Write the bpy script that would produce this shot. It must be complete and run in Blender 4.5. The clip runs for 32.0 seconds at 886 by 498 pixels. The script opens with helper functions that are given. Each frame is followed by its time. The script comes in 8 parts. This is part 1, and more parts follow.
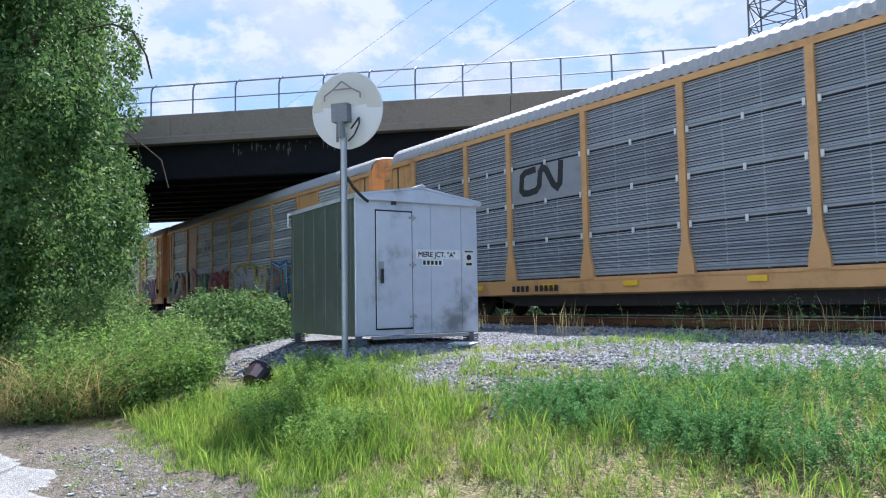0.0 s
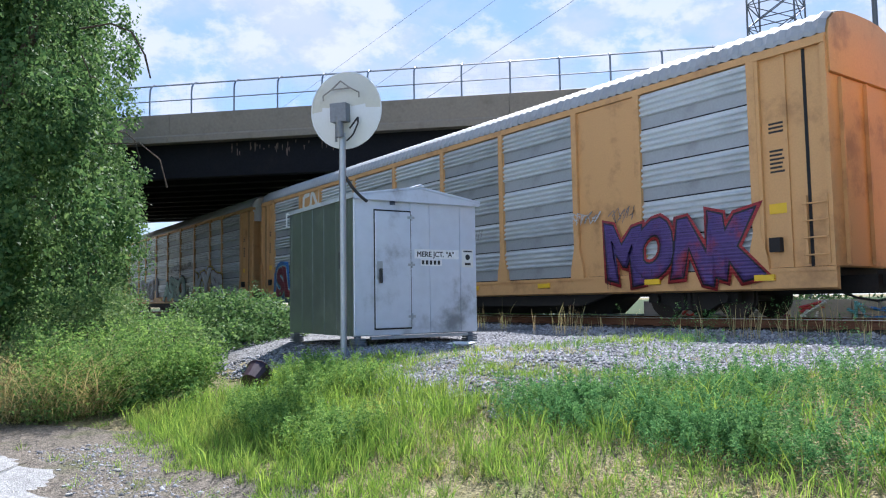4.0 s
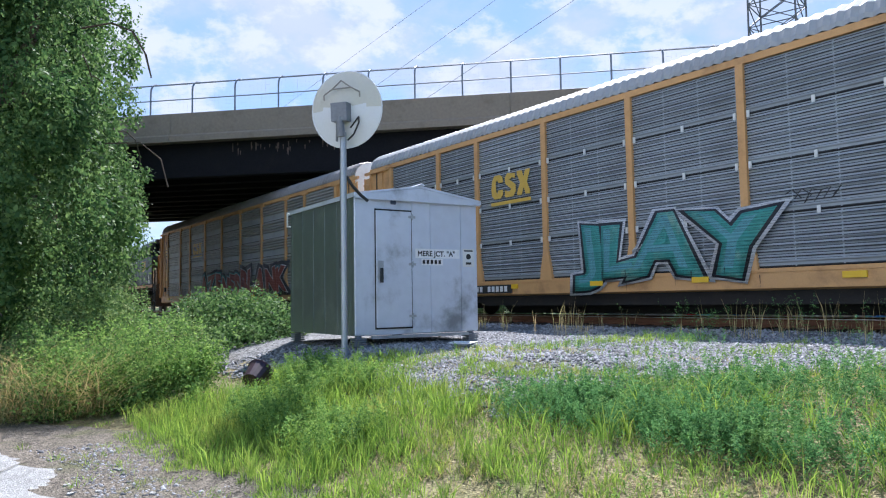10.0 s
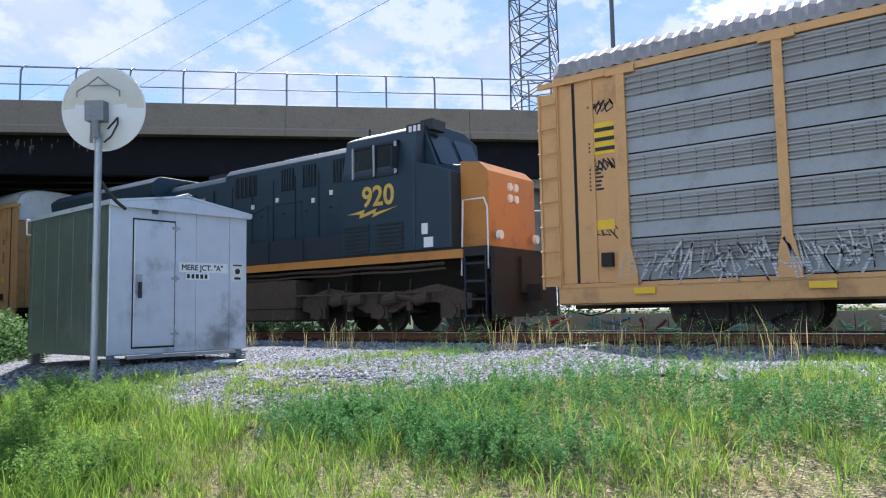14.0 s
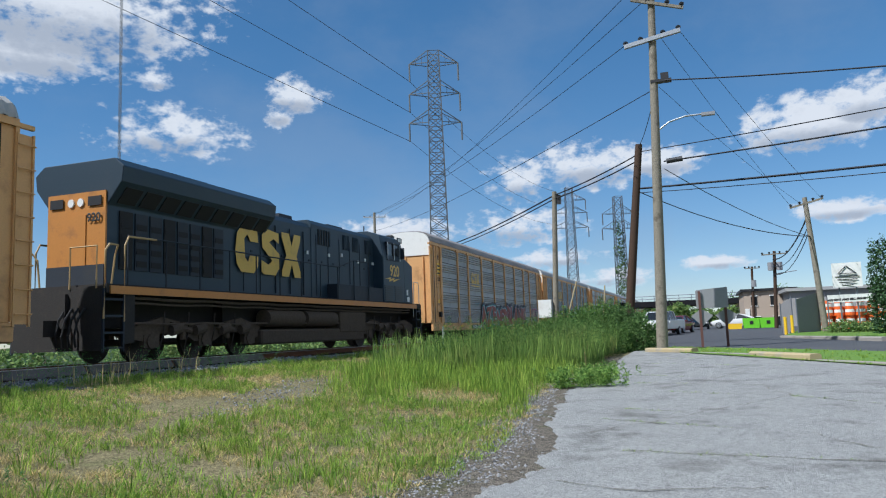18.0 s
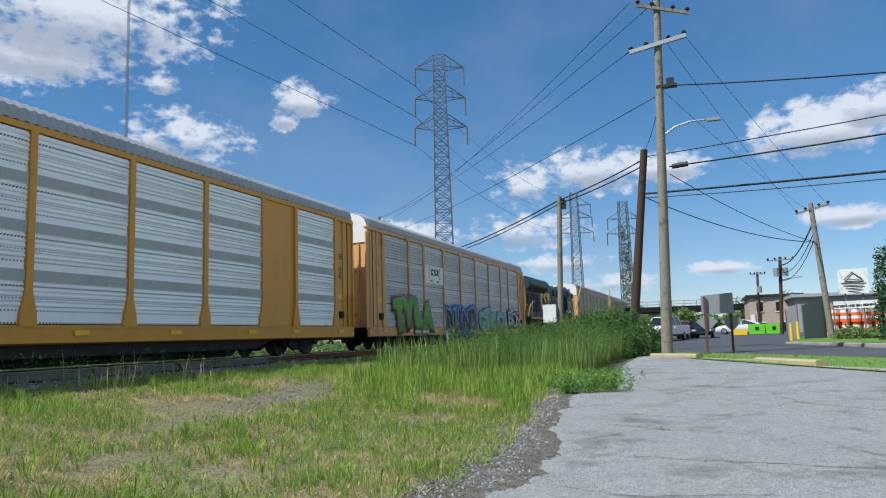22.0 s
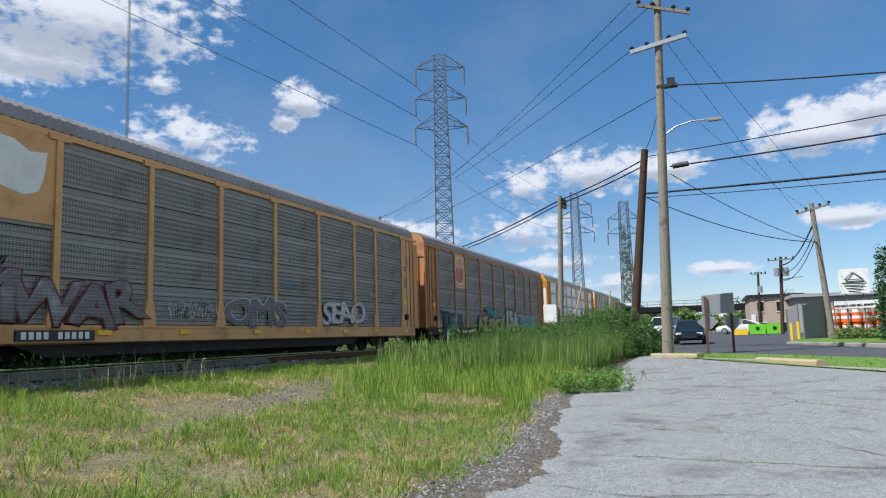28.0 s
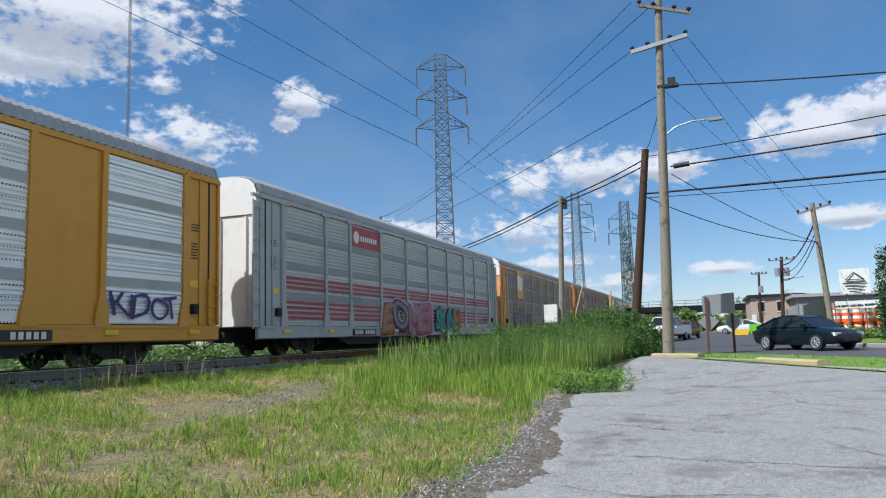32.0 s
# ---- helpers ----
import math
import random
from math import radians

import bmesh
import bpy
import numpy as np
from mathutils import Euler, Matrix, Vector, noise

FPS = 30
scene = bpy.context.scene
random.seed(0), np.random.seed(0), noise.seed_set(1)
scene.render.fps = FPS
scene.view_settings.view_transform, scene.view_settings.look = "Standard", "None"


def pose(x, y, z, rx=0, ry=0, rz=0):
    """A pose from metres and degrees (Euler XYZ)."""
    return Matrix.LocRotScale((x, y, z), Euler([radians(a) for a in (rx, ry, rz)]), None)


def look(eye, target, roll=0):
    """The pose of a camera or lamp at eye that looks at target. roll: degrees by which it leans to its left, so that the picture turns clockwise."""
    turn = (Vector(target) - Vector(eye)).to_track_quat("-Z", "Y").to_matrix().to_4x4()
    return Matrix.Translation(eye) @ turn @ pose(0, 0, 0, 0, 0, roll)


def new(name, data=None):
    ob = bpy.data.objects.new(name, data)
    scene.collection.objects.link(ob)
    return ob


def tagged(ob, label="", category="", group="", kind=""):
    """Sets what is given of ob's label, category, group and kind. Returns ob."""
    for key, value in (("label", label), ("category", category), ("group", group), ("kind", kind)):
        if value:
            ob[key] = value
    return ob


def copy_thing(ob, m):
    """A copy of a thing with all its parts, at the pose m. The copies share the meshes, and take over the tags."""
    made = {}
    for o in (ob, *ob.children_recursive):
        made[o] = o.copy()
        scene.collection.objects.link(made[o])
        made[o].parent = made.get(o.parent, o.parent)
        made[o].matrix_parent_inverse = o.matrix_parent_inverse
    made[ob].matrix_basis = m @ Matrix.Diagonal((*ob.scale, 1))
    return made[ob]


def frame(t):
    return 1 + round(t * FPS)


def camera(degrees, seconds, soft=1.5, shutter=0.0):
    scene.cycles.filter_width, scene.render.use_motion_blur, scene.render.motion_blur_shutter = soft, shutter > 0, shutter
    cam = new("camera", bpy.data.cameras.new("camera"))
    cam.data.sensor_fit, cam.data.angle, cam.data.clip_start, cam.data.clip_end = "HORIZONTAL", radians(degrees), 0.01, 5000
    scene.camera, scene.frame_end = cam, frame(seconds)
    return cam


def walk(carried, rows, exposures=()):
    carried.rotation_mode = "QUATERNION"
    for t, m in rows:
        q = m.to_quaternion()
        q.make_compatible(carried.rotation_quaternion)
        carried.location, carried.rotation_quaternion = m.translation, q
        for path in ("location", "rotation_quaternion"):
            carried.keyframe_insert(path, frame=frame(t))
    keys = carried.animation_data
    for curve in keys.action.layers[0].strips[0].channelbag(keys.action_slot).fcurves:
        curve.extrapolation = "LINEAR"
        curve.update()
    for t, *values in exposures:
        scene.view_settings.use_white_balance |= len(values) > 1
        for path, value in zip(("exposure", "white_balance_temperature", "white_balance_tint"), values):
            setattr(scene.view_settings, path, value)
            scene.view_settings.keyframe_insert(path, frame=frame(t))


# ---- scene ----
EYE = (0.0, 0.0, 1.55)
RAIL = 1.06      # height of the rail heads
TRACK = 15.25    # distance of the track's middle line
cam = camera(62.5, 32.0, soft=1.15)
PATH = [(0.0, 54.4, 4.05, 0.92), (6.0, 54.28, 4.03, 0.9), (12.0, 54.39, 3.98, 0.9), (12.5, 53.84, 4.0, 0.92), (13.0, 51.5, 4.18, 0.9),
        (13.5, 45.93, 4.48, 0.8), (14.0, 36.63, 4.95, 1.05), (14.5, 24.48, 5.66, 1.45), (15.0, 9.9, 6.0, 1.6), (15.5, -7.2, 6.2, 1.7),
        (16.0, -25.8, 6.28, 1.75), (16.5, -43.92, 6.28, 1.7), (17.0, -59.28, 6.17, 2.3), (17.5, -68.04, 6.02, 2.3), (18.0, -70.26, 6.52, 2.04),
        (18.5, -70.13, 6.76, 1.82), (19.0, -70.0, 6.85, 1.75), (25.0, -69.9, 6.87, 1.75), (32.0, -69.83, 6.86, 1.72)]
walk(cam, [(t, pose(*EYE, 90 + p, r, y)) for t, y, p, r in PATH],
     exposures=[(0.0, 1.13, 5800, 16), (12.5, 1.13, 5800, 16), (14.5, 1.1, 5800, 15), (16.5, 0.7, 5750, 10), (17.5, 0.22, 5750, 9), (18.5, 0.13, 5700, 9), (25.0, 0.2, 5750, 10), (28.0, 0.25, 5850, 12), (32.0, 0.25, 5850, 12)])

# ---------------------------------------------------------------- light
SUN_AZ, SUN_EL = -47.0, 50.0     # azimuth from +y towards +x, elevation
sun_dir = Vector((math.sin(radians(SUN_AZ)) * math.cos(radians(SUN_EL)), math.cos(radians(SUN_AZ)) * math.cos(radians(SUN_EL)), math.sin(radians(SUN_EL))))
sun = new("sun", bpy.data.lights.new("sun", "SUN"))
sun.data.energy, sun.data.angle, sun.data.color = 5.0, radians(0.6), (1.0, 0.95, 0.87)
sun.matrix_world = look(sun_dir * 50, (0, 0, 0))

world = bpy.data.worlds.new("sky")
scene.world = world
world.use_nodes = True


# cumulus clouds: azimuth, elevation, half width, half height in degrees
CLOUDS = [(42.0, 23.6, 11.0, 4.6), (40.3, 20.2, 6.0, 2.2), (48.8, 18.9, 1.4, 0.7), (59.1, 18.3, 2.6, 1.3), (57.8, 17.0, 1.3, 1.0), (49.4, 15.3, 4.6, 2.1), (82.2, 12.4, 4.6, 2.0),
          (76.5, 11.5, 2.5, 1.9), (87.7, 12.2, 3.4, 1.3), (97.9, 13.6, 5.5, 2.2), (101.5, 14.7, 2.5, 1.8), (67.4, 8.1, 4.6, 1.1), (75.4, 8.0, 5.9, 1.6), (79.7, 5.4, 3.8, 0.9),
          (91.2, 4.4, 2.6, 0.6), (99.5, 7.5, 3.4, 0.9), (83.5, 3.7, 3.4, 0.8), (16.5, 18.5, 5.0, 3.0), (-13.7, 21.0, 3.2, 2.0), (5.0, 16.0, 4.0, 1.5), (28.0, 14.0, 4.0, 1.2)]


def build_sky():
    nt = world.node_tree
    nt.nodes.clear()
    N, L = nt.nodes.new, nt.links.new

    def op(kind, a, b=None, c=None):
        n = N("ShaderNodeMath")
        n.operation = kind
        for i, v in enumerate((a, b, c)):
            if v is None:
                continue
            if isinstance(v, (int, float)):
                n.inputs[i].default_value = v
            else:
                L(v, n.inputs[i])
        return n.outputs[0]

    def ramp(v, a, b, lo=0.0, hi=1.0):
        n = N("ShaderNodeMapRange")
        n.interpolation_type = "SMOOTHSTEP"
        for key, x in (("From Min", a), ("From Max", b), ("To Min", lo), ("To Max", hi)):
            n.inputs[key].default_value = x
        L(v, n.inputs["Value"])
        return n.outputs[0]

    def mixed(f, a, b):
        n = N("ShaderNodeMix")
        n.data_type = "RGBA"
        for key, x in (("Factor", f), ("A", a), ("B", b)):
            if isinstance(x, tuple):
                n.inputs[key].default_value = x
            else:
                L(x, n.inputs[key])
        return n.outputs["Result"]

    sky = N("ShaderNodeTexSky")
    sky.sky_type, sky.sun_disc = "NISHITA", False
    sky.sun_elevation, sky.sun_rotation = radians(SUN_EL), radians(SUN_AZ)
    sky.altitude, sky.air_density, sky.dust_density, sky.ozone_density = 1200.0, 1.0, 0.0, 3.0
    deep = N("ShaderNodeHueSaturation")
    deep.inputs["Saturation"].default_value = 1.27
    L(sky.outputs[0], deep.inputs["Color"])
    co = N("ShaderNodeTexCoord").outputs["Generated"]
    sep = N("ShaderNodeSeparateXYZ")
    L(co, sep.inputs[0])
    az = op("MULTIPLY", op("ARCTAN2", sep.outputs[0], sep.outputs[1]), 57.29578)
    el = op("MULTIPLY", op("ARCSINE", sep.outputs[2]), 57.29578)

    def noise_(scale, detail, rough, loc):
        m = N("ShaderNodeMapping")
        m.inputs["Location"].default_value = loc
        m.inputs["Scale"].default_value = (1, 1, 1.7)
        L(co, m.inputs[0])
        n = N("ShaderNodeTexNoise")
        n.inputs["Scale"].default_value, n.inputs["Detail"].default_value, n.inputs["Roughness"].default_value = scale, detail, rough
        L(m.outputs[0], n.inputs["Vector"])
        return n.outputs["Fac"]
    puff = noise_(9.0, 10.0, 0.62, (1.3, 0.2, 0.7))
    lump = noise_(46.0, 8.0, 0.6, (2.3, 0.7, 1.1))
    wide = noise_(3.2, 8.0, 0.58, (4.1, 2.2, 0.3))
    field, under = None, None
    for a, e, w, h in CLOUDS:
        dx, dy = op("DIVIDE", op("SUBTRACT", az, a), w), op("DIVIDE", op("SUBTRACT", el, e), h)
        v = op("SUBTRACT", 1.0, op("ADD", op("MULTIPLY", dx, dx), op("MULTIPLY", dy, dy)))
        field = v if field is None else op("MAXIMUM", field, v)
        lo = op("MULTIPLY", op("MAXIMUM", v, 0.0), op("MULTIPLY", dy, -1.0))
        under = lo if under is None else op("MAXIMUM", under, lo)
    field = op("ADD", op("MULTIPLY", op("MAXIMUM", field, -2.0), 0.6), op("ADD", op("MULTIPLY", op("SUBTRACT", puff, 0.5), 2.6), op("MULTIPLY", op("SUBTRACT", lump, 0.5), 2.2)))
    cumulus = ramp(field, -0.12, 0.6)
    # the same broken cloud, added on the unseen side to light the train
    unseen_side = ramp(op("MULTIPLY", sep.outputs[1], -1.0), 0.28, 0.5)
    cumulus = op("MAXIMUM", cumulus, op("MULTIPLY", op("MULTIPLY", ramp(puff, 0.46, 0.56), unseen_side), ramp(sep.outputs[2], 0.03, 0.12)))
    # thin high cloud everywhere, thickening to a bright veil on the sun's side
    dot = N("ShaderNodeVectorMath")
    dot.operation = "DOT_PRODUCT"
    dot.inputs[1].default_value = (math.sin(radians(SUN_AZ)), math.cos(radians(SUN_AZ)), 0.0)
    L(co, dot.inputs[0])
    side = ramp(dot.outputs["Value"], 0.15, 0.75)
    veil = op("MULTIPLY", ramp(wide, 0.42, 0.68, 0.05, 0.75), op("MULTIPLY_ADD", side, 0.62, 0.25))
    veil = op("MINIMUM", op("ADD", veil, op("MULTIPLY", side, 0.42)), 0.96)
    heavy = op("MULTIPLY", ramp(puff, 0.47, 0.6), side)
    shade = op("MULTIPLY", ramp(op("ADD", under, op("MULTIPLY", op("SUBTRACT", lump, 0.5), 0.5)), 0.0, 0.4), 0.9)
    white = mixed(shade, (0.70, 0.70, 0.70, 1), (0.36, 0.39, 0.44, 1))
    blue = N("ShaderNodeVectorMath")
    blue.operation = "SCALE"
    blue.inputs["Scale"].default_value = 0.105
    L(deep.outputs[0], blue.inputs[0])
    soft = N("ShaderNodeGamma")
    soft.inputs["Gamma"].default_value = 0.76
    L(blue.outputs[0], soft.inputs["Color"])
    clear = N("ShaderNodeVectorMath")
    clear.operation = "SCALE"
    clear.inputs["Scale"].default_value = 0.76
    L(soft.outputs[0], clear.inputs[0])
    out = mixed(veil, clear.outputs[0], mixed(wide, (0.25, 0.29, 0.36, 1), (0.38, 0.41, 0.45, 1)))
    out = mixed(op("MULTIPLY", heavy, 0.75), out, (0.43, 0.445, 0.465, 1))
    out = mixed(cumulus, out, white)
    back = N("ShaderNodeBackground")
    L(out, back.inputs[0])
    L(back.outputs[0], N("ShaderNodeOutputWorld").inputs[0])


build_sky()


# ---------------------------------------------------------------- materials
MATS = {}


def mat(name, color, rough=0.6, metal=0.0, grain=18.0, vary=0.25, bump=0.15, stain=None, stain_scale=1.2, stain_amount=0.5, ribs=0.0, island=0.0, per_object=0.0, sub=0.0, perf=None, speck=None, net=None):
    """A painted, metal or earthen surface: colour varied at two scales, fine relief, stains."""
    if name in MATS:
        return MATS[name]
    m = bpy.data.materials.new(name)
    m.use_nodes = True
    nt = m.node_tree
    N, L = nt.nodes.new, nt.links.new
    b = nt.nodes["Principled BSDF"]
    b.inputs["Roughness"].default_value, b.inputs["Metallic"].default_value = rough, metal
    if rough >= 0.85:
        b.inputs["Specular IOR Level"].default_value = 0.15
    co = N("ShaderNodeTexCoord").outputs["Object"]
    fine, wide = N("ShaderNodeTexNoise"), N("ShaderNodeTexNoise")
    fine.inputs["Scale"].default_value, fine.inputs["Detail"].default_value = grain, 6.0
    wide.inputs["Scale"].default_value, wide.inputs["Detail"].default_value = stain_scale, 8.0
    wide.inputs["Roughness"].default_value = 0.65
    L(co, fine.inputs["Vector"])
    L(co, wide.inputs["Vector"])
    dark = tuple(c * (1 - vary) for c in color) + (1,)
    light = tuple(min(1, c * (1 + vary)) for c in color) + (1,)
    a = N("ShaderNodeMix")
    a.data_type = "RGBA"
    a.inputs["A"].default_value, a.inputs["B"].default_value = dark, light
    L(fine.outputs["Fac"], a.inputs["Factor"])
    out = a.outputs["Result"]
    if stain:
        r = N("ShaderNodeMapRange")
        r.interpolation_type = "SMOOTHSTEP"
        r.inputs["From Min"].default_value, r.inputs["From Max"].default_value = 0.5, 0.72
        r.inputs["To Max"].default_value = stain_amount
        L(wide.outputs["Fac"], r.inputs["Value"])
        c = N("ShaderNodeMix")
        c.data_type = "RGBA"
        L(r.outputs[0], c.inputs["Factor"])
        L(out, c.inputs["A"])
        c.inputs["B"].default_value = (*stain, 1)
        out = c.outputs["Result"]
    cell = None
    if speck:
        # single stones: a lighter or darker value for each cell
        cell = N("ShaderNodeTexVoronoi")
        cell.inputs["Scale"].default_value = speck[0]
        L(co, cell.inputs["Vector"])
        sc = N("ShaderNodeSeparateColor")
        L(cell.outputs["Color"], sc.inputs[0])
        r = N("ShaderNodeMapRange")
        r.inputs["To Min"].default_value, r.inputs["To Max"].default_value = 1 - speck[1], 1 + speck[1]
        L(sc.outputs[0], r.inputs["Value"])
        h = N("ShaderNodeHueSaturation")
        L(r.outputs[0], h.inputs["Value"])
        L(out, h.inputs["Color"])
        out = h.outputs["Color"]
    if net:
        # hairline crazing, bent by a noise
        bend = N("ShaderNodeMix")
        bend.data_type = "VECTOR"
        bend.inputs["Factor"].default_value = 0.18
        L(co, bend.inputs["A"])
        L(wide.outputs["Color"], bend.inputs["B"])
        vo = N("ShaderNodeTexVoronoi")
        vo.feature = "DISTANCE_TO_EDGE"
        vo.inputs["Scale"].default_value = net[0]
        L(bend.outputs["Result"], vo.inputs["Vector"])
        r = N("ShaderNodeMapRange")
        r.inputs["From Max"].default_value = net[1]
        r.inputs["To Min"].default_value, r.inputs["To Max"].default_value = net[2], 0.0
        L(vo.outputs["Distance"], r.inputs["Value"])
        c = N("ShaderNodeMix")
        c.data_type = "RGBA"
        L(r.outputs[0], c.inputs["Factor"])
        L(out, c.inputs["A"])
        c.inputs["B"].default_value = (0.05, 0.048, 0.042, 1)
        out = c.outputs["Result"]
    for source, amount in (("island", island), ("object", per_object)):
        if amount:
            rnd = N("ShaderNodeNewGeometry").outputs["Random Per Island"] if source == "island" else N("ShaderNodeObjectInfo").outputs["Random"]
            r = N("ShaderNodeMapRange")
            r.inputs["To Min"].default_value, r.inputs["To Max"].default_value = 1 - amount, 1 + amount
            L(rnd, r.inputs["Value"])
            h = N("ShaderNodeHueSaturation")
            L(r.outputs[0], h.inputs["Value"])
            if sub:
                hue = N("ShaderNodeMapRange")
                hue.inputs["To Min"].default_value, hue.inputs["To Max"].default_value = 0.525, 0.475
                L(rnd, hue.inputs["Value"])
                L(hue.outputs[0], h.inputs["Hue"])
            L(out, h.inputs["Color"])
            out = h.outputs["Color"]
    if perf:
        # punched slots: dark where both counters fall in the slot, none on the plain bands between sheets
        px, pz, wx, wz, band, first = perf
        sp = N("ShaderNodeSeparateXYZ")
        L(co, sp.inputs[0])

        def step(value, pitch, part_, shift=0.0):
            q = N("ShaderNodeMath")
            q.operation = "MULTIPLY_ADD"
            L(value, q.inputs[0])
            q.inputs[1].default_value, q.inputs[2].default_value = 1 / pitch, shift
            fr = N("ShaderNodeMath")
            fr.operation = "FRACT"
            L(q.outputs[0], fr.inputs[0])
            lt = N("ShaderNodeMath")
            lt.operation = "LESS_THAN"
            L(fr.outputs[0], lt.inputs[0])
            lt.inputs[1].default_value = part_
            return lt.outputs[0]

        def times(p_, q_):
            n = N("ShaderNodeMath")
            n.operation = "MULTIPLY"
            L(p_, n.inputs[0])
            L(q_, n.inputs[1])
            return n.outputs[0]
        hole = times(times(step(sp.outputs[0], px, wx), step(sp.outputs[2], pz, wz)), step(sp.outputs[2], band, first, -0.12))
        c = N("ShaderNodeMix")
        c.data_type = "RGBA"
        L(hole, c.inputs["Factor"])
        L(out, c.inputs["A"])
        c.inputs["B"].default_value = (color[0] * 0.12, color[1] * 0.12, color[2] * 0.13, 1)
        out = c.outputs["Result"]
    L(out, b.inputs["Base Color"])
    height = cell.outputs["Distance"] if cell else fine.outputs["Fac"]
    if ribs:
        w = N("ShaderNodeTexWave")
        w.bands_direction = "Z"
        w.inputs["Scale"].default_value = ribs
        L(co, w.inputs["Vector"])
        height = w.outputs["Fac"]
    bp = N("ShaderNodeBump")
    bp.inputs["Strength"].default_value, bp.inputs["Distance"].default_value = min(1, bump), 0.02
    L(height, bp.inputs["Height"])
    L(bp.outputs[0], b.inputs["Normal"])
    if sub:
        b.inputs["Specular IOR Level"].default_value = 0.12
        b.inputs["Transmission Weight"].default_value = 0.0
        t = N("ShaderNodeBsdfTranslucent")
        L(out, t.inputs[0])
        mx = N("ShaderNodeMixShader")
        mx.inputs[0].default_value = sub
        L(b.outputs[0], mx.inputs[1])
        L(t.outputs[0], mx.inputs[2])
        L(mx.outputs[0], nt.nodes["Material Output"].inputs[0])
    MATS[name] = m
    return m


yellow = mat("yellow_paint", (0.62, 0.345, 0.135), 0.55, 0, 30, 0.12, 0.1, (0.2, 0.09, 0.035), 1.0, 0.55)
bright_yellow = mat("bright_yellow_paint", (0.62, 0.30, 0.03), 0.45, 0, 30, 0.06, 0.06, (0.35, 0.16, 0.03), 0.8, 0.3)
rust_yellow = mat("rusty_yellow_paint", (0.42, 0.20, 0.07), 0.65, 0, 25, 0.2, 0.15, (0.13, 0.05, 0.025), 1.2, 0.7)
grey_paint = mat("grey_paint", (0.40, 0.42, 0.42), 0.5, 0, 25, 0.08, 0.06, (0.2, 0.2, 0.19), 0.9, 0.5)
hazard = mat("yellow_marker", (0.8, 0.5, 0.02), 0.4, 0, 20, 0.08, 0.03)
white_paint = mat("white_paint", (0.74, 0.74, 0.71), 0.5, 0, 20, 0.06, 0.05, (0.5, 0.46, 0.4), 1.5, 0.4)
black_paint = mat("black_paint", (0.02, 0.02, 0.022), 0.5, 0, 20, 0.2, 0.05)
under_black = mat("dirty_black_steel", (0.022, 0.019, 0.017), 0.8, 0.1, 25, 0.4, 0.3, (0.042, 0.032, 0.023), 3, 0.6)
wheel_steel = mat("wheel_steel", (0.05, 0.04, 0.035), 0.55, 0.6, 25, 0.3, 0.2, (0.09, 0.05, 0.03), 3, 0.5)
rail_rust = mat("rail_rust", (0.17, 0.08, 0.045), 0.85, 0.0, 30, 0.3, 0.3)
rail_head = mat("rail_polished_steel", (0.42, 0.38, 0.34), 0.42, 1.0, 40, 0.1, 0.05)
tie_wood = mat("creosoted_wood", (0.06, 0.047, 0.038), 0.85, 0, 25, 0.4, 0.6, (0.13, 0.11, 0.09), 3, 0.6, per_object=0.35)
roof_metal = mat("galvanised_roof", (0.37, 0.38, 0.385), 0.6, 0.2, 12, 0.1, 0.05, (0.27, 0.26, 0.25), 0.6, 0.5)
roof_brown = mat("weathered_roof", (0.29, 0.275, 0.27), 0.65, 0.15, 12, 0.15, 0.05, (0.18, 0.15, 0.13), 0.6, 0.6)
pale_roof = mat("pale_roof", (0.37, 0.37, 0.36), 0.6, 0.1, 12, 0.1, 0.05, (0.42, 0.39, 0.35), 0.6, 0.5)
SLOT = (0.085, 0.05, 0.55, 0.4, 0.845, 0.82)
DOTS = (0.33, 0.06, 0.07, 0.35, 0.845, 0.8)
PANEL = {
    "steel": mat("galvanised_panel", (0.56, 0.59, 0.60), 0.45, 0.3, 40, 0.12, 0.04, (0.34, 0.36, 0.375), 0.7, 0.45, per_object=0.14),
    "slat": mat("slatted_zinc_panel", (0.32, 0.35, 0.37), 0.5, 0.3, 40, 0.12, 0.12, (0.2, 0.21, 0.22), 0.7, 0.5, per_object=0.14, perf=(0.9, 0.058, 0.97, 0.36, 1.055, 0.9)),
    "dark": mat("weathered_panel", (0.34, 0.335, 0.32), 0.5, 0.3, 40, 0.18, 0.05, (0.22, 0.205, 0.185), 0.6, 0.6, per_object=0.12, perf=DOTS),
    "brown": mat("sooty_panel", (0.27, 0.26, 0.24), 0.65, 0.05, 40, 0.2, 0.15, (0.13, 0.115, 0.10), 0.9, 0.6, per_object=0.1, perf=SLOT),
    "pale": mat("pale_panel", (0.56, 0.585, 0.57), 0.6, 0.05, 40, 0.12, 0.12, (0.36, 0.37, 0.36), 0.6, 0.6, per_object=0.08, perf=SLOT),
    "silver": mat("bright_zinc_panel", (0.90, 0.92, 0.94), 0.45, 0.05, 40, 0.05, 0.05, (0.62, 0.64, 0.66), 0.7, 0.3, per_object=0.05, perf=(0.085, 0.262, 0.5, 0.13, 1.055, 0.99)),
    "ferro": mat("dull_zinc_panel", (0.50, 0.51, 0.50), 0.6, 0.05, 40, 0.1, 0.1, (0.3, 0.31, 0.31), 0.6, 0.5, per_object=0.08, perf=(0.09, 0.075, 0.3, 0.35, 0.845, 0.74)),
}
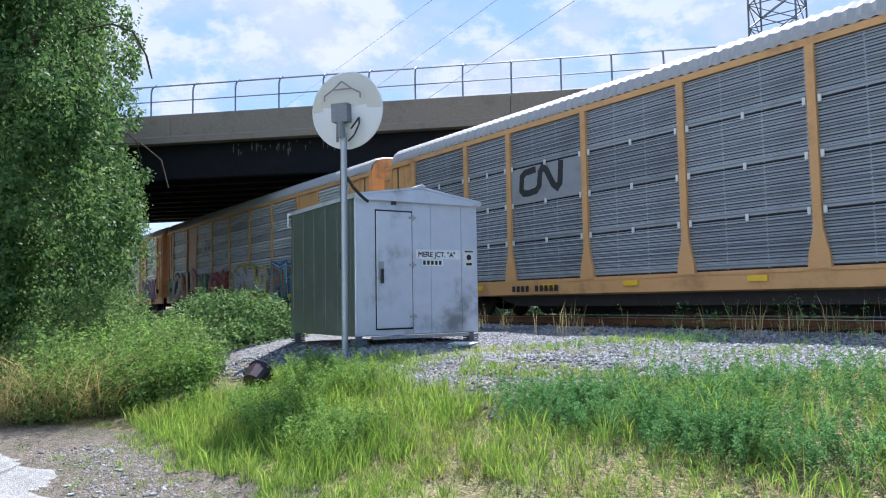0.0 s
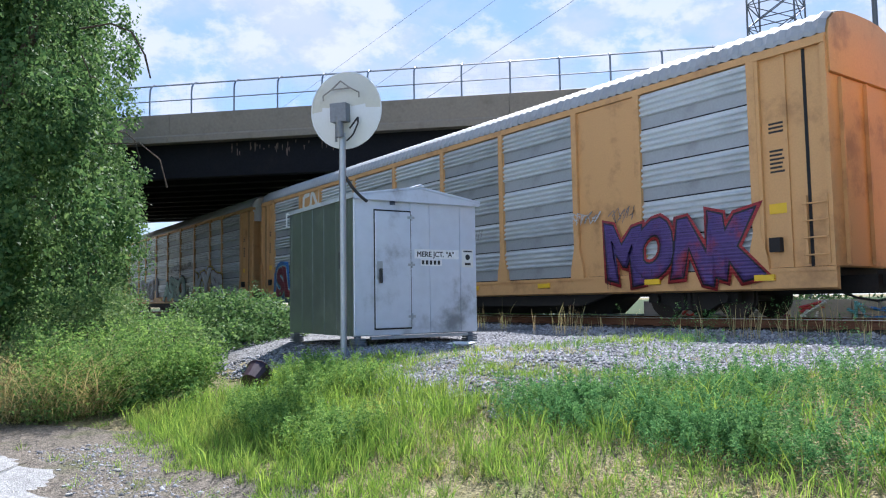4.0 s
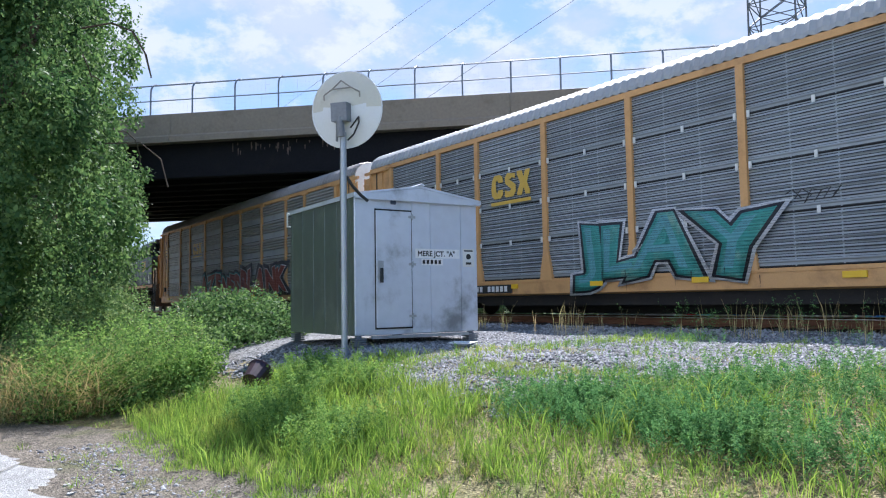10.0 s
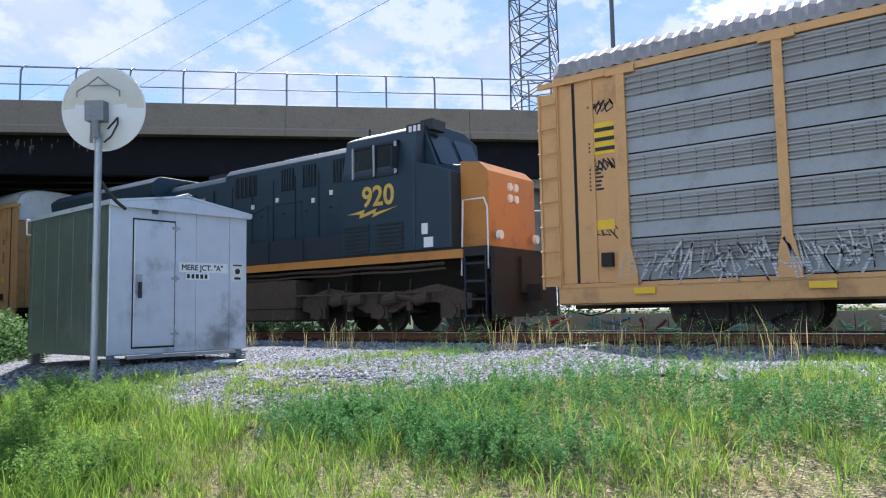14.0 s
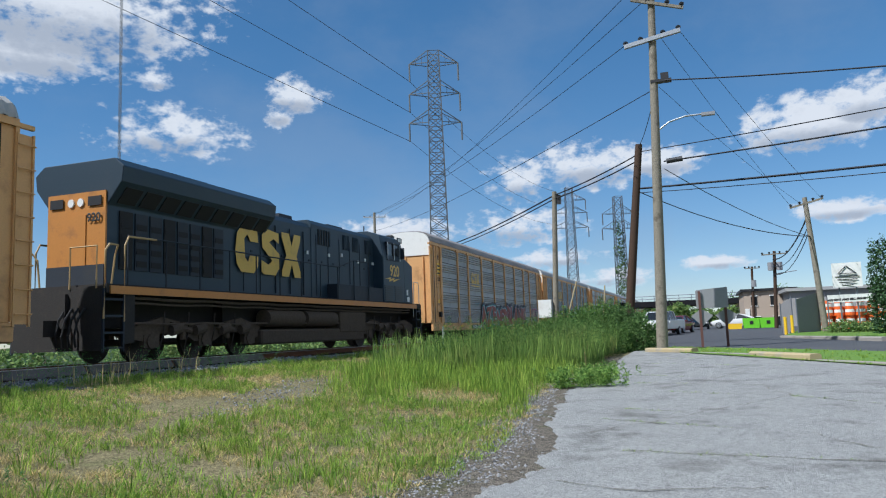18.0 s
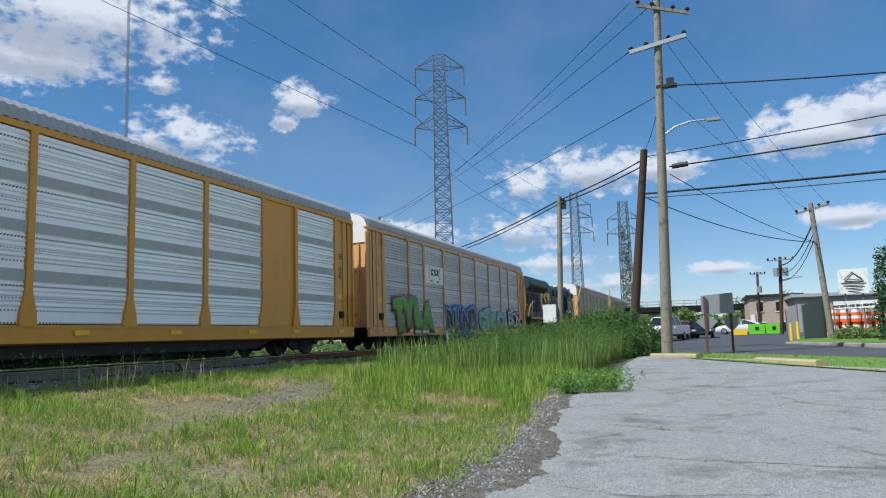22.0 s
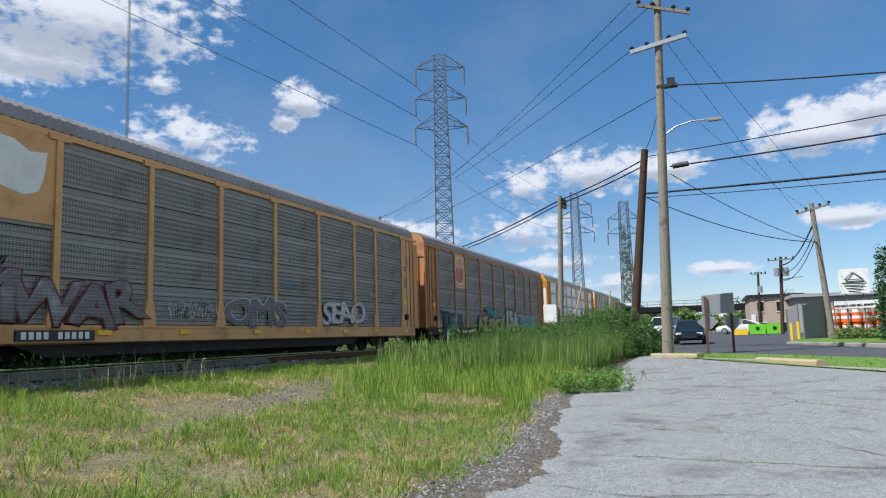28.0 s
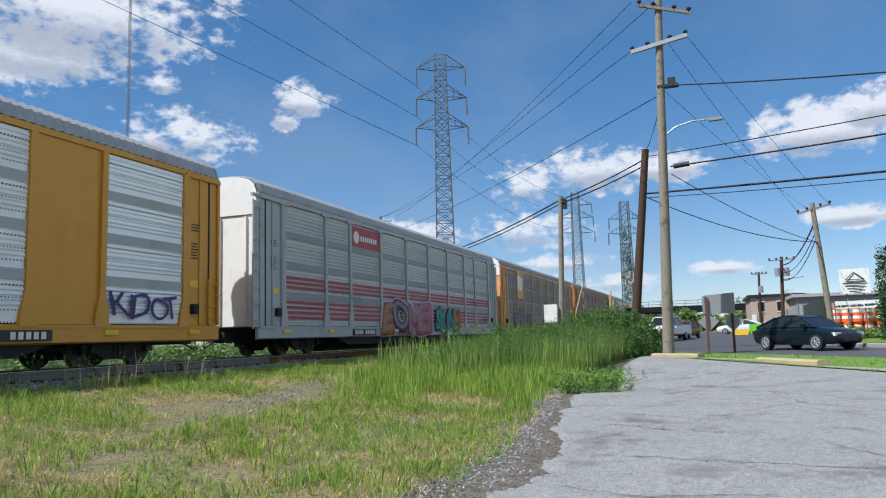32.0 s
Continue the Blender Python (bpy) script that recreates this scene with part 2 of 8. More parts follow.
PANEL["plain"] = mat("plain_zinc", (0.325, 0.345, 0.36), 0.55, 0.2, 20, 0.15, 0.05, (0.2, 0.205, 0.21), 1.2, 0.5, per_object=0.15)
dull_band = mat("dull_band_paint", (0.27, 0.285, 0.29), 0.55, 0.1, 25, 0.1, 0.06)
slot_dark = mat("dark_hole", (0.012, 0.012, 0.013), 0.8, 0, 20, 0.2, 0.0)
loco_blue = mat("dark_blue_paint", (0.014, 0.033, 0.052), 0.5, 0, 20, 0.15, 0.05, (0.032, 0.044, 0.058), 0.8, 0.5)
loco_black = mat("sooty_blue_paint", (0.013, 0.02, 0.032), 0.65, 0, 20, 0.2, 0.08, (0.03, 0.029, 0.028), 1.0, 0.6)
loco_yellow = mat("warm_yellow_paint", (0.62, 0.40, 0.07), 0.5, 0, 20, 0.1, 0.04, (0.3, 0.2, 0.07), 2, 0.4)
loco_orange = mat("orange_paint", (0.48, 0.20, 0.04), 0.5, 0, 20, 0.1, 0.04, (0.2, 0.09, 0.04), 2, 0.5)
rail_tan = mat("sandy_rail_paint", (0.42, 0.29, 0.13), 0.6, 0, 30, 0.15, 0.05, (0.2, 0.13, 0.07), 3, 0.4)
grime = mat("grimy_steel", (0.088, 0.067, 0.05), 0.85, 0.1, 15, 0.4, 0.3, (0.105, 0.08, 0.058), 2, 0.6)
concrete = mat("weathered_concrete", (0.30, 0.275, 0.245), 0.85, 0, 9, 0.14, 0.25, (0.16, 0.14, 0.12), 0.5, 0.6)
# near-black steel colour that also holds the shade below the bridges
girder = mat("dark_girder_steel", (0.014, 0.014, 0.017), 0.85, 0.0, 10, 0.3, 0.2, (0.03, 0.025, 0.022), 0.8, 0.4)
parapet_concrete = mat("stained_parapet_concrete", (0.27, 0.225, 0.175), 0.9, 0, 7, 0.2, 0.3, (0.15, 0.115, 0.085), 0.5, 0.6)
fence_steel = mat("galvanised_pipe", (0.20, 0.22, 0.25), 0.5, 0.5, 20, 0.1, 0.05)
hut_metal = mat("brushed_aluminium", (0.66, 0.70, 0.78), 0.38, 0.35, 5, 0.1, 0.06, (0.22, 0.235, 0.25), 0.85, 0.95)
# side of the hut: reflection of the bushes put into a darker green-grey
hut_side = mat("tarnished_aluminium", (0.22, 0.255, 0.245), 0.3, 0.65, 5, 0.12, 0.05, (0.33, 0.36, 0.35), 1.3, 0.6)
dish_cream = mat("aged_dish_paint", (0.60, 0.58, 0.50), 0.55, 0, 25, 0.06, 0.05, (0.42, 0.38, 0.3), 2, 0.5)
dish_white = mat("white_dish_paint", (0.72, 0.73, 0.74), 0.5, 0, 25, 0.05, 0.05)
pipe_zinc = mat("zinc_pipe", (0.42, 0.44, 0.46), 0.45, 0.6, 20, 0.12, 0.05, (0.28, 0.29, 0.3), 3, 0.5)
wood_pole = mat("weathered_pole_wood", (0.24, 0.215, 0.17), 0.85, 0, 22, 0.45, 0.6, (0.08, 0.065, 0.05), 3, 0.7)
brown_pole = mat("tarred_pole_wood", (0.07, 0.045, 0.032), 0.85, 0, 14, 0.3, 0.4)
tower_steel = mat("tower_steel", (0.13, 0.14, 0.15), 0.6, 0.4, 10, 0.1, 0.0)
wire_black = mat("wire_black", (0.02, 0.02, 0.024), 0.6, 0, 10, 0.1, 0.0)
asphalt_lot = mat("sun_bleached_asphalt", (0.35, 0.35, 0.335), 0.9, 0, 9, 0.25, 0.7, (0.15, 0.147, 0.135), 1.1, 0.75, speck=(110, 0.45), net=(0.4, 0.003, 0.25))
asphalt_road = mat("asphalt", (0.085, 0.088, 0.095), 0.85, 0, 60, 0.2, 0.3, (0.12, 0.12, 0.12), 0.3, 0.5)
soil = mat("dry_soil_and_thatch", (0.215, 0.185, 0.10), 0.95, 0, 14, 0.5, 0.8, (0.12, 0.14, 0.05), 1.1, 0.9, speck=(45, 0.5))
# darker than the loose stones: shade in their gaps put into the bed
gravel_bed = mat("crushed_stone", (0.15, 0.153, 0.155), 0.9, 0, 8, 0.3, 1.0, (0.14, 0.13, 0.11), 0.8, 0.6, speck=(26, 0.75))
stone = mat("ballast_stone", (0.25, 0.25, 0.255), 0.9, 0, 20, 0.25, 0.3, island=0.65)
dirt = mat("gravelly_dirt", (0.17, 0.148, 0.118), 0.95, 0, 9, 0.5, 0.9, (0.085, 0.095, 0.035), 1.3, 0.85, speck=(70, 0.7))
kerb_paint = mat("worn_yellow_kerb", (0.42, 0.34, 0.20), 0.85, 0, 20, 0.2, 0.3, (0.3, 0.28, 0.25), 2, 0.7)
grass_green = mat("grass_green", (0.25, 0.38, 0.065), 0.8, 0, 6, 0.5, 0.0, (0.36, 0.35, 0.10), 1.3, 0.7, island=0.5, sub=0.35)
grass_dry = mat("grass_dry", (0.52, 0.43, 0.19), 0.85, 0, 3, 0.3, 0.0, (0.33, 0.30, 0.13), 0.7, 0.8, island=0.45, sub=0.3)
feather_green = mat("feathery_weed_green", (0.13, 0.285, 0.095), 0.9, 0, 6, 0.5, 0.0, (0.25, 0.38, 0.11), 2.2, 0.8, island=0.5, sub=0.35)
weed_green = mat("weed_green", (0.20, 0.34, 0.08), 0.85, 0, 6, 0.5, 0.0, (0.11, 0.21, 0.06), 1.8, 0.8, island=0.5, sub=0.35)
vine_green = mat("vine_leaf_green", (0.115, 0.205, 0.065), 0.6, 0, 2, 0.3, 0.0, (0.07, 0.145, 0.055), 0.9, 0.8, island=0.5, sub=0.4)
bush_green = mat("bush_leaf_green", (0.17, 0.27, 0.085), 0.7, 0, 2, 0.3, 0.0, (0.29, 0.31, 0.12), 1.3, 0.8, island=0.45, sub=0.3)
thicket_green = mat("thicket_leaf_green", (0.10, 0.19, 0.05), 0.7, 0, 2, 0.3, 0.0, (0.17, 0.18, 0.06), 0.9, 0.7, island=0.5, sub=0.3)
stalk_green = mat("stalk_green", (0.20, 0.31, 0.075), 0.75, 0, 2, 0.3, 0.0, (0.31, 0.32, 0.11), 0.8, 0.8, island=0.45, sub=0.3)
bark = mat("bark", (0.09, 0.07, 0.05), 0.9, 0, 14, 0.4, 0.8)
brick_tan = mat("tan_render", (0.42, 0.34, 0.27), 0.85, 0, 12, 0.1, 0.1, (0.3, 0.25, 0.2), 0.5, 0.4)
glass_dark = mat("dark_window_glass", (0.015, 0.018, 0.02), 0.2, 0, 5, 0.1, 0.0)
car_black = mat("dark_teal_car_paint", (0.006, 0.014, 0.018), 0.22, 0.0, 5, 0.1, 0.0)
car_red = mat("red_car_paint", (0.16, 0.02, 0.025), 0.25, 0.1, 5, 0.1, 0.0)
car_white = mat("white_car_paint", (0.7, 0.7, 0.7), 0.25, 0, 5, 0.03, 0.0)
rubber = mat("rubber", (0.018, 0.018, 0.018), 0.8, 0, 20, 0.2, 0.1)
orange_plastic = mat("orange_plastic", (0.75, 0.13, 0.02), 0.45, 0, 8, 0.1, 0.03)
green_paint = mat("lime_green_paint", (0.16, 0.55, 0.02), 0.5, 0, 8, 0.1, 0.03)
sign_grey = mat("bare_sign_aluminium", (0.30, 0.30, 0.31), 0.5, 0.3, 8, 0.08, 0.03)
rust_post = mat("rusty_post", (0.12, 0.055, 0.045), 0.8, 0.1, 15, 0.3, 0.2)
ink = mat("black_ink", (0.02, 0.02, 0.02), 0.6, 0, 10, 0.1, 0.0)
plum = mat("purple_plastic", (0.035, 0.014, 0.022), 0.45, 0, 12, 0.3, 0.1)


def paint(name, color):
    """Spray paint lying on ribbed sheet metal."""
    # perf draws no slots here: thin dark lines put rib shade into the paint
    return mat("spray_" + name, tuple(c * 0.85 for c in color), 0.6, 0, 14, 0.22, 0.4, tuple(c * 0.4 + 0.01 for c in color), 1.9, 0.75, ribs=4.0, perf=(0.9, 0.05, 0.97, 0.12, 0.845, 0.82))


def two_tone(a, b):
    """A fill of two sprayed colours fading into each other."""
    # same dark lines for the shade of the ribs
    return mat("spray_fade_%s_%s" % (a[0], b[0]), tuple(c * 0.85 for c in a[1]), 0.6, 0, 14, 0.22, 0.4, tuple(c * 0.75 for c in b[1]), 0.9, 1.0, ribs=4.0, perf=(0.9, 0.05, 0.97, 0.12, 0.845, 0.82))


COLOURS = dict(white=(0.62, 0.62, 0.62), black=(0.02, 0.02, 0.025), red=(0.40, 0.03, 0.03), blue=(0.03, 0.16, 0.42), teal=(0.05, 0.30, 0.26),
         mint=(0.30, 0.50, 0.40), green=(0.05, 0.28, 0.06), lime=(0.16, 0.42, 0.05), maroon=(0.20, 0.03, 0.045), pink=(0.55, 0.13, 0.24), orange=(0.55, 0.15, 0.03), grey=(0.22, 0.20, 0.20), tan=(0.36, 0.30, 0.22), cyan=(0.12, 0.36, 0.40), violet=(0.09, 0.05, 0.2), yellow=(0.6, 0.48, 0.05))
COLOURS.update(salmon=(0.62, 0.17, 0.10), brick=(0.30, 0.075, 0.05), soot=(0.06, 0.055, 0.06), cream=(0.50, 0.48, 0.36), ochre=(0.42, 0.36, 0.10))
SPRAY = {k: paint(k, c) for k, c in COLOURS.items()}


# ---------------------------------------------------------------- mesh helpers
def box(bm, x0, x1, y0, y1, z0, z1):
    v = [bm.verts.new((x, y, z)) for x in (x0, x1) for y in (y0, y1) for z in (z0, z1)]
    for f in ((0, 1, 3, 2), (4, 6, 7, 5), (0, 4, 5, 1), (2, 3, 7, 6), (0, 2, 6, 4), (1, 5, 7, 3)):
        bm.faces.new([v[i] for i in f])
    return v


def tube(bm, a, b, r, r2=None, seg=8, caps=True):
    a, b = Vector(a), Vector(b)
    r2 = r if r2 is None else r2
    d = (b - a).normalized()
    u = d.orthogonal().normalized()
    w = d.cross(u)
    ring = lambda p, q: [bm.verts.new(p + (u * math.cos(2 * math.pi * i / seg) + w * math.sin(2 * math.pi * i / seg)) * q) for i in range(seg)]
    A, B = ring(a, r), ring(b, r2)
    for i in range(seg):
        bm.faces.new((A[i], A[(i + 1) % seg], B[(i + 1) % seg], B[i]))
    if caps:
        bm.faces.new(A[::-1])
        bm.faces.new(B)


def prism(bm, outline, x0, x1):
    """Outline of (y, z) drawn out along x."""
    A = [bm.verts.new((x0, y, z)) for y, z in outline]
    B = [bm.verts.new((x1, y, z)) for y, z in outline]
    n = len(outline)
    for i in range(n):
        bm.faces.new((A[i], A[(i + 1) % n], B[(i + 1) % n], B[i]))
    bm.faces.new(A[::-1])
    bm.faces.new(B)


def slab(bm, outline, y0, y1):
    """Outline of (x, z) given a thickness along y."""
    A = [bm.verts.new((x, y0, z)) for x, z in outline]
    B = [bm.verts.new((x, y1, z)) for x, z in outline]
    n = len(outline)
    for i in range(n):
        bm.faces.new((A[i], A[(i + 1) % n], B[(i + 1) % n], B[i]))
    bm.faces.new(A[::-1])
    bm.faces.new(B)


def mesh_of(bm, name, material, bevel=0.0, smooth=False):
    bmesh.ops.recalc_face_normals(bm, faces=bm.faces)
    if bevel:
        bmesh.ops.bevel(bm, geom=[e for e in bm.edges if e.calc_face_angle(0) > 0.6], offset=bevel, segments=1, affect="EDGES")
    me = bpy.data.meshes.new(name)
    bm.to_mesh(me)
    bm.free()
    me.materials.append(material)
    if smooth:
        me.shade_smooth()
        me.set_sharp_from_angle(angle=radians(40))
    return me


def put(name, me, parent=None, m=None, label=""):
    ob = new(name, me)
    ob.parent = parent
    if m is not None:
        ob.matrix_basis = m
    if label:
        ob["label"] = label
    return ob


def part(name, bm, material, parent, label="", m=None, bevel=0.0, smooth=False):
    return put(name, mesh_of(bm, name, material, bevel, smooth), parent, m, label)


def thing(name, label, category, m=None, group="", kind=""):
    ob = new(name)
    if m is not None:
        ob.matrix_basis = m
    return tagged(ob, label, category, group, kind)


def raw_mesh(name, co, faces_n, faces, material):
    """Mesh from arrays: co (n,3), faces flat with faces_n corners each."""
    me = bpy.data.meshes.new(name)
    co = np.ascontiguousarray(co, np.float32)
    faces = np.ascontiguousarray(faces, np.int32).ravel()
    k = len(faces) // faces_n
    me.vertices.add(len(co))
    me.vertices.foreach_set("co", co.ravel())
    me.loops.add(len(faces))
    me.loops.foreach_set("vertex_index", faces)
    me.polygons.add(k)
    me.polygons.foreach_set("loop_start", np.arange(0, k * faces_n, faces_n, dtype=np.int32))
    me.update(calc_edges=True)
    me.materials.append(material)
    return me


def letters(text, size, fat=0.0):
    """Built-in font as a flat mesh in the x-z plane that faces -y, from its left foot; fat widens the strokes."""
    cu = bpy.data.curves.new("lettering", "FONT")
    cu.body, cu.size, cu.resolution_u = text, size, 4
    cu.extrude = 0.001
    cu.bevel_depth, cu.bevel_resolution = fat, 0
    ob = bpy.data.objects.new("lettering", cu)
    me = bpy.data.meshes.new_from_object(ob)
    bpy.data.objects.remove(ob)
    bpy.data.curves.remove(cu)
    me.transform(Matrix.Diagonal((1, 1, 0.0015 / (fat + 0.001), 1)))
    me.transform(pose(0, 0, 0, 90))
    return me


def rod(bm, pts, r, seg=6):
    """One unbroken bent rod through the points."""
    pts = [Vector(p) for p in pts]
    rings = []
    for i, p in enumerate(pts):
        d = (pts[min(i + 1, len(pts) - 1)] - pts[max(i - 1, 0)]).normalized()
        u = d.cross(Vector((0, 0, 1)))
        u = (u if u.length > 0.05 else d.cross(Vector((1, 0, 0)))).normalized()
        w = d.cross(u)
        rings.append([bm.verts.new(p + (u * math.cos(2 * math.pi * k / seg) + w * math.sin(2 * math.pi * k / seg)) * r) for k in range(seg)])
    for a, b in zip(rings, rings[1:]):
        for k in range(seg):
            bm.faces.new((a[k], a[(k + 1) % seg], b[(k + 1) % seg], b[k]))
    bm.faces.new(rings[0][::-1])
    bm.faces.new(rings[-1])


def smooth(a, b, x):
    t = min(1.0, max(0.0, (x - a) / (b - a)))
    return t * t * (3 - 2 * t)


def gz(x, y):
    """Height of the ground: the gently domed lot, the bank up to the ballast, level land beyond."""
    base = 0.018 * min(max(x, 0.0), 29.0) + 0.008 * (min(max(x, 29.0), 140.0) - 29)
    k = smooth(-3, 8, x)
    near, far = 1.8 + 1.4 * k, 6.4 + 5.6 * k
    bank = smooth(near, far, y)
    top = 0.80
    mound = 0.12 * math.exp(-((x + 10.5) ** 2 + (y - 6.2) ** 2) / 5.0)
    return base * (1 - bank) + top * bank - 0.25 * smooth(18, 24, y) + 0.02 * math.sin(x * 1.7 + y) * bank + mound * (1 - smooth(0.6, 1.0, bank)) * bank


gz_v = np.vectorize(gz)


# ---------------------------------------------------------------- ground and track
def spaced(edges):
    out = []
    for a, b, step in edges:
        out += list(np.arange(a, b, step))
    return np.array(out + [edges[-1][1]])


def build_ground():
    xs = spaced([(-1500, -200, 130), (-200, -60, 14), (-60, -20, 2), (-20, 30, 0.5), (30, 100, 2.5), (100, 300, 20), (300, 1500, 120)])
    ys = spaced([(-1500, -100, 140), (-100, -10, 9), (-10, 16, 0.5), (16, 40, 2), (40, 200, 16), (200, 1500, 130)])
    X, Y = np.meshgrid(xs, ys)
    Z = gz_v(X, Y) - 0.012
    near = (np.abs(X) < 45) & (Y > 2) & (Y < 13)
    Z += near * 0.03 * np.sin(X * 2.3 + 1.1 * np.sin(Y * 1.9)) * np.cos(Y * 2.1)
    co = np.stack([X, Y, Z], -1).reshape(-1, 3)
    nx = len(xs)
    i = (np.arange(len(ys) - 1)[:, None] * nx + np.arange(nx - 1)[None]).ravel()
    me = raw_mesh("ground", co, 4, np.stack([i, i + 1, i + nx + 1, i + nx], -1), soil)
    me.shade_smooth()
    tagged(put("ground", me), "uneven ground of dry soil, thatch and grass", "ground", kind="structure")


def sheet(name, edge_far, edge_near, xs, lift, material, label, rows=8):
    """A ground sheet between two lines y(x), following the land."""
    co, f = [], []
    for x in xs:
        a, b = edge_near(x), edge_far(x)
        for k in range(rows + 1):
            y = a + (b - a) * k / rows
            co.append((x, y, gz(x, y) + lift))
    n = rows + 1
    for i in range(len(xs) - 1):
        for k in range(rows):
            f += [i * n + k, (i + 1) * n + k, (i + 1) * n + k + 1, i * n + k + 1]
    me = raw_mesh(name, np.array(co), 4, np.array(f), material)
    me.shade_smooth()
    return tagged(put(name, me), label, name.split("_")[0], kind="structure")


def lot_edge(x):
    wob = 0.12 * math.sin(x * 1.3) + 0.08 * math.sin(x * 3.1 + 1) + 0.16 * noise.noise(Vector((x * 2.3, 0.5, 3.0))) + 0.16 * noise.noise(Vector((x * 5.0, 1.5, 3.0))) + 0.09 * noise.noise(Vector((x * 13.0, 2.5, 3.0)))
    if x < 0:
        return 2.3 + 0.16 * x + wob
    if x < 7:
        return 2.3 - 0.35 * smooth(0, 7, x) + wob
    return 1.95 + 0.95 * smooth(7, 16, x) + 0.012 * (x - 16) * (x > 16) + wob * 0.7


build_ground()
# the lot ends at a kerb that runs slantwise across it
kerb_x = lambda y: 29.0 + (y - 1.2) * 1.75 if y > -6 else 16.4 + (y + 6) * 1.2


CRACKS = [[(16.4, 1.5), (15.7, -0.94), (13.84, -1.29), (12.7, -2.4), (11.5, -5)], [(8.46, 0.95), (8.31, 0.21), (8.18, -1.5), (7.6, -3.4)], [(9.87, -1.09), (8.86, -1.62)],
          [(12.1, 1.3), (11.7, 0.4)], [(21, 1.9), (19.4, -1.8), (18.8, -4)], [(25, 1.2), (24, -1.8)], [(13.8, -1.3), (10.4, 1.0), (9.4, 1.7)], [(-8.6, 1.0), (-7.4, 0.5), (-6.1, 0.6)], [(-7.4, 0.5), (-7.1, -0.6)], [(22.4, 1.6), (21.2, -0.4), (20.6, -2.2)], [(18.6, 2.0), (17.9, 0.6), (17.5, -0.6)], [(10.9, 1.5), (10.4, 0.5)], [(14.6, 0.7), (14.1, -0.3), (14.3, -1.2)], [(6.9, 1.5), (6.6, 0.6), (6.9, -0.4)], [(26.5, 1.3), (25.2, 0.1), (24.6, -0.9)], [(19.5, -0.9), (16.6, 0.1), (15.1, 0.9)]]


def build_lot():
    ys = np.concatenate([np.linspace(-45, -2, 40), np.linspace(-1.8, 2.75, 46)])
    co, f = [], []
    nx = 520
    for y in ys:
        x1 = max(min(kerb_x(y), 31.0), -20)
        for k in range(nx + 1):
            x = -26 + (x1 + 26) * k / nx
            yy = min(y, lot_edge(x))
            co.append((x, yy, gz(x, yy) + 0.025 - 0.03 * (1 - smooth(0.0, 0.25, lot_edge(x) - yy)) + 0.008 * math.sin(x * 0.9) * math.cos(yy * 1.3)))
    for j in range(len(ys) - 1):
        for k in range(nx):
            a = j * (nx + 1) + k
            f += [a, a + 1, a + nx + 2, a + nx + 1]
    me = raw_mesh("parking_lot", np.array(co), 4, np.array(f), asphalt_lot)
    me.shade_smooth()
    lot = tagged(put("parking_lot", me), "cracked sun-bleached asphalt parking lot with weeds in the cracks", "parking lot", kind="structure")
    # cracks: thin dark jagged seams in the asphalt
    rng = random.Random(5)
    for line in CRACKS:
        bm = bmesh.new()
        for a, b in zip(line, line[1:]):
            a, b = Vector(a), Vector(b)
            n = max(6, int((b - a).length / 0.14))
            d = (b - a).normalized()
            w = Vector((-d.y, d.x))
            row, drift = [], 0.0
            for i in range(n + 1):
                drift = (drift * 0.75 + rng.uniform(-0.05, 0.05)) * (0 < i < n)
                p = a.lerp(b, i / n) + w * drift
                h = rng.uniform(0.003, 0.012)
                row.append([bm.verts.new((q.x, q.y, gz(q.x, q.y) + 0.034)) for q in (p + w * h, p - w * h)])
            for p, q in zip(row, row[1:]):
                bm.faces.new((p[0], p[1], q[1], q[0]))
        part("crack", bm, dirt, lot)
    # crumbling margin
    bm = bmesh.new()
    for i in range(150):
        x = rng.uniform(-8, 22)
        y = lot_edge(x) + rng.uniform(-0.15, 0.5)
        s = rng.uniform(0.012, 0.04)
        z = gz(x, y) + 0.012
        v = [bm.verts.new((x + s * math.cos(a) * rng.uniform(.6, 1.2), y + s * math.sin(a) * rng.uniform(.6, 1.2), z)) for a in (0, 1.2, 2.4, 3.7, 5)]
        top = [bm.verts.new((q.co.x, q.co.y, z + s * 0.4)) for q in v]
        for k in range(5):
            bm.faces.new((v[k], v[(k + 1) % 5], top[(k + 1) % 5], top[k]))
        bm.faces.new(top)
    tagged(part("asphalt_crumbs", bm, asphalt_lot, None), "broken crumbs of grey asphalt along the lot's edge", "rubble", kind="stuff")


build_lot()
def gravel_edge(x):
    wob = 0.35 * math.sin(x * 1.7) + 0.2 * math.sin(x * 4.1)
    if x < -6:
        return 4.35 + wob * 0.6
    return 4.35 + 3.6 * smooth(-6, -2.5, x) + 3.0 * smooth(-2.5, 8, x) + wob


sheet("verge_dirt", lambda x: lot_edge(x) + 0.7 + 0.55 * smooth(-3, -7, x) + 0.25 * math.sin(x * 1.9), lambda x: lot_edge(x) - 0.3, np.linspace(-12, 26, 110), 0.014, dirt, "gravelly dirt margin beside the asphalt", 4)
sheet("gravel", lambda x: 14.0, lambda x: gravel_edge(x), np.linspace(-24, 60, 220), 0.015, gravel_bed, "bed of grey crushed stone beside the track", 14)


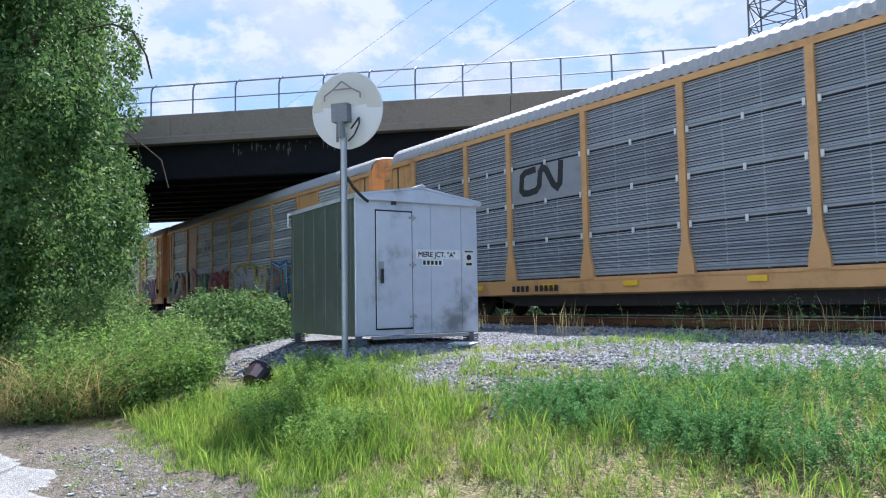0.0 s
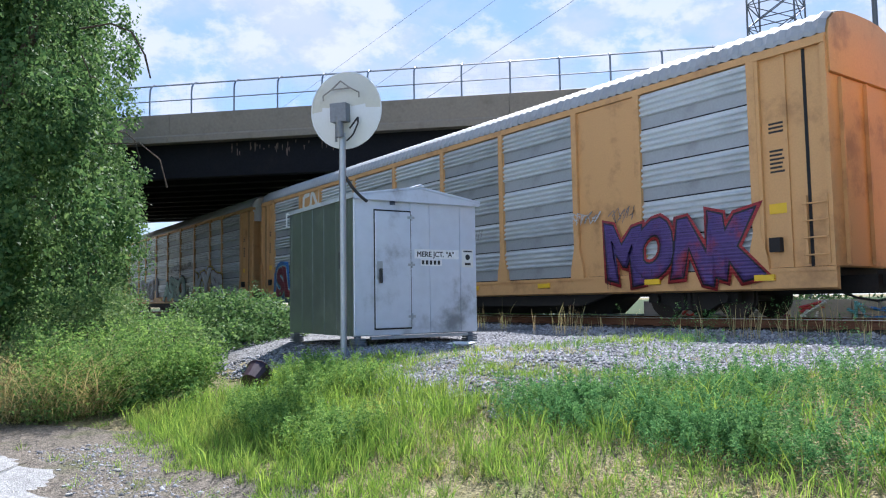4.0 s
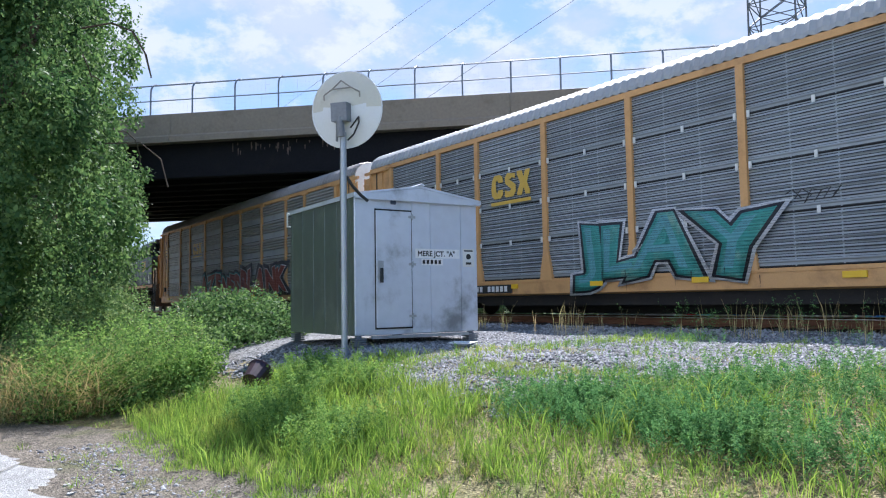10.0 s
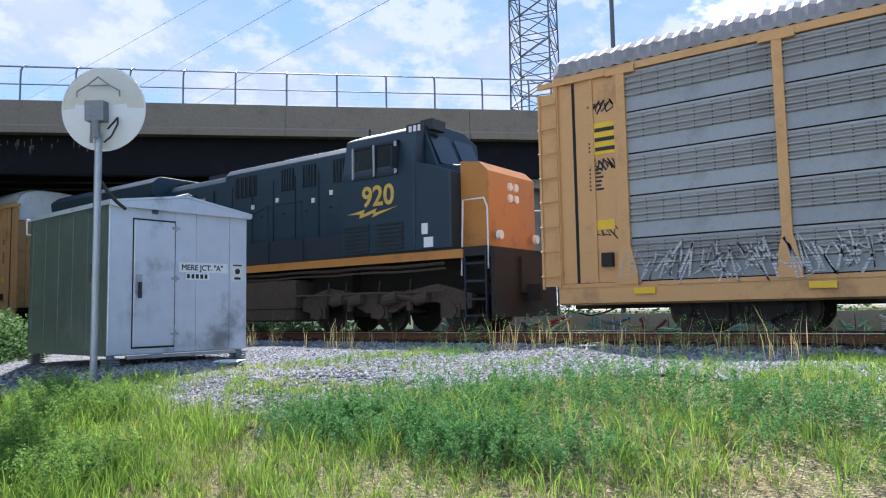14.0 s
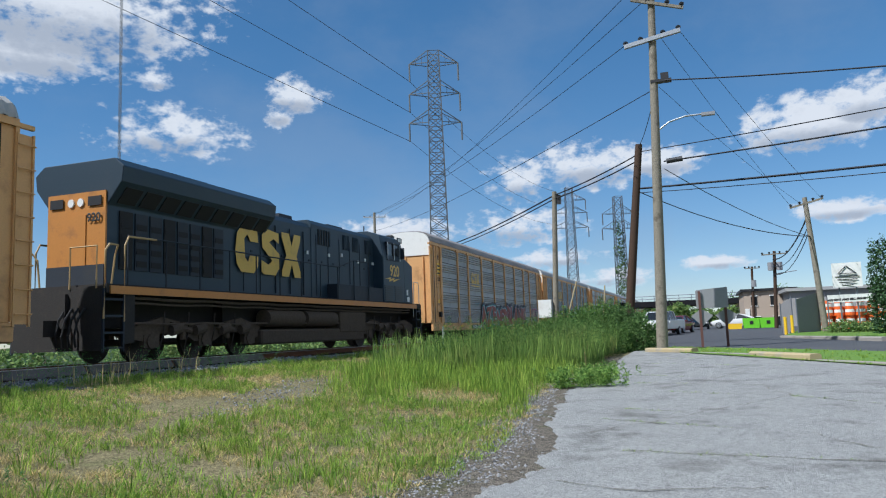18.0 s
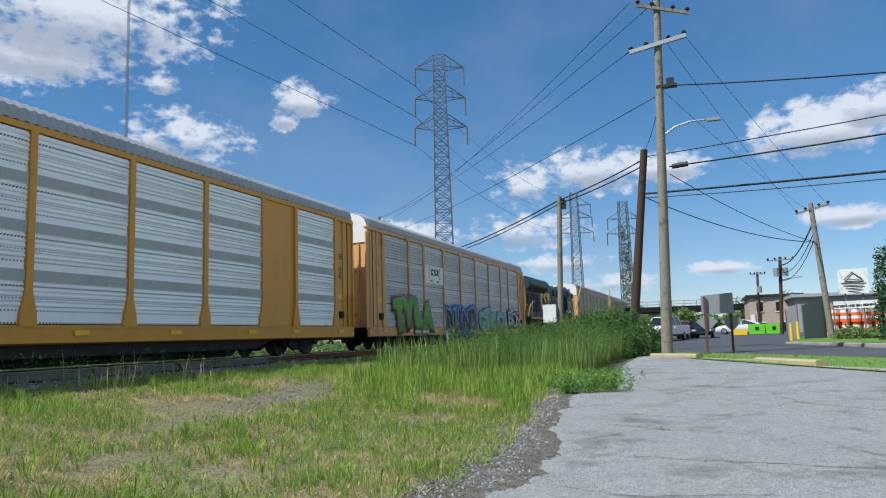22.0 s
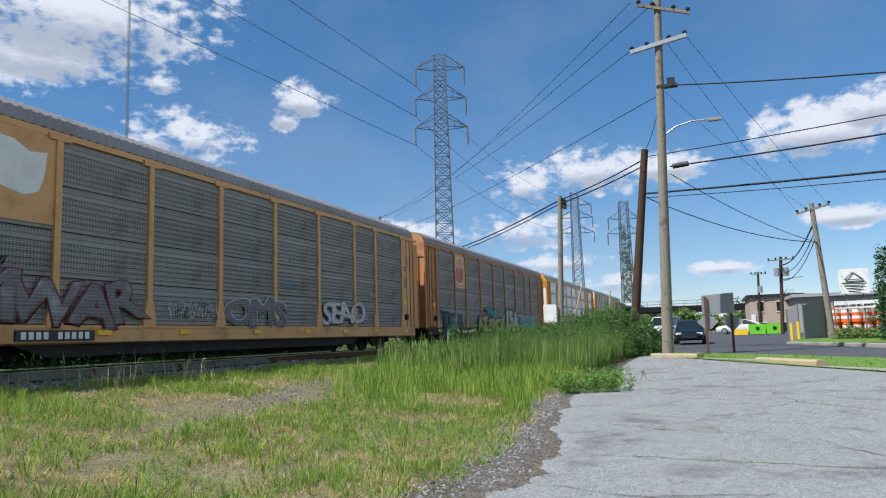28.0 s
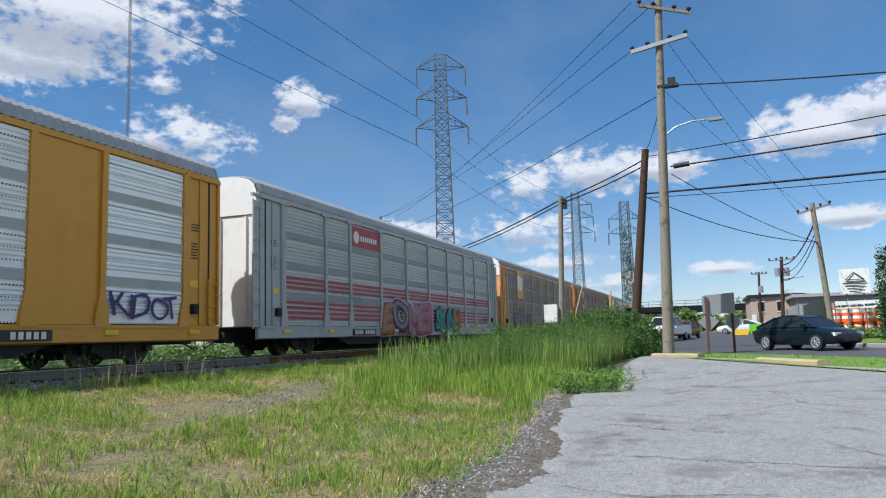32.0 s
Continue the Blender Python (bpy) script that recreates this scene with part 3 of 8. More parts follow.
def build_track():
    x0, x1 = -170.0, 330.0
    bm = bmesh.new()
    prism(bm, [(TRACK - 3.6, 0.6), (TRACK - 1.75, 0.80), (TRACK + 1.75, 0.80), (TRACK + 3.6, 0.5)], x0, x1)
    tagged(part("ballast", bm, gravel_bed, None), "grey crushed-stone ballast bed under the track", "ballast", kind="structure")
    for s in (-1, 1):
        rail = thing("rail", "rust-brown steel rail with a polished head", "rail", pose(0, TRACK + s * 0.755, 0), group="rails of the track")
        bm = bmesh.new()
        prism(bm, [(-0.07, 0.885), (0.07, 0.885), (0.07, 0.9), (0.012, 0.93), (0.012, 1.01), (0.036, 1.025), (0.036, 1.045), (-0.036, 1.045), (-0.036, 1.025), (-0.012, 1.01), (-0.012, 0.93), (-0.07, 0.9)], x0, x1)
        part("rail_web", bm, rail_rust, rail)
        bm = bmesh.new()
        prism(bm, [(-0.034, 1.045), (0.034, 1.045), (0.03, 1.06), (-0.03, 1.06)], x0, x1)
        part("rail_head", bm, rail_head, rail)
    bm = bmesh.new()
    box(bm, -0.11, 0.11, -1.3, 1.3, -0.17, 0.0)
    me = mesh_of(bm, "tie", tie_wood, 0.012)
    bm = bmesh.new()
    box(bm, -0.1, 0.1, -0.18, 0.18, 0.0, 0.02)
    plate = mesh_of(bm, "tie_plate", rail_rust)
    rng = random.Random(3)
    for i in range(200):
        x = -45 + i * 0.52
        tie = put("railway_tie", me, None, pose(x, TRACK + rng.uniform(-.05, .05), 0.868, 0, 0, rng.uniform(-1, 1)))
        tagged(tie, "dark creosoted wooden railway tie under the rails", "railway tie", "ties of the track")
        for s in (-1, 1):
            put("tie_plate", plate, tie, pose(0, s * 0.755, 0))


build_track()


def stones(name, n, where, size, label, seed):
    rng = np.random.default_rng(seed)
    xy = where(rng, n)
    z = gz_v(xy[:, 0], xy[:, 1]) if name != "track_ballast" else np.full(n, 0.80)
    s = size * rng.uniform(0.5, 1.5, n) * (1 + 0.6 * (rng.random(n) > 0.93))
    base = np.array([(1, 0, 0), (0, 1, 0), (-1, 0, 0), (0, -1, 0), (0, 0, 0.8), (0, 0, -0.5)])
    ang = rng.uniform(0, 6.28, n)
    c, sn = np.cos(ang), np.sin(ang)
    P = base[None] * (s[:, None, None] * rng.uniform(0.6, 1.25, (n, 6, 1)))
    P[..., 0] *= rng.uniform(0.8, 1.5, (n, 1))
    Q = np.stack([P[..., 0] * c[:, None] - P[..., 1] * sn[:, None], P[..., 0] * sn[:, None] + P[..., 1] * c[:, None], P[..., 2]], -1)
    Q += np.stack([xy[:, 0], xy[:, 1], z + 0.012], -1)[:, None]
    tri = np.array([(0, 1, 4), (1, 2, 4), (2, 3, 4), (3, 0, 4), (1, 0, 5), (2, 1, 5), (3, 2, 5), (0, 3, 5)])
    F = (tri[None] + 6 * np.arange(n)[:, None, None]).reshape(-1)
    tagged(put(name, raw_mesh(name, Q.reshape(-1, 3), 3, F, stone)), label, "gravel", kind="stuff")


def gravel_where(rng, n):
    u, v = rng.random(n), rng.random(n)
    x = -12.5 + 20 * u
    lo = np.array([gravel_edge(a) for a in x]) - 0.25
    return np.stack([x, lo + (12.2 - lo) * v], -1)


stones("gravel_stones", 46000, gravel_where, 0.024, "loose grey crushed stones", 1)
stones("mound_stones", 8000, lambda r, n: np.stack([-11 + 4.2 * r.random(n), 4.4 + 2.2 * r.random(n)], -1), 0.02, "loose grey gravel heaped round the hut", 2)
stones("track_ballast", 18000, lambda r, n: np.stack([-22 + 70 * r.random(n) ** 1.2, TRACK - 3.2 + 2.4 * r.random(n)], -1), 0.035, "grey ballast stones beside the rail", 4)
stones("margin_stones", 8000, lambda r, n: (lambda x: np.stack([x, np.array([lot_edge(a) for a in x]) + 0.05 + 0.75 * r.random(n)], -1))(-9 + 30 * r.random(n)), 0.015, "small stones along the asphalt edge", 6)
stones("path_stones", 600, lambda r, n: (lambda a, q: np.stack([12.6 + 3.6 * q * np.cos(a) - 0.2, 7.7 + 0.22 * 3.6 * q * np.cos(a) + 0.75 * q * np.sin(a)], -1))(6.28 * r.random(n), r.random(n) ** 0.6), 0.016, "small grey stones on a bare worn patch", 8)
sheet("meadow", lambda x: 260.0, lambda x: TRACK + 3.4, np.linspace(-220, 330, 60), 0.02, mat("rank_meadow", (0.035, 0.06, 0.018), 0.95, 0, 5, 0.4, 0.5, (0.06, 0.06, 0.03), 0.15, 0.6), "rough green land beyond the track", 14)


# ---------------------------------------------------------------- the train
CACHE = {}


def cached(key, make):
    if key not in CACHE:
        CACHE[key] = make()
    return CACHE[key]


def ribbed(w, h, ribs, depth, material):
    """A sheet of rolled steel, w by h, with ribs along x; its face looks to -y."""
    def make():
        bm = bmesh.new()
        prof = [(0.0, 0.0)]
        flat = h * (0.34 if depth > 0.025 else 0.06)
        step = (h - flat - 0.03) / ribs
        for i in range(ribs):
            z = flat + i * step
            prof += [(0.0, z + 0.1 * step), (-depth, z + 0.3 * step), (-depth, z + 0.5 * step), (0.0, z + 0.9 * step)]
        prof += [(0.0, h)]
        A = [bm.verts.new((0, y, z)) for y, z in prof]
        B = [bm.verts.new((w, y, z)) for y, z in prof]
        for i in range(len(prof) - 1):
            bm.faces.new((A[i], B[i], B[i + 1], A[i + 1]))
        me = bpy.data.meshes.new("sheet")
        bm.to_mesh(me)
        bm.free()
        me.materials.append(material)
        if depth > 0.045:
            me.materials.append(PANEL["plain"])
            for p in me.polygons:
                if p.center.z < flat:
                    p.material_index = 1
        return me
    return cached(("ribbed", round(w, 3), round(h, 3), ribs, depth, material.name), make)


ROOF = [(-1.5, 5.42), (-1.49, 5.52), (-1.40, 5.74), (-1.18, 5.92), (-0.8, 6.02), (-0.3, 6.06)]
ROOF = ROOF + [(-y, z) for y, z in ROOF[::-1]]
HALF = 13.65
BAYS = [("E", 1.5), ("P", 2.9), ("N", 2.0)] + [("P", 2.9)] * 5 + [("N", 2.0), ("P", 2.9), ("E", 1.5)]


def roof_mesh(material):
    def make():
        bm = bmesh.new()
        n = 216
        rows = []
        for i in range(n + 1):
            x = -HALF + 2 * HALF * i / n
            d = 0.028 if i % 2 else 0.0
            end = 0.0 if 0 < i < n else 0.02
            rows.append([bm.verts.new((x, y * (1 + d / 1.5 - end), z + d - end)) for y, z in ROOF])
        for a, b in zip(rows, rows[1:]):
            for k in range(len(ROOF) - 1):
                bm.faces.new((a[k], a[k + 1], b[k + 1], b[k]))
        me = mesh_of(bm, "roof", material)
        return me
    return cached(("roof", material.name), make)


def truck_mesh():
    def make():
        bm = bmesh.new()
        for s in (-1, 1):
            y0, y1 = s * 1.02 - 0.07, s * 1.02 + 0.07
            slab(bm, [(-1.15, 0.36), (-0.75, 0.34), (-0.42, 0.18), (0.42, 0.18), (0.75, 0.34), (1.15, 0.36), (1.15, 0.54), (0.7, 0.62), (0.3, 0.74), (-0.3, 0.74), (-0.7, 0.62), (-1.15, 0.54)], y0, y1)
            for dx in (-0.18, -0.02, 0.14):
                tube(bm, (dx, s * 1.1, 0.22), (dx, s * 1.1, 0.56), 0.06, seg=8)
            for dx in (-0.89, 0.89):
                tube(bm, (dx, s * 0.95, 0.45), (dx, s * 1.2, 0.45), 0.1, seg=10)
        box(bm, -0.22, 0.22, -0.95, 0.95, 0.4, 0.62)
        return mesh_of(bm, "side_frame", under_black)
    return cached("truck", make)


def wheel_mesh():
    def make():
        bm = bmesh.new()
        for s in (-1, 1):
            tube(bm, (0, s * 0.72, 0), (0, s * 0.79, 0), 0.45, 0.44, 24)
            tube(bm, (0, s * 0.68, 0), (0, s * 0.72, 0), 0.475, 0.475, 24)
            tube(bm, (0, s * 0.79, 0), (0, s * 0.86, 0), 0.15, 0.12, 12)
        tube(bm, (0, -0.8, 0), (0, 0.8, 0), 0.08, seg=10)
        return mesh_of(bm, "wheel", wheel_steel)
    return cached("wheel", make)


def trucks(car, xs):
    for x in xs:
        t = put("truck", truck_mesh(), car, pose(x, 0, 0))
        for dx in (-0.89, 0.89):
            put("wheelset", wheel_mesh(), t, pose(dx, 0, 0.45))


def stroke_bars(bm, x, z, w, h, rows, rng, y):
    """Unreadable small print as bars."""
    for i in range(rows):
        zz = z + h - (i + 0.8) * h / rows
        box(bm, x, x + w * rng.uniform(0.6, 1.0), y - 0.002, y, zz, zz + 0.5 * h / rows)


def graffiti(car, text, x0, x1, z0, z1, fill, edge, inner=None, seed=0, y=-1.546, bulge=0.1, rim=0.04, halo=None, cloud=None, shine=None, drips=2):
    """Sprayed piece that fills the given stretch of the side: overlapping tilted letters with an edge, a fill that may fade
    to a second colour, an outer glow, inner highlights and drips. fill may be one paint or one for each letter."""
    rng = random.Random(seed + len(text))
    key = lambda m: m.name.replace("spray_", "")
    fills = list(fill) if isinstance(fill, (list, tuple)) else [fill] * len(text)
    if inner:
        fills = [two_tone((key(f), COLOURS[key(f)]), (key(inner), COLOURS[key(inner)])) for f in fills]
    size = z1 - z0
    bulge *= 0.78 if bulge > 0 else 1.0
    glyphs, cx = [], 0.0
    for i, ch in enumerate(text):
        s = size * rng.uniform(1.2, 1.4)
        tilt = rng.uniform(-9, 9)
        dz = rng.uniform(-0.05, 0.05) * size
        layers = ([(cloud, bulge * s + rim + 0.24, 0.004)] if cloud else []) + ([(halo, bulge * s + rim + 0.08, 0.0)] if halo else []) + [(edge, bulge * s + rim, -0.002), (fills[i % len(fills)], bulge * s, -0.004)]
        if shine:
            layers.append((shine, -0.02 * s, -0.006))
        meshes, adv = [], 0.0
        for k, (material, off, dy) in enumerate(layers):
            me = letters(ch, s, off if abs(off) > 0.004 else 0.004)
            if k == 0:
                adv = max([v.co.x for v in me.vertices] or [0])
            for v in me.vertices:
                a, b = v.co.x / s, v.co.z / s
                v.co.x += 0.05 * s * math.sin(b * 5 + i * 1.7 + seed)
                v.co.z += 0.045 * s * math.sin(a * 6 + i * 2.3 + seed)
            if off < 0:
                me.transform(Matrix.Translation((-0.03 * s, 0, 0.04 * s)))
            me.transform(pose(cx, y - 0.0012 * (i % 2) + dy, dz, 0, tilt, 0))
            meshes.append((me, material))
        glyphs.append(meshes)
        cx += adv * 0.8
    pts = [v.co for g in glyphs for v in g[-1 - bool(shine)][0].vertices]
    ax, bx = min(p.x for p in pts), max(p.x for p in pts)
    az, bz = min(p.z for p in pts), max(p.z for p in pts)
    sx, sz = (x1 - x0) / (bx - ax), (z1 - z0) / (bz - az)
    fit = Matrix.Translation((x0 - ax * sx, 0, z0 - az * sz)) @ Matrix.Diagonal((sx, 1, sz, 1))
    for i, meshes in enumerate(glyphs):
        bm = bmesh.new()
        for k, (me, _) in enumerate(meshes):
            me.transform(fit)
            before = len(bm.faces)
            bm.from_mesh(me)
            bm.faces.ensure_lookup_table()
            for f in bm.faces[before:]:
                f.material_index = k
            bpy.data.meshes.remove(me)
        # drips of the edge colour
        before = len(bm.faces)
        lo = x0 + (x1 - x0) * i / len(text)
        for _ in range(drips):
            px, w = lo + rng.random() * (x1 - x0) / len(text), rng.uniform(0.006, 0.014)
            zt = z0 + rng.uniform(0.1, 0.3) * size
            bm.faces.new([bm.verts.new(q) for q in ((px - w, y - 0.0075, zt), (px + w, y - 0.0075, zt), (px + w * 0.4, y - 0.0075, max(0.62, zt - rng.uniform(0.2, 0.4))), (px - w * 0.4, y - 0.0075, zt - 0.15))])
        bm.faces.ensure_lookup_table()
        for f in bm.faces[before:]:
            f.material_index = bool(halo) + bool(cloud)
        me = bpy.data.meshes.new("graffiti_letter")
        bm.to_mesh(me)
        bm.free()
        for _, material in meshes:
            me.materials.append(material)
        put("graffiti_letter", me, car)

def scrawl(car, x, z, w, h, material, seed, y=-1.55):
    """One quick tag: a thin looping line too wild to read."""
    rng = random.Random(seed)
    bm = bmesh.new()
    for row in range(1):
        pts, n = [], rng.randint(16, 24)
        for i in range(n):
            f = i / n
            pts.append(Vector((x + w * f + 0.12 * w * math.sin(i * 2.1 + seed), y, z - row * h * 1.2 + h * (0.5 + 0.5 * math.sin(i * 1.9 + rng.uniform(-0.7, 0.7))))))
        t = rng.uniform(0.012, 0.024)
        edge = []
        for i, p in enumerate(pts):
            d = (pts[min(i + 1, n - 1)] - pts[max(i - 1, 0)]).normalized()
            w_ = Vector((d.z, 0, -d.x)) * t
            edge.append((bm.verts.new(p - w_), bm.verts.new(p + w_)))
        for p, q in zip(edge, edge[1:]):
            bm.faces.new((p[0], p[1], q[1], q[0]))
    part("tag_line", bm, material, car)


def ladder_mesh(h, w, n, material):
    def make():
        bm = bmesh.new()
        for x in (0, w):
            box(bm, x - 0.025, x + 0.025, -0.05, 0.0, 0, h)
        for i in range(n):
            z = h * (i + 0.5) / n
            tube(bm, (-0.02, -0.09, z), (w + 0.02, -0.09, z), 0.017, seg=6)
        if h > 3:
            box(bm, 0.02, w - 0.02, -0.012, -0.002, 0.05, h - 0.02)
        return mesh_of(bm, "ladder", material)
    return cached(("ladder", h, w, n, material.name), make)


def autorack(spec):
    """A covered freight car for motor cars, front end towards +x."""
    F, P, R = spec["frame"], PANEL[spec["panel"]], spec.get("roof", roof_metal)
    rows, ribs, depth = spec.get("rows", 4), spec.get("ribs", 7), spec.get("depth", 0.035)
    rng = random.Random(spec["seed"])
    car = thing("autorack_car", spec["label"], "freight car", group="cars of the train")
    key = F.name

    def c(k, make):
        return cached((k, key), make)

    # underframe
    def sill():
        bm = bmesh.new()
        prism(bm, [(-1.5, 0.62), (-1.38, 0.58), (-1.38, 1.02), (-1.5, 1.02)], -HALF, HALF)
        box(bm, -HALF, HALF, -1.52, -1.4, 0.94, 1.0)
        return mesh_of(bm, "side_sill", spec.get("sill", F))
    put("side_sill", cached(("sill", spec.get("sill", F).name), sill), car)
    put("side_sill", cached(("sill", spec.get("sill", F).name), sill), car, pose(0, 0, 0, 0, 0, 180))

    def deck():
        bm = bmesh.new()
        box(bm, -HALF + 0.3, HALF - 0.3, -1.36, 1.36, 0.86, 1.0)
        box(bm, -HALF - 0.2, HALF + 0.2, -0.35, 0.35, 0.5, 0.86)
        # sills deepened with black that also stands for brake gear and shaded ballast
        slab(bm, [(-8.2, 0.86), (-7.2, 0.06), (7.2, 0.06), (8.2, 0.86)], -0.3, 0.3)
        slab(bm, [(-8.2, 0.62), (-7.2, 0.3), (7.2, 0.3), (8.2, 0.62)], -1.3, -1.15)
        for x in (-5, -1.7, 1.7, 5):
            box(bm, x - 0.08, x + 0.08, -1.3, 1.3, 0.45, 0.86)
        for s in (-1, 1):
            box(bm, s * 14.0 - 0.25, s * 14.0 + 0.25, -0.16, 0.16, 0.66, 0.94)
        return mesh_of(bm, "underframe", under_black)
    put("underframe", cached("deck", deck), car)

    # black box that stands in for the unlit interior behind the panels
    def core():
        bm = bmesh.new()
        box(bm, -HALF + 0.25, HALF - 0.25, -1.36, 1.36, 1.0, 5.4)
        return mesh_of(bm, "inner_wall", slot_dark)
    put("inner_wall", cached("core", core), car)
    put("roof", roof_mesh(R), car)

    def rail_top():
        bm = bmesh.new()
        for s in (-1, 1):
            box(bm, -HALF, HALF, s * 1.43 - 0.07, s * 1.43 + 0.07, 5.28, 5.43)
        return mesh_of(bm, "roof_rail", F)
    put("roof_rail", c("roofrail", rail_top), car)

    # far side: plain ribbed sheets
    put("far_side_sheeting", ribbed(2 * HALF - 0.4, 4.25, rows * ribs, depth, P), car, pose(HALF - 0.2, 1.44, 1.03, 0, 0, 180))

    # near side, bay by bay from the front
    x = HALF
    z0, z1 = 1.03, 5.27
    h = (z1 - z0) / rows
    solids = spec.get("solid", ())
    for i, (kind, w) in enumerate(BAYS):
        xa, xb = x - w, x
        front = i == 0
        if kind == "E":
            inner, outer = (xa, xb) if front else (xb, xa)
            s = 1 if front else -1
            for nm, dx0, dx1, y0, y1, za, zb, from_outer in (
                    ("end_bay", 0.0, w, -1.46, -1.40, z0, z1, 0), ("door_post", 0.62, 0.7, -1.5, -1.461, z0, z1 - 0.021, 0),
                    ("corner_post", -0.1, 0.0, -1.52, -1.461, z0, z1 - 0.021, 1), ("jamb", 0.0, 0.16, -1.53, -1.461, z0 - 0.02, z1 - 0.021, 0),
                    ("header", 0.0, w, -1.54, -1.44, z1 - 0.02, z1 + 0.08, 0), ("brake_box", 0.28, 0.5, -1.6, -1.461, 1.34, 1.62, 0)):
                ref = outer if from_outer else inner
                p0, p1 = sorted((ref + s * dx0, ref + s * dx1))
                def piece(p0=p0, p1=p1, y0=y0, y1=y1, za=za, zb=zb, nm=nm):
                    bm = bmesh.new()
                    box(bm, p0, p1, y0, y1, za, zb)
                    return mesh_of(bm, nm, under_black if nm == "brake_box" else F)
                put(nm, c((nm, front), piece), car)
            if solids:
                lx = xb - 0.5 if front else xa + 0.08
                put("ladder", ladder_mesh(1.3, 0.4, 4, F), car, pose(lx, -1.5, z0 + 0.05))
            else:
                lx = xb - 0.05 if front else xa - 0.33
                put("ladder", ladder_mesh(4.2, 0.38, 8, F), car, pose(lx, -1.5, z0 - 0.1))

                def ladder_arm(front=front, xa=xa, xb=xb):
                    bm = bmesh.new()
                    a0, a1 = (xb - 0.4, xb + 0.36) if front else (xa - 0.36, xa + 0.4)
                    box(bm, a0, a1, -1.53, -1.44, z1 - 0.02, z1 + 0.08)
                    return mesh_of(bm, "ladder_arm", F)
                put("ladder_arm", c(("arm", front), ladder_arm), car)

            def door_gap(front=front, xa=xa, xb=xb):
                bm = bmesh.new()
                gx = xb - 0.47 if front else xa + 0.41
                box(bm, gx, gx + 0.06, -1.475, -1.461, z0, z1 - 0.03)
                return mesh_of(bm, "door_gap", slot_dark)
            put("door_gap", c(("gap", front), door_gap), car)
            def marks(front=front, xa=xa, xb=xb):
                bm = bmesh.new()
                cx = xa + 0.3 if front else xb - 0.75
                r2 = random.Random(4)
                stroke_bars(bm, cx, 2.9, 0.4, 0.5, 6, r2, -1.462)
                stroke_bars(bm, cx, 3.7, 0.35, 0.25, 3, r2, -1.462)
                return mesh_of(bm, "stencil", ink)
            put("stencil", c(("marks", front), marks), car)
            def tag_plate(front=front, xa=xa, xb=xb):
                bm = bmesh.new()
                cx = xa + 0.25 if front else xb - 0.7
                box(bm, cx, cx + 0.45, -1.47, -1.462, 2.1, 2.3)
                return mesh_of(bm, "yellow_plate", hazard)
            put("yellow_plate", c(("plate", front), tag_plate), car)
        elif kind == "N" and i in solids:
            def solid(w=w):
                bm = bmesh.new()
                box(bm, 0.0, w, -0.03, 0.03, z0, z1)
                for xx in (0.35 * w, 0.65 * w):
                    for k in range(9):
                        box(bm, xx, xx + 0.025, -0.036, -0.03, z0 + 0.4 + k * 0.4, z0 + 0.43 + k * 0.4)
                return mesh_of(bm, "solid_panel", F)
            put("solid_panel", c(("solid", w), solid), car, pose(xa, -1.43, 0))
        else:
            me = ribbed(w - 0.16, h - 0.03, ribs, depth, P)
            for r in range(rows):
                put("side_panel", me, car, pose(xa + 0.08, -1.455, z0 + r * h + 0.015))
            if spec.get("band"):
                bw = w - 0.17

                def band(bw=bw):
                    bm = bmesh.new()
                    box(bm, 0.0, bw, -0.012, 0.0, -0.12, 0.12)
                    for k in range(int(bw / 0.28)):
                        for q in (-0.08, 0.08):
                            tube(bm, (0.1 + 0.28 * k, -0.012, q), (0.1 + 0.28 * k, -0.02, q), 0.014, seg=5)
                    return mesh_of(bm, "seam_band", spec["band"])
                for r in range(1, rows):
                    put("seam_band", cached(("band", round(bw, 2), spec["band"].name), band), car, pose(xa + 0.085, -1.485, z0 + r * h))
            if spec.get("clips"):
                def clip():
                    bm = bmesh.new()
                    box(bm, 0, 0.06, -0.03, 0, -0.07, 0.07)
                    return mesh_of(bm, "clip", white_paint)
                for r in range(1, rows):
                    for cx in (xa + 0.12, xb - 0.18, (xa + xb) / 2):
                        put("clip", cached("clip", clip), car, pose(cx, -1.5, z0 + r * h))
        if i < len(BAYS) - 1:
            tee = spec.get("tee", True)
            def post(tee=tee):
                bm = bmesh.new()
                slab(bm, [(-0.22, 0.98), (0.22, 0.98), (0.20, 1.25), (0.085, 1.75), (0.085, 5.27), (-0.085, 5.27), (-0.085, 1.75), (-0.2, 1.25)], -0.05, 0.05)
                if tee:
                    box(bm, -0.3, 0.3, -0.06, 0.03, 5.22, 5.36)
                return mesh_of(bm, "post", spec.get("post", F))
            pf = spec.get("post", F)
            put("post", cached(("post", tee, pf.name), post), car, pose(xa, -1.49, 0))
        x = xa

    # closed end doors, bowed at the top
    top_m, low_m = spec.get("end_top", F), spec.get("end_low", F)
    for s in (-1, 1):
        def low():
            bm = bmesh.new()
            box(bm, HALF - 0.2, HALF - 0.02, -1.42, 1.42, 1.0, 4.7)
            return mesh_of(bm, "end_door", low_m, 0.03)
        def rib():
            bm = bmesh.new()
            box(bm, HALF - 0.02, HALF + 0.05, -0.03, 0.03, 1.05, 4.65)
            return mesh_of(bm, "door_rib", low_m)
        def top():
            bm = bmesh.new()
            prism(bm, [(-1.42, 4.704), (1.42, 4.704)] + [(y * 0.955, z - 0.03) for y, z in ROOF[::-1]], HALF - 0.2, HALF + 0.03)
            return mesh_of(bm, "end_door_top", top_m)
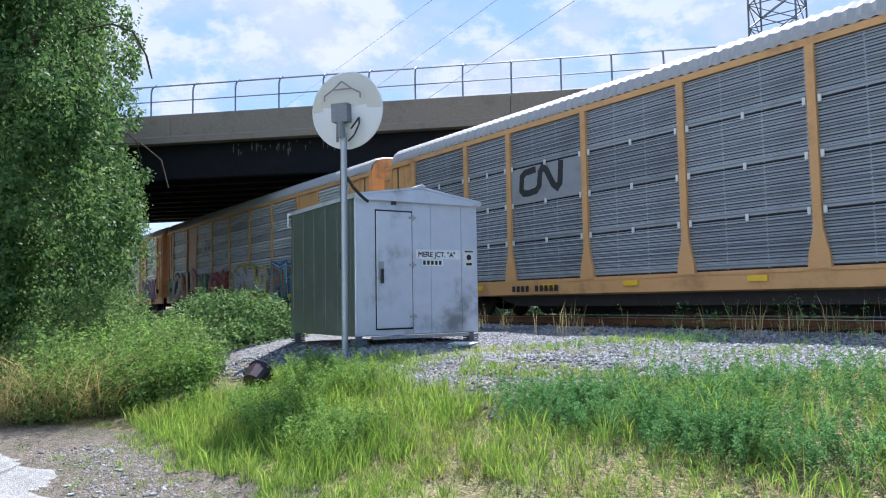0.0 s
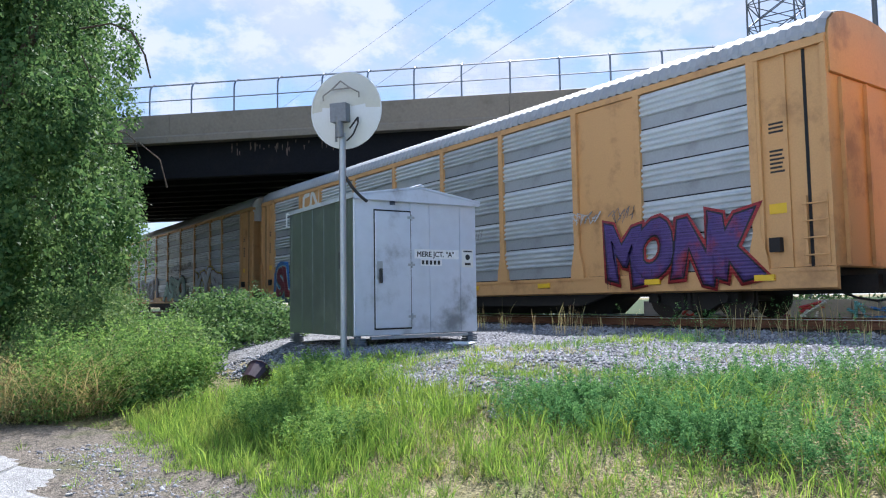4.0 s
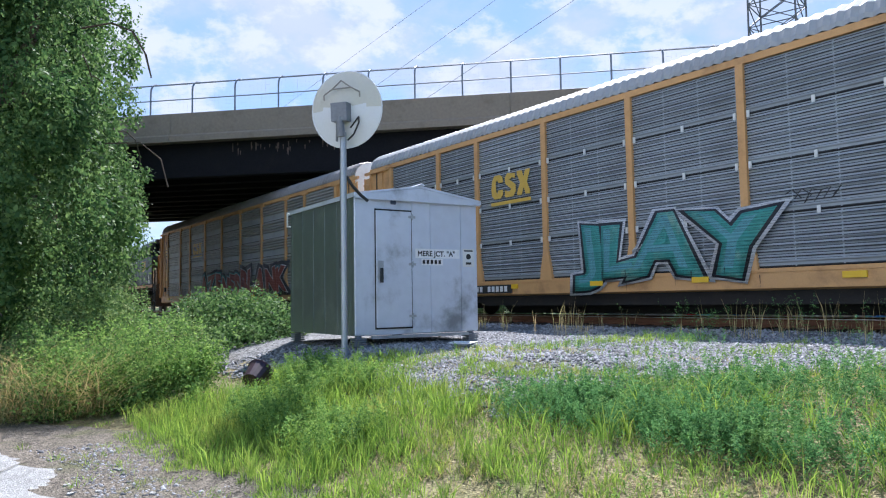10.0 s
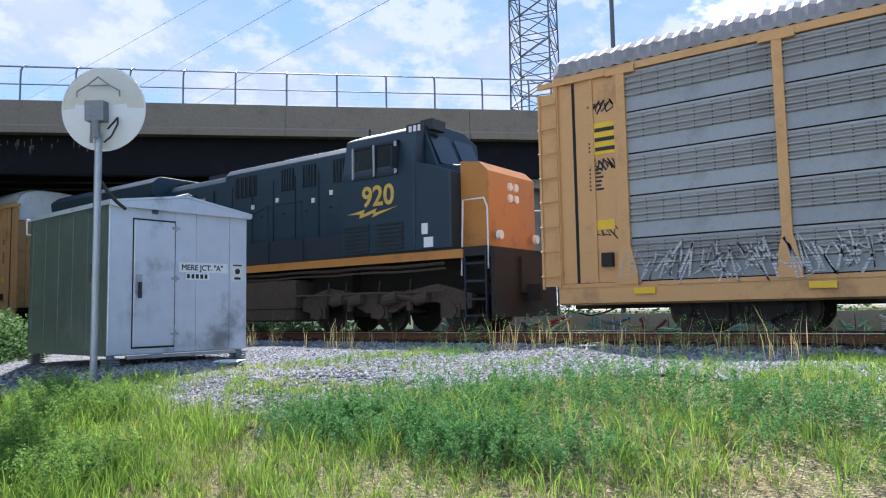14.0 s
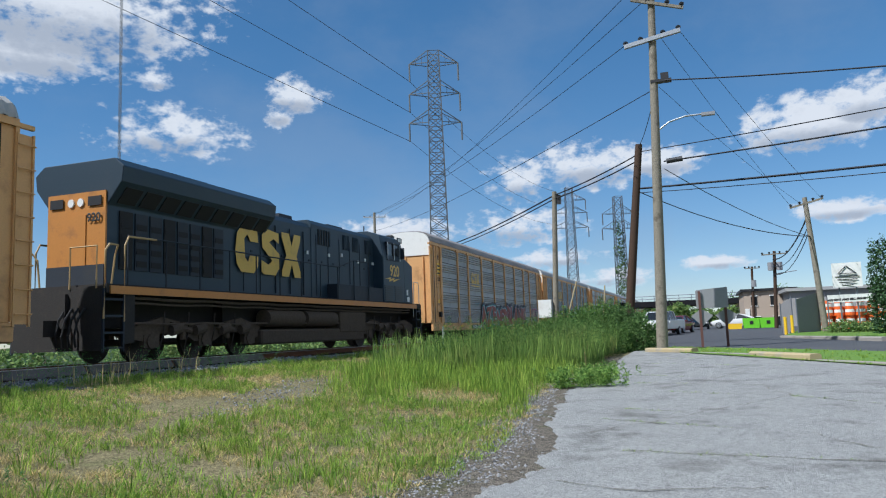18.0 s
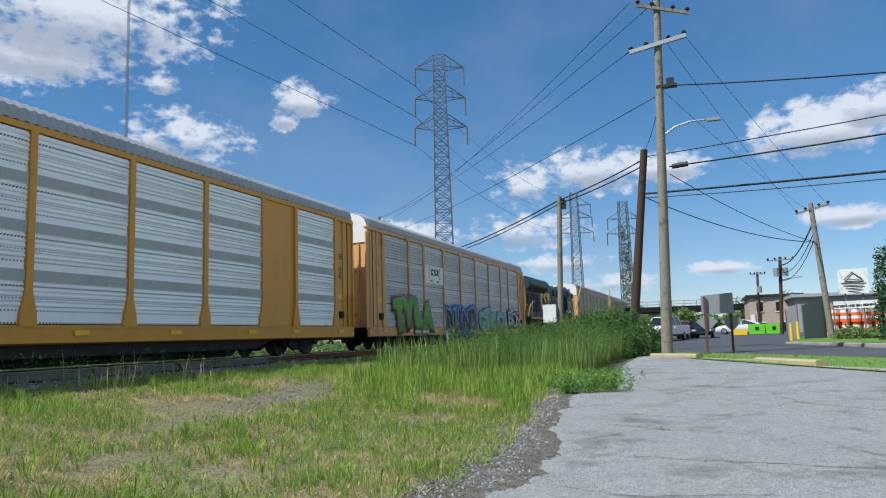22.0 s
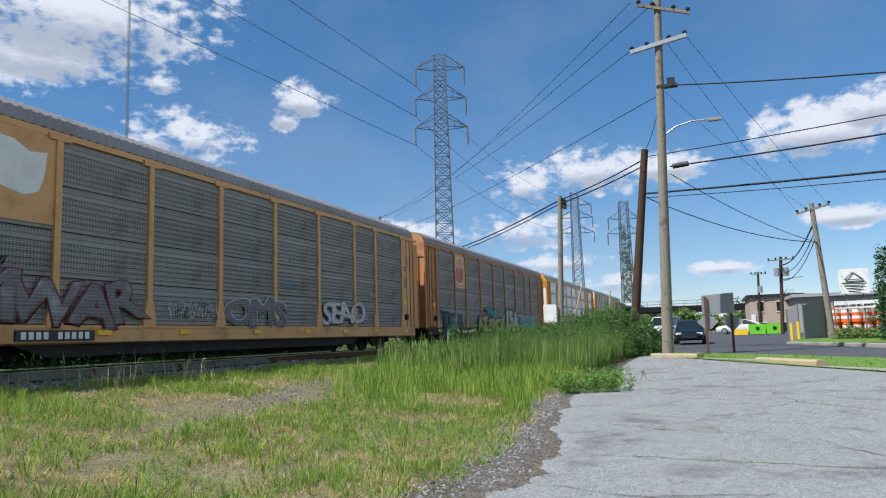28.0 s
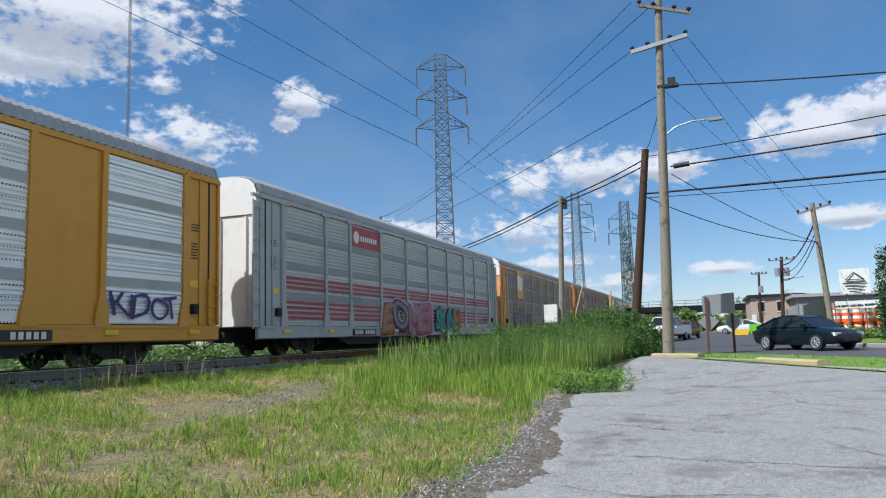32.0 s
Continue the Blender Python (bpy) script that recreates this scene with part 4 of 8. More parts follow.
        m = pose(0, 0, 0, 0, 0, 0 if s > 0 else 180)
        door = put("end_door", cached(("endlow", low_m.name), low), car, m)
        for y in (-1.02, 0.0, 1.02):
            put("door_rib", cached(("rib", low_m.name), rib), door, pose(0, y, 0))
        put("end_door_top", cached(("endtop", top_m.name), top), car, m)
        def hose():
            bm = bmesh.new()
            pts = [(HALF - 0.6, -0.5, 0.6), (HALF - 0.1, -0.55, 0.42), (HALF + 0.2, -0.4, 0.35), (HALF + 0.45, -0.3, 0.42)]
            for a, b in zip(pts, pts[1:]):
                tube(bm, a, b, 0.025, seg=6)
            return mesh_of(bm, "air_hose", rubber)
        put("air_hose", cached("hose", hose), car, m)
    # markers and stencils on the sill
    def reflector():
        bm = bmesh.new()
        box(bm, 0, 0.42, -1.552, -1.5, 0.78, 0.9)
        return mesh_of(bm, "reflector_strip", hazard)
    for k in range(9):
        put("reflector_strip", cached("refl", reflector), car, pose(-12.2 + k * 3.05 + rng.uniform(-0.3, 0.3), 0, 0))
    nx = spec.get("number_x", -6.0)
    if spec.get("number_box"):
        bm = bmesh.new()
        box(bm, nx - 0.12, nx + 1.95, -1.556, -1.5, 0.66, 0.9)
        part("number_board", bm, black_paint, car, "black board for the car number")
    digit_ink = spec.get("number_ink", ink)

    def digit():
        bm = bmesh.new()
        box(bm, 0, 0.12, -1.562, -1.556, 0.7, 0.86)
        return mesh_of(bm, "number_bar", digit_ink)
    for k in range(10):
        if k != 4:
            put("number_bar", cached(("digit", digit_ink.name), digit), car, pose(nx + k * 0.185, 0, 0))
    trucks(car, (HALF - 3.4, -HALF + 3.4))
    return car


def sign_patch(car, name, x, z, w, h, material, label="", y=-1.5):
    bm = bmesh.new()
    box(bm, x, x + w, y - 0.012, y, z, z + h)
    return part(name, bm, material, car, label)


def cut_blocks(parent, x, z, w, h, y, material, bar=True):
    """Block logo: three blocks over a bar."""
    bm = bmesh.new()
    shapes = ([(0.25, 0), (0.8, 0), (1, 0.16), (1, 0.36), (0.62, 0.36), (0.55, 0.22), (0.42, 0.3), (0.38, 0.7), (0.52, 0.8), (0.66, 0.66), (1, 0.66), (0.96, 0.9), (0.75, 1), (0.3, 1), (0.08, 0.8), (0.0, 0.45), (0.06, 0.16)],
              [(0.2, 0), (0.75, 0), (0.98, 0.2), (0.95, 0.48), (0.45, 0.72), (0.66, 0.8), (0.92, 0.72), (0.92, 0.95), (0.3, 1), (0.1, 0.85), (0.12, 0.58), (0.6, 0.32), (0.42, 0.22), (0.08, 0.3), (0.08, 0.05)],
              [(0, 0), (0.36, 0), (0.52, 0.3), (0.66, 0), (1, 0), (1, 0.12), (0.78, 0.5), (1, 0.88), (1, 1), (0.66, 1), (0.52, 0.72), (0.38, 1), (0, 1), (0, 0.88), (0.24, 0.5), (0, 0.12)])
    for k, pts in enumerate(shapes):
        a = x + k * w / 3
        slab(bm, [(a + (0.02 + 0.93 * p) * w / 3, z + q * h) for p, q in pts], y - 0.004, y)
    if bar:
        box(bm, x, x + w, y - 0.004, y, z - 0.28 * h, z - 0.14 * h)
    return part("logo", bm, material, parent, "yellow block logo with a bar beneath")


def ribbon(bm, pts, w, y, thick=0.004):
    """A flat band of even width along points (x, z)."""
    pts = [Vector(p) for p in pts]
    row = []
    for i, p in enumerate(pts):
        d0 = (p - pts[i - 1]).normalized() if i else (pts[1] - p).normalized()
        d1 = (pts[i + 1] - p).normalized() if i < len(pts) - 1 else d0
        d = (d0 + d1).normalized()
        n = Vector((-d.y, d.x)) * w / 2 / max(0.45, d.dot(d1))
        row.append((p + n, p - n))
    slab(bm, [(a.x, a.y) for a, _ in row] + [(b.x, b.y) for _, b in row[::-1]], y - thick, y)


def loop_logo(parent, x, z, w, h, y, material):
    """Winding-line logo as one bent band."""
    bm = bmesh.new()
    path = [(0.40, 0.88), (0.16, 0.84), (0.08, 0.72), (0.06, 0.26), (0.12, 0.13), (0.24, 0.11), (0.40, 0.16), (0.47, 0.30), (0.50, 0.76), (0.55, 0.90), (0.63, 0.80), (0.78, 0.26), (0.86, 0.14), (0.92, 0.26), (0.95, 1.0)]
    ribbon(bm, [(x + a * w, z + b * h) for a, b in path], 0.105 * w, y)
    return part("logo", bm, material, parent, "winding band logo")


def bar_logo(parent, x, z, w, h, y, material):
    """Logo of slanted speed bars before two dark blocks, over one thin line of worn print."""
    bm = bmesh.new()
    for k in range(5):
        za = z + h * (0.36 + 0.12 * k)
        a, b = x + w * 0.05 * k, x + w * (0.2 + 0.06 * k)
        slab(bm, [(a, za), (b, za), (b + 0.04 * w, za + 0.075 * h), (a + 0.04 * w, za + 0.075 * h)], y - 0.004, y)
    for a, b in ((0.46, 0.7), (0.72, 0.99)):
        slab(bm, [(x + a * w, z + 0.36 * h), (x + (b - 0.07) * w, z + 0.36 * h), (x + b * w, z + 0.62 * h), (x + (b - 0.02) * w, z + h), (x + (a + 0.08) * w, z + h), (x + (a + 0.03) * w, z + 0.66 * h)], y - 0.004, y)
    for k in range(13):
        box(bm, x + w * (0.0 + 0.074 * k), x + w * (0.05 + 0.074 * k), y - 0.004, y, z, z + 0.16 * h)
    return part("logo", bm, material, parent, "dark logo of slanted bars and blocks")


def cargo():
    S = SPRAY
    cars = []
    G = graffiti
    # ahead of the first seen gap
    base = dict(frame=yellow, panel="slat", roof=pale_roof, clips=True, tee=False, rows=4, ribs=9, depth=0.02, seed=1, number_x=-7.15)
    lead = "grey and yellow steel autorack car of a moving freight train"
    cars.append(autorack({**base, "label": lead}))
    c0 = autorack({**base, "label": "autorack car with grey slatted panels, yellow posts and a black logo"})
    sign_patch(c0, "logo_panel", -7.15, 3.17, 2.7, 1.0, PANEL["plain"], "plain grey panel under the logo", -1.478)
    loop_logo(c0, -6.85, 3.35, 1.75, 0.82, -1.491, black_paint)
    cars.append(c0)
    c1 = autorack(dict(frame=yellow, panel="steel", roof=pale_roof, rows=5, ribs=4, depth=0.065, seed=2, solid=(2, 8), tee=False, number_x=-5.7, number_box=True, number_ink=white_paint, label="yellow autorack car with ribbed zinc panels and bright graffiti"))
    G(c1, "ANSR", 9.35, 12.5, 0.86, 2.25, S["white"], S["black"], None, 1, rim=0.07, halo=S["cyan"], bulge=0.075)
    G(c1, "PITT", 4.5, 8.75, 0.66, 2.4, S["cyan"], S["black"], S["blue"], 2, rim=0.05, halo=S["white"], cloud=S["blue"], bulge=0.12, shine=S["orange"])
    G(c1, "JSNRD", -1.0, 3.8, 0.72, 2.5, S["white"], S["black"], None, 3, bulge=0.11, rim=0.05, cloud=S["yellow"])
    G(c1, "JONE", -5.2, -1.35, 0.7, 2.45, S["red"], S["maroon"], None, 4, bulge=0.13, rim=0.03, cloud=None)
    G(c1, "OSiL8", -12.1, -6.95, 0.56, 2.65, [S["tan"], S["salmon"], S["salmon"], S["yellow"], S["salmon"]], S["black"], None, 5, rim=0.09, bulge=0.1, halo=S["white"])
    for a, b in ((-13.2, -11.9), (-7.3, -5.1)):
        G(c1, "WM", a, b, 0.75, 2.35, S["green"], S["lime"], None, 44, y=-1.538, bulge=0.13, rim=0.02, drips=0)
    bar_logo(c1, -6.85, 3.3, 2.3, 1.0, -1.503, black_paint)
    cars.append(c1)
    c2 = autorack(dict(frame=yellow, panel="steel", rows=5, ribs=4, depth=0.06, seed=3, solid=(2, 8), tee=False, number_x=-4.9, number_ink=white_paint, label="yellow autorack car with ribbed panels and blue-red graffiti"))
    G(c2, "SLUMPER", -11.85, -4.2, 0.56, 2.3, S["maroon"], S["mint"], S["red"], 6, rim=0.06, cloud=S["blue"], bulge=0.07)
    G(c2, "AZMO", -3.9, 1.6, 0.66, 2.45, S["cyan"], S["black"], S["mint"], 7, rim=0.05, bulge=0.1, cloud=S["orange"])
    G(c2, "MONK", 8.2, 12.3, 0.7, 2.3, S["violet"], S["black"], S["red"], 8, rim=0.05, bulge=0.08, halo=S["red"])
    loop_logo(c2, -9.1, 4.5, 1.8, 0.8, -1.468, white_paint)
    bm = bmesh.new()
    for k, (wd, dot) in enumerate(((0.15, 0), (0.15, 0), (0.15, 0), (0.04, 1), (0.13, 0), (0.13, 0), (0.04, 1), (0.13, 0), (0.13, 0))):
        xx = -9.05 + 0.2 * k
        box(bm, xx, xx + wd, -1.472, -1.466, 4.08, 4.12 if dot else 4.26)
    part("web_lettering", bm, white_paint, c2, "white line of small print as bars")
    cars.append(c2)
    c3 = autorack(dict(frame=yellow, panel="steel", rows=5, ribs=4, depth=0.065, seed=4, end_top=white_paint, number_x=-6.6, number_ink=white_paint, label="yellow-posted autorack car with ribbed zinc panels and graffiti"))
    G(c3, "KYSR", 4.7, 10.05, 0.56, 2.62, S["white"], S["maroon"], None, 9, bulge=0.1, rim=0.06, halo=S["yellow"])
    G(c3, "ASEO", -2.4, 2.8, 0.6, 2.35, S["mint"], S["black"], None, 10, bulge=0.1, rim=0.05)
    G(c3, "PRGH", -8.4, -3.7, 0.64, 2.45, S["grey"], S["white"], S["violet"], 11, bulge=0.07, rim=0.03)
    G(c3, "KR", -11.4, -9.2, 1.05, 2.0, S["grey"], S["black"], None, 12, bulge=0.02, rim=0.03)
    for k in range(6):
        scrawl(c3, -0.6 + 0.75 * k, 2.55 + 0.1 * (k % 3), 0.75, 0.42, S["black"], 70 + k)
    bar_logo(c3, -6.9, 3.3, 2.3, 1.05, -1.503, black_paint)
    cars.append(c3)
    c4 = autorack(dict(frame=yellow, panel="slat", rows=4, ribs=9, depth=0.02, seed=5, end_top=white_paint, clips=True, tee=False, number_x=-7.7, number_box=True, number_ink=white_paint, label="dark grey autorack car with yellow posts and letter graffiti"))
    G(c4, "NOSEY", 4.6, 9.9, 0.72, 2.1, S["tan"], S["violet"], S["grey"], 13, bulge=0.09, rim=0.06)
    G(c4, "JLAY", -3.3, 2.15, 0.66, 2.4, S["teal"], S["black"], S["mint"], 14, bulge=0.11, rim=0.08, halo=S["white"], shine=S["cyan"])
    cut_blocks(c4, -6.6, 3.42, 1.7, 0.7, -1.5, loco_yellow)
    cars.append(c4)
    c5 = autorack(dict(frame=yellow, panel="dark", roof=roof_brown, rows=5, ribs=4, depth=0.05, seed=6, end_top=white_paint, number_x=-6.8, number_box=True, number_ink=white_paint, label="weathered grey autorack car with yellow posts and red graffiti"))
    G(c5, "BLANK", 1.6, 7.5, 0.7, 2.3, S["brick"], S["white"], S["maroon"], 15, bulge=0.085, rim=0.05, halo=S["black"], cloud=S["soot"])
    G(c5, "AZENES", -5.0, 1.5, 0.7, 2.2, S["brick"], S["white"], S["maroon"], 16, bulge=0.09, rim=0.05, halo=S["teal"], cloud=S["soot"])
    G(c5, "AKZ", 8.9, 12.0, 0.7, 2.15, S["tan"], S["black"], S["cream"], 17, bulge=0.08, rim=0.05, halo=S["pink"])
    for k in range(9):
        scrawl(c5, -12.2 + 0.75 * k, 0.95 + 0.1 * (k % 2), 1.2, 0.7, S["white"], 180 + k)
    cut_blocks(c5, -6.65, 3.5, 1.7, 0.7, -1.5, loco_yellow)
    sign_patch(c5, "quality_plate", -12.85, 3.65, 0.78, 0.66, hazard, "yellow enamel plate", -1.465)
    bm = bmesh.new()
    for k in range(3):
        box(bm, -12.75, -12.2 - 0.06 * (k % 2), -1.482, -1.477, 4.12 - 0.2 * k, 4.2 - 0.2 * k)
    part("plate_print", bm, ink, c5)
    for zz, sd in ((4.5, 301), (3.3, 302), (1.9, 303)):
        scrawl(c5, -12.85, zz, 0.75, 0.28, S["black"], sd, -1.466)
    cars.append(c5)
    cars.append(None)
    c6 = autorack(dict(frame=yellow, panel="pale", roof=pale_roof, rows=4, ribs=7, depth=0.02, seed=7, end_top=white_paint, number_x=-8.7, number_box=True, number_ink=white_paint, label="pale grey autorack car with tall mint-green graffiti"))
    G(c6, "BOS", 8.6, 12.1, 0.85, 2.3, S["black"], S["black"], None, 19, bulge=0.13, rim=0.02, shine=S["white"])
    G(c6, "GTRO", 1.7, 7.85, 0.68, 2.35, S["mint"], S["black"], S["teal"], 20, bulge=0.1, rim=0.06, halo=S["cyan"])
    G(c6, "BLIND", -4.2, 1.25, 0.66, 2.2, S["black"], S["white"], None, 21, bulge=0.07, rim=0.06, cloud=S["blue"], shine=None)
    G(c6, "TYLA", -11.35, -6.1, 0.7, 2.55, S["lime"], S["black"], S["green"], 22, bulge=0.13, rim=0.05, halo=S["pink"])
    sign_patch(c6, "logo_board", -7.05, 3.3, 2.65, 0.95, white_paint, "white board with black blocks")
    cut_blocks(c6, -6.3, 3.75, 1.2, 0.36, -1.513, ink, False)
    bm = bmesh.new()
    for a, b in ((-6.55, 0.14), (-4.95, -0.14)):
        box(bm, a - 0.02, a + 0.02, -1.517, -1.513, 3.6, 4.16)
        for zz in (3.6, 4.12):
            box(bm, min(a, a + b), max(a, a + b), -1.517, -1.513, zz, zz + 0.04)
    for a in (-6.3, -6.15, -5.35, -5.2):
        tube(bm, (a, -1.513, 3.45), (a, -1.517, 3.45), 0.06, seg=10)
    part("board_mark", bm, ink, c6, "black bracket marks")
    cars.append(c6)
    c7 = autorack(dict(frame=bright_yellow, panel="silver", rows=4, ribs=6, depth=0.03, seed=8, solid=(2, 8), tee=False, band=grey_paint, number_x=-5.5, number_box=True, number_ink=white_paint, end_low=white_paint, label="bright yellow autorack car with silver panels and a shield"))
    shield(c7, -8.75, 3.67)
    cars.append(c7)
    c8 = autorack(dict(frame=rust_yellow, panel="brown", roof=roof_brown, rows=4, ribs=9, depth=0.02, seed=9, number_x=-8.2, number_ink=white_paint, sill=under_black, label="sooty brown-grey autorack car with rusty posts"))
    G(c8, "PNBER", 5.55, 9.8, 0.66, 1.98, S["cyan"], S["black"], S["teal"], 23, bulge=0.09, rim=0.05, halo=S["white"])
    G(c8, "LEA", 1.3, 4.95, 0.74, 2.3, S["cream"], S["black"], S["mint"], 24, bulge=0.1, rim=0.07, halo=S["soot"])
    G(c8, "AZTMOZ", -5.2, 1.1, 0.66, 1.75, S["ochre"], S["black"], S["lime"], 25, bulge=0.09, rim=0.07, halo=S["soot"])
    G(c8, "TNK", -3.6, 0.2, 1.55, 2.3, S["teal"], S["black"], S["cyan"], 43, y=-1.541, bulge=0.09, rim=0.06)
    G(c8, "TEA", -12.0, -8.0, 0.72, 1.95, S["black"], S["cyan"], S["teal"], 26, bulge=0.05, rim=0.06)
    sign_patch(c8, "solid_patch", -9.15, 3.3, 1.78, 2.05, yellow, "solid yellow panel", -1.478)
    shield(c8, -9.02, 3.5, -1.493, False)
    cars.append(c8)
    c9 = autorack(dict(frame=yellow, panel="brown", roof=roof_brown, rows=4, ribs=7, depth=0.02, seed=10, solid=(), end_top=white_paint, number_x=-8.1, number_box=True, number_ink=white_paint, label="streaked dark grey autorack car with a torn white patch"))
    G(c9, "EMWAR", -10.6, -4.4, 0.9, 2.2, S["grey"], S["maroon"], S["white"], 27, bulge=0.05, rim=0.04)
    G(c9, "OMS", -1.3, 2.1, 0.95, 2.0, S["grey"], S["white"], None, 28, bulge=0.05, rim=0.03)
    G(c9, "SEAO", 4.5, 8.1, 1.05, 2.05, S["white"], S["grey"], None, 29, bulge=0.03, rim=0.03)
    for k in range(4):
        scrawl(c9, -3.7 + 0.5 * k, 1.2, 0.6, 0.5, S["white"], 160 + k)
    sign_patch(c9, "solid_patch", -9.17, 3.25, 1.84, 2.05, yellow, "solid yellow panel", -1.478)
    bm = bmesh.new()
    slab(bm, [(-9.0, 4.05), (-8.6, 3.92), (-8.1, 3.82), (-7.75, 3.95), (-7.62, 4.3), (-7.55, 4.86), (-8.0, 4.8), (-8.4, 5.0), (-8.75, 5.02), (-9.02, 4.85)], -1.498, -1.49)
    part("torn_patch", bm, white_paint, c9, "torn white patch")
    cars.append(c9)
    c10 = autorack(dict(frame=grey_paint, panel="ferro", rows=4, ribs=7, depth=0.014, seed=11, end_top=white_paint, end_low=white_paint, band=dull_band, tee=True, number_x=-7.0, number_box=True, number_ink=white_paint, label="grey autorack car with maroon stripes and a red board"))
    stripe = mat("maroon_stripe", (0.33, 0.035, 0.055), 0.5, 0, 20, 0.1, 0.1, (0.25, 0.1, 0.1), 1, 0.5, ribs=4.0)
    bm = bmesh.new()
    xx = HALF
    for kind, w in BAYS:
        if kind != "E":
            for z in (2.66, 2.49, 2.32, 1.80, 1.62, 1.44, 1.26):
                box(bm, xx - w + 0.1, xx - 0.1, -1.484, -1.479, z, z + 0.105)
        xx -= w
    part("stripes", bm, stripe, c10, "maroon stripes")
    sign_patch(c10, "red_board", -7.14, 4.28, 2.68, 0.9, mat("red_board_paint", (0.36, 0.02, 0.03), 0.45, 0, 15, 0.08, 0.0), "red board with white marks", -1.482)
    bm = bmesh.new()
    tube(bm, (-6.68, -1.496, 4.74), (-6.68, -1.501, 4.74), 0.26, seg=16)
    part("board_disc", bm, white_paint, c10, "white disc")
    bm = bmesh.new()
    box(bm, 0, 0.14, -1.5, -1.496, 4.62, 4.84)
    mark = mesh_of(bm, "board_mark", white_paint)
    for k in range(8):
        put("board_mark", mark, c10, pose(-6.3 + k * 0.2, 0, 0))
    G(c10, "EOMEI", -4.5, 1.75, 0.56, 2.3, [S["orange"], S["violet"], S["pink"], S["pink"], S["pink"]], S["maroon"], None, 30, bulge=0.12, rim=0.03, halo=S["white"], shine=S["tan"])
    G(c10, "SKINM", 2.1, 6.2, 0.66, 2.15, [S["teal"], S["teal"], S["teal"], S["teal"], S["orange"]], S["soot"], None, 31, bulge=0.09, rim=0.05)
    cars.append(c10)
    c11 = autorack(dict(frame=bright_yellow, panel="silver", rows=4, ribs=6, depth=0.03, seed=12, solid=(2, 8), tee=False, band=grey_paint, number_x=5.9, number_box=True, number_ink=white_paint, label="bright yellow autorack car with silver panels and a purple tag"))
    G(c11, "KIDOT", 9.4, 11.8, 1.15, 1.85, S["violet"], S["violet"], None, 32, bulge=-0.02, rim=0.0, drips=0)
    shield(c11, -8.75, 3.67)
    cars.append(c11)
    # quick tags here and there on the sides
    rng = random.Random(91)
    for c in (c1, c2, c3, c4, c5, c6, c8, c9, c10):
        for k in range(5):
            scrawl(c, rng.uniform(-12.5, 11.5), rng.uniform(0.95, 2.5), rng.uniform(0.5, 1.1), rng.uniform(0.2, 0.4), S[rng.choice(("white", "white", "black", "grey", "cyan"))], rng.randint(1, 999))
    return cars


def shield(car, x, z, y=-1.465, fresh=True):
    """Shield 1.4 by 1.65 m: blue head over red stripes; the other one is faded, with only a white outline left."""
    low = [(0.0, 0.98), (-0.02, 0.5), (0.12, 0.17), (0.7, 0.0), (1.28, 0.17), (1.42, 0.5), (1.4, 0.98)]
    top = [(0.0, 0.98), (1.4, 0.98), (1.42, 1.4), (1.25, 1.62), (0.97, 1.54), (0.7, 1.66), (0.43, 1.54), (0.15, 1.62), (-0.02, 1.4)]
    if fresh:
        bm = bmesh.new()
        slab(bm, [(x + a, z + b) for a, b in top], y - 0.006, y)
        part("shield_head", bm, mat("shield_blue", (0.03, 0.05, 0.16), 0.45, 0, 15, 0.1, 0), car, "dark blue shield head")
        bm = bmesh.new()
        slab(bm, [(x + a, z + b) for a, b in low], y - 0.004, y)
        part("shield_field", bm, white_paint, car, "white shield field")
        bm = bmesh.new()
        for zz, n in ((1.3, 5), (1.1, 7)):
            for k in range(n):
                a = x + 0.7 + (k - n / 2) * 0.17
                box(bm, a + 0.02, a + 0.14, y - 0.009, y - 0.006, z + zz, z + zz + 0.13)
        part("shield_print", bm, white_paint, car, "white marks as plain bars")
    else:
        bm = bmesh.new()
        ribbon(bm, [(x + a, z + b) for a, b in low[::-1] + top[::-1][:-2] + [low[-1]]], 0.05, y - 0.002, 0.003)
        part("shield_outline", bm, white_paint, car, "worn white shield outline")
    bm = bmesh.new()
    for k in range(6):
        a = x + 0.08 + k * 0.22
        drop = 0.06 * abs(k - 2.5)
        box(bm, a, a + 0.12, y - 0.009, y - 0.004, z + 0.06 + drop, z + 0.97)
    part("shield_stripes", bm, mat("shield_red", (0.42, 0.03, 0.04), 0.45, 0, 15, 0.1, 0), car, "red shield stripes")
    for k, word in enumerate(("BUILDING", "AMERICA") if fresh else ()):
        me = letters(word, 0.42, 0.012)
        me.materials.append(ink)
        put("slogan", me, car, pose(x - 0.25, y - 0.012, z - 0.48 - 0.42 * k), "dark lettering on yellow paint")


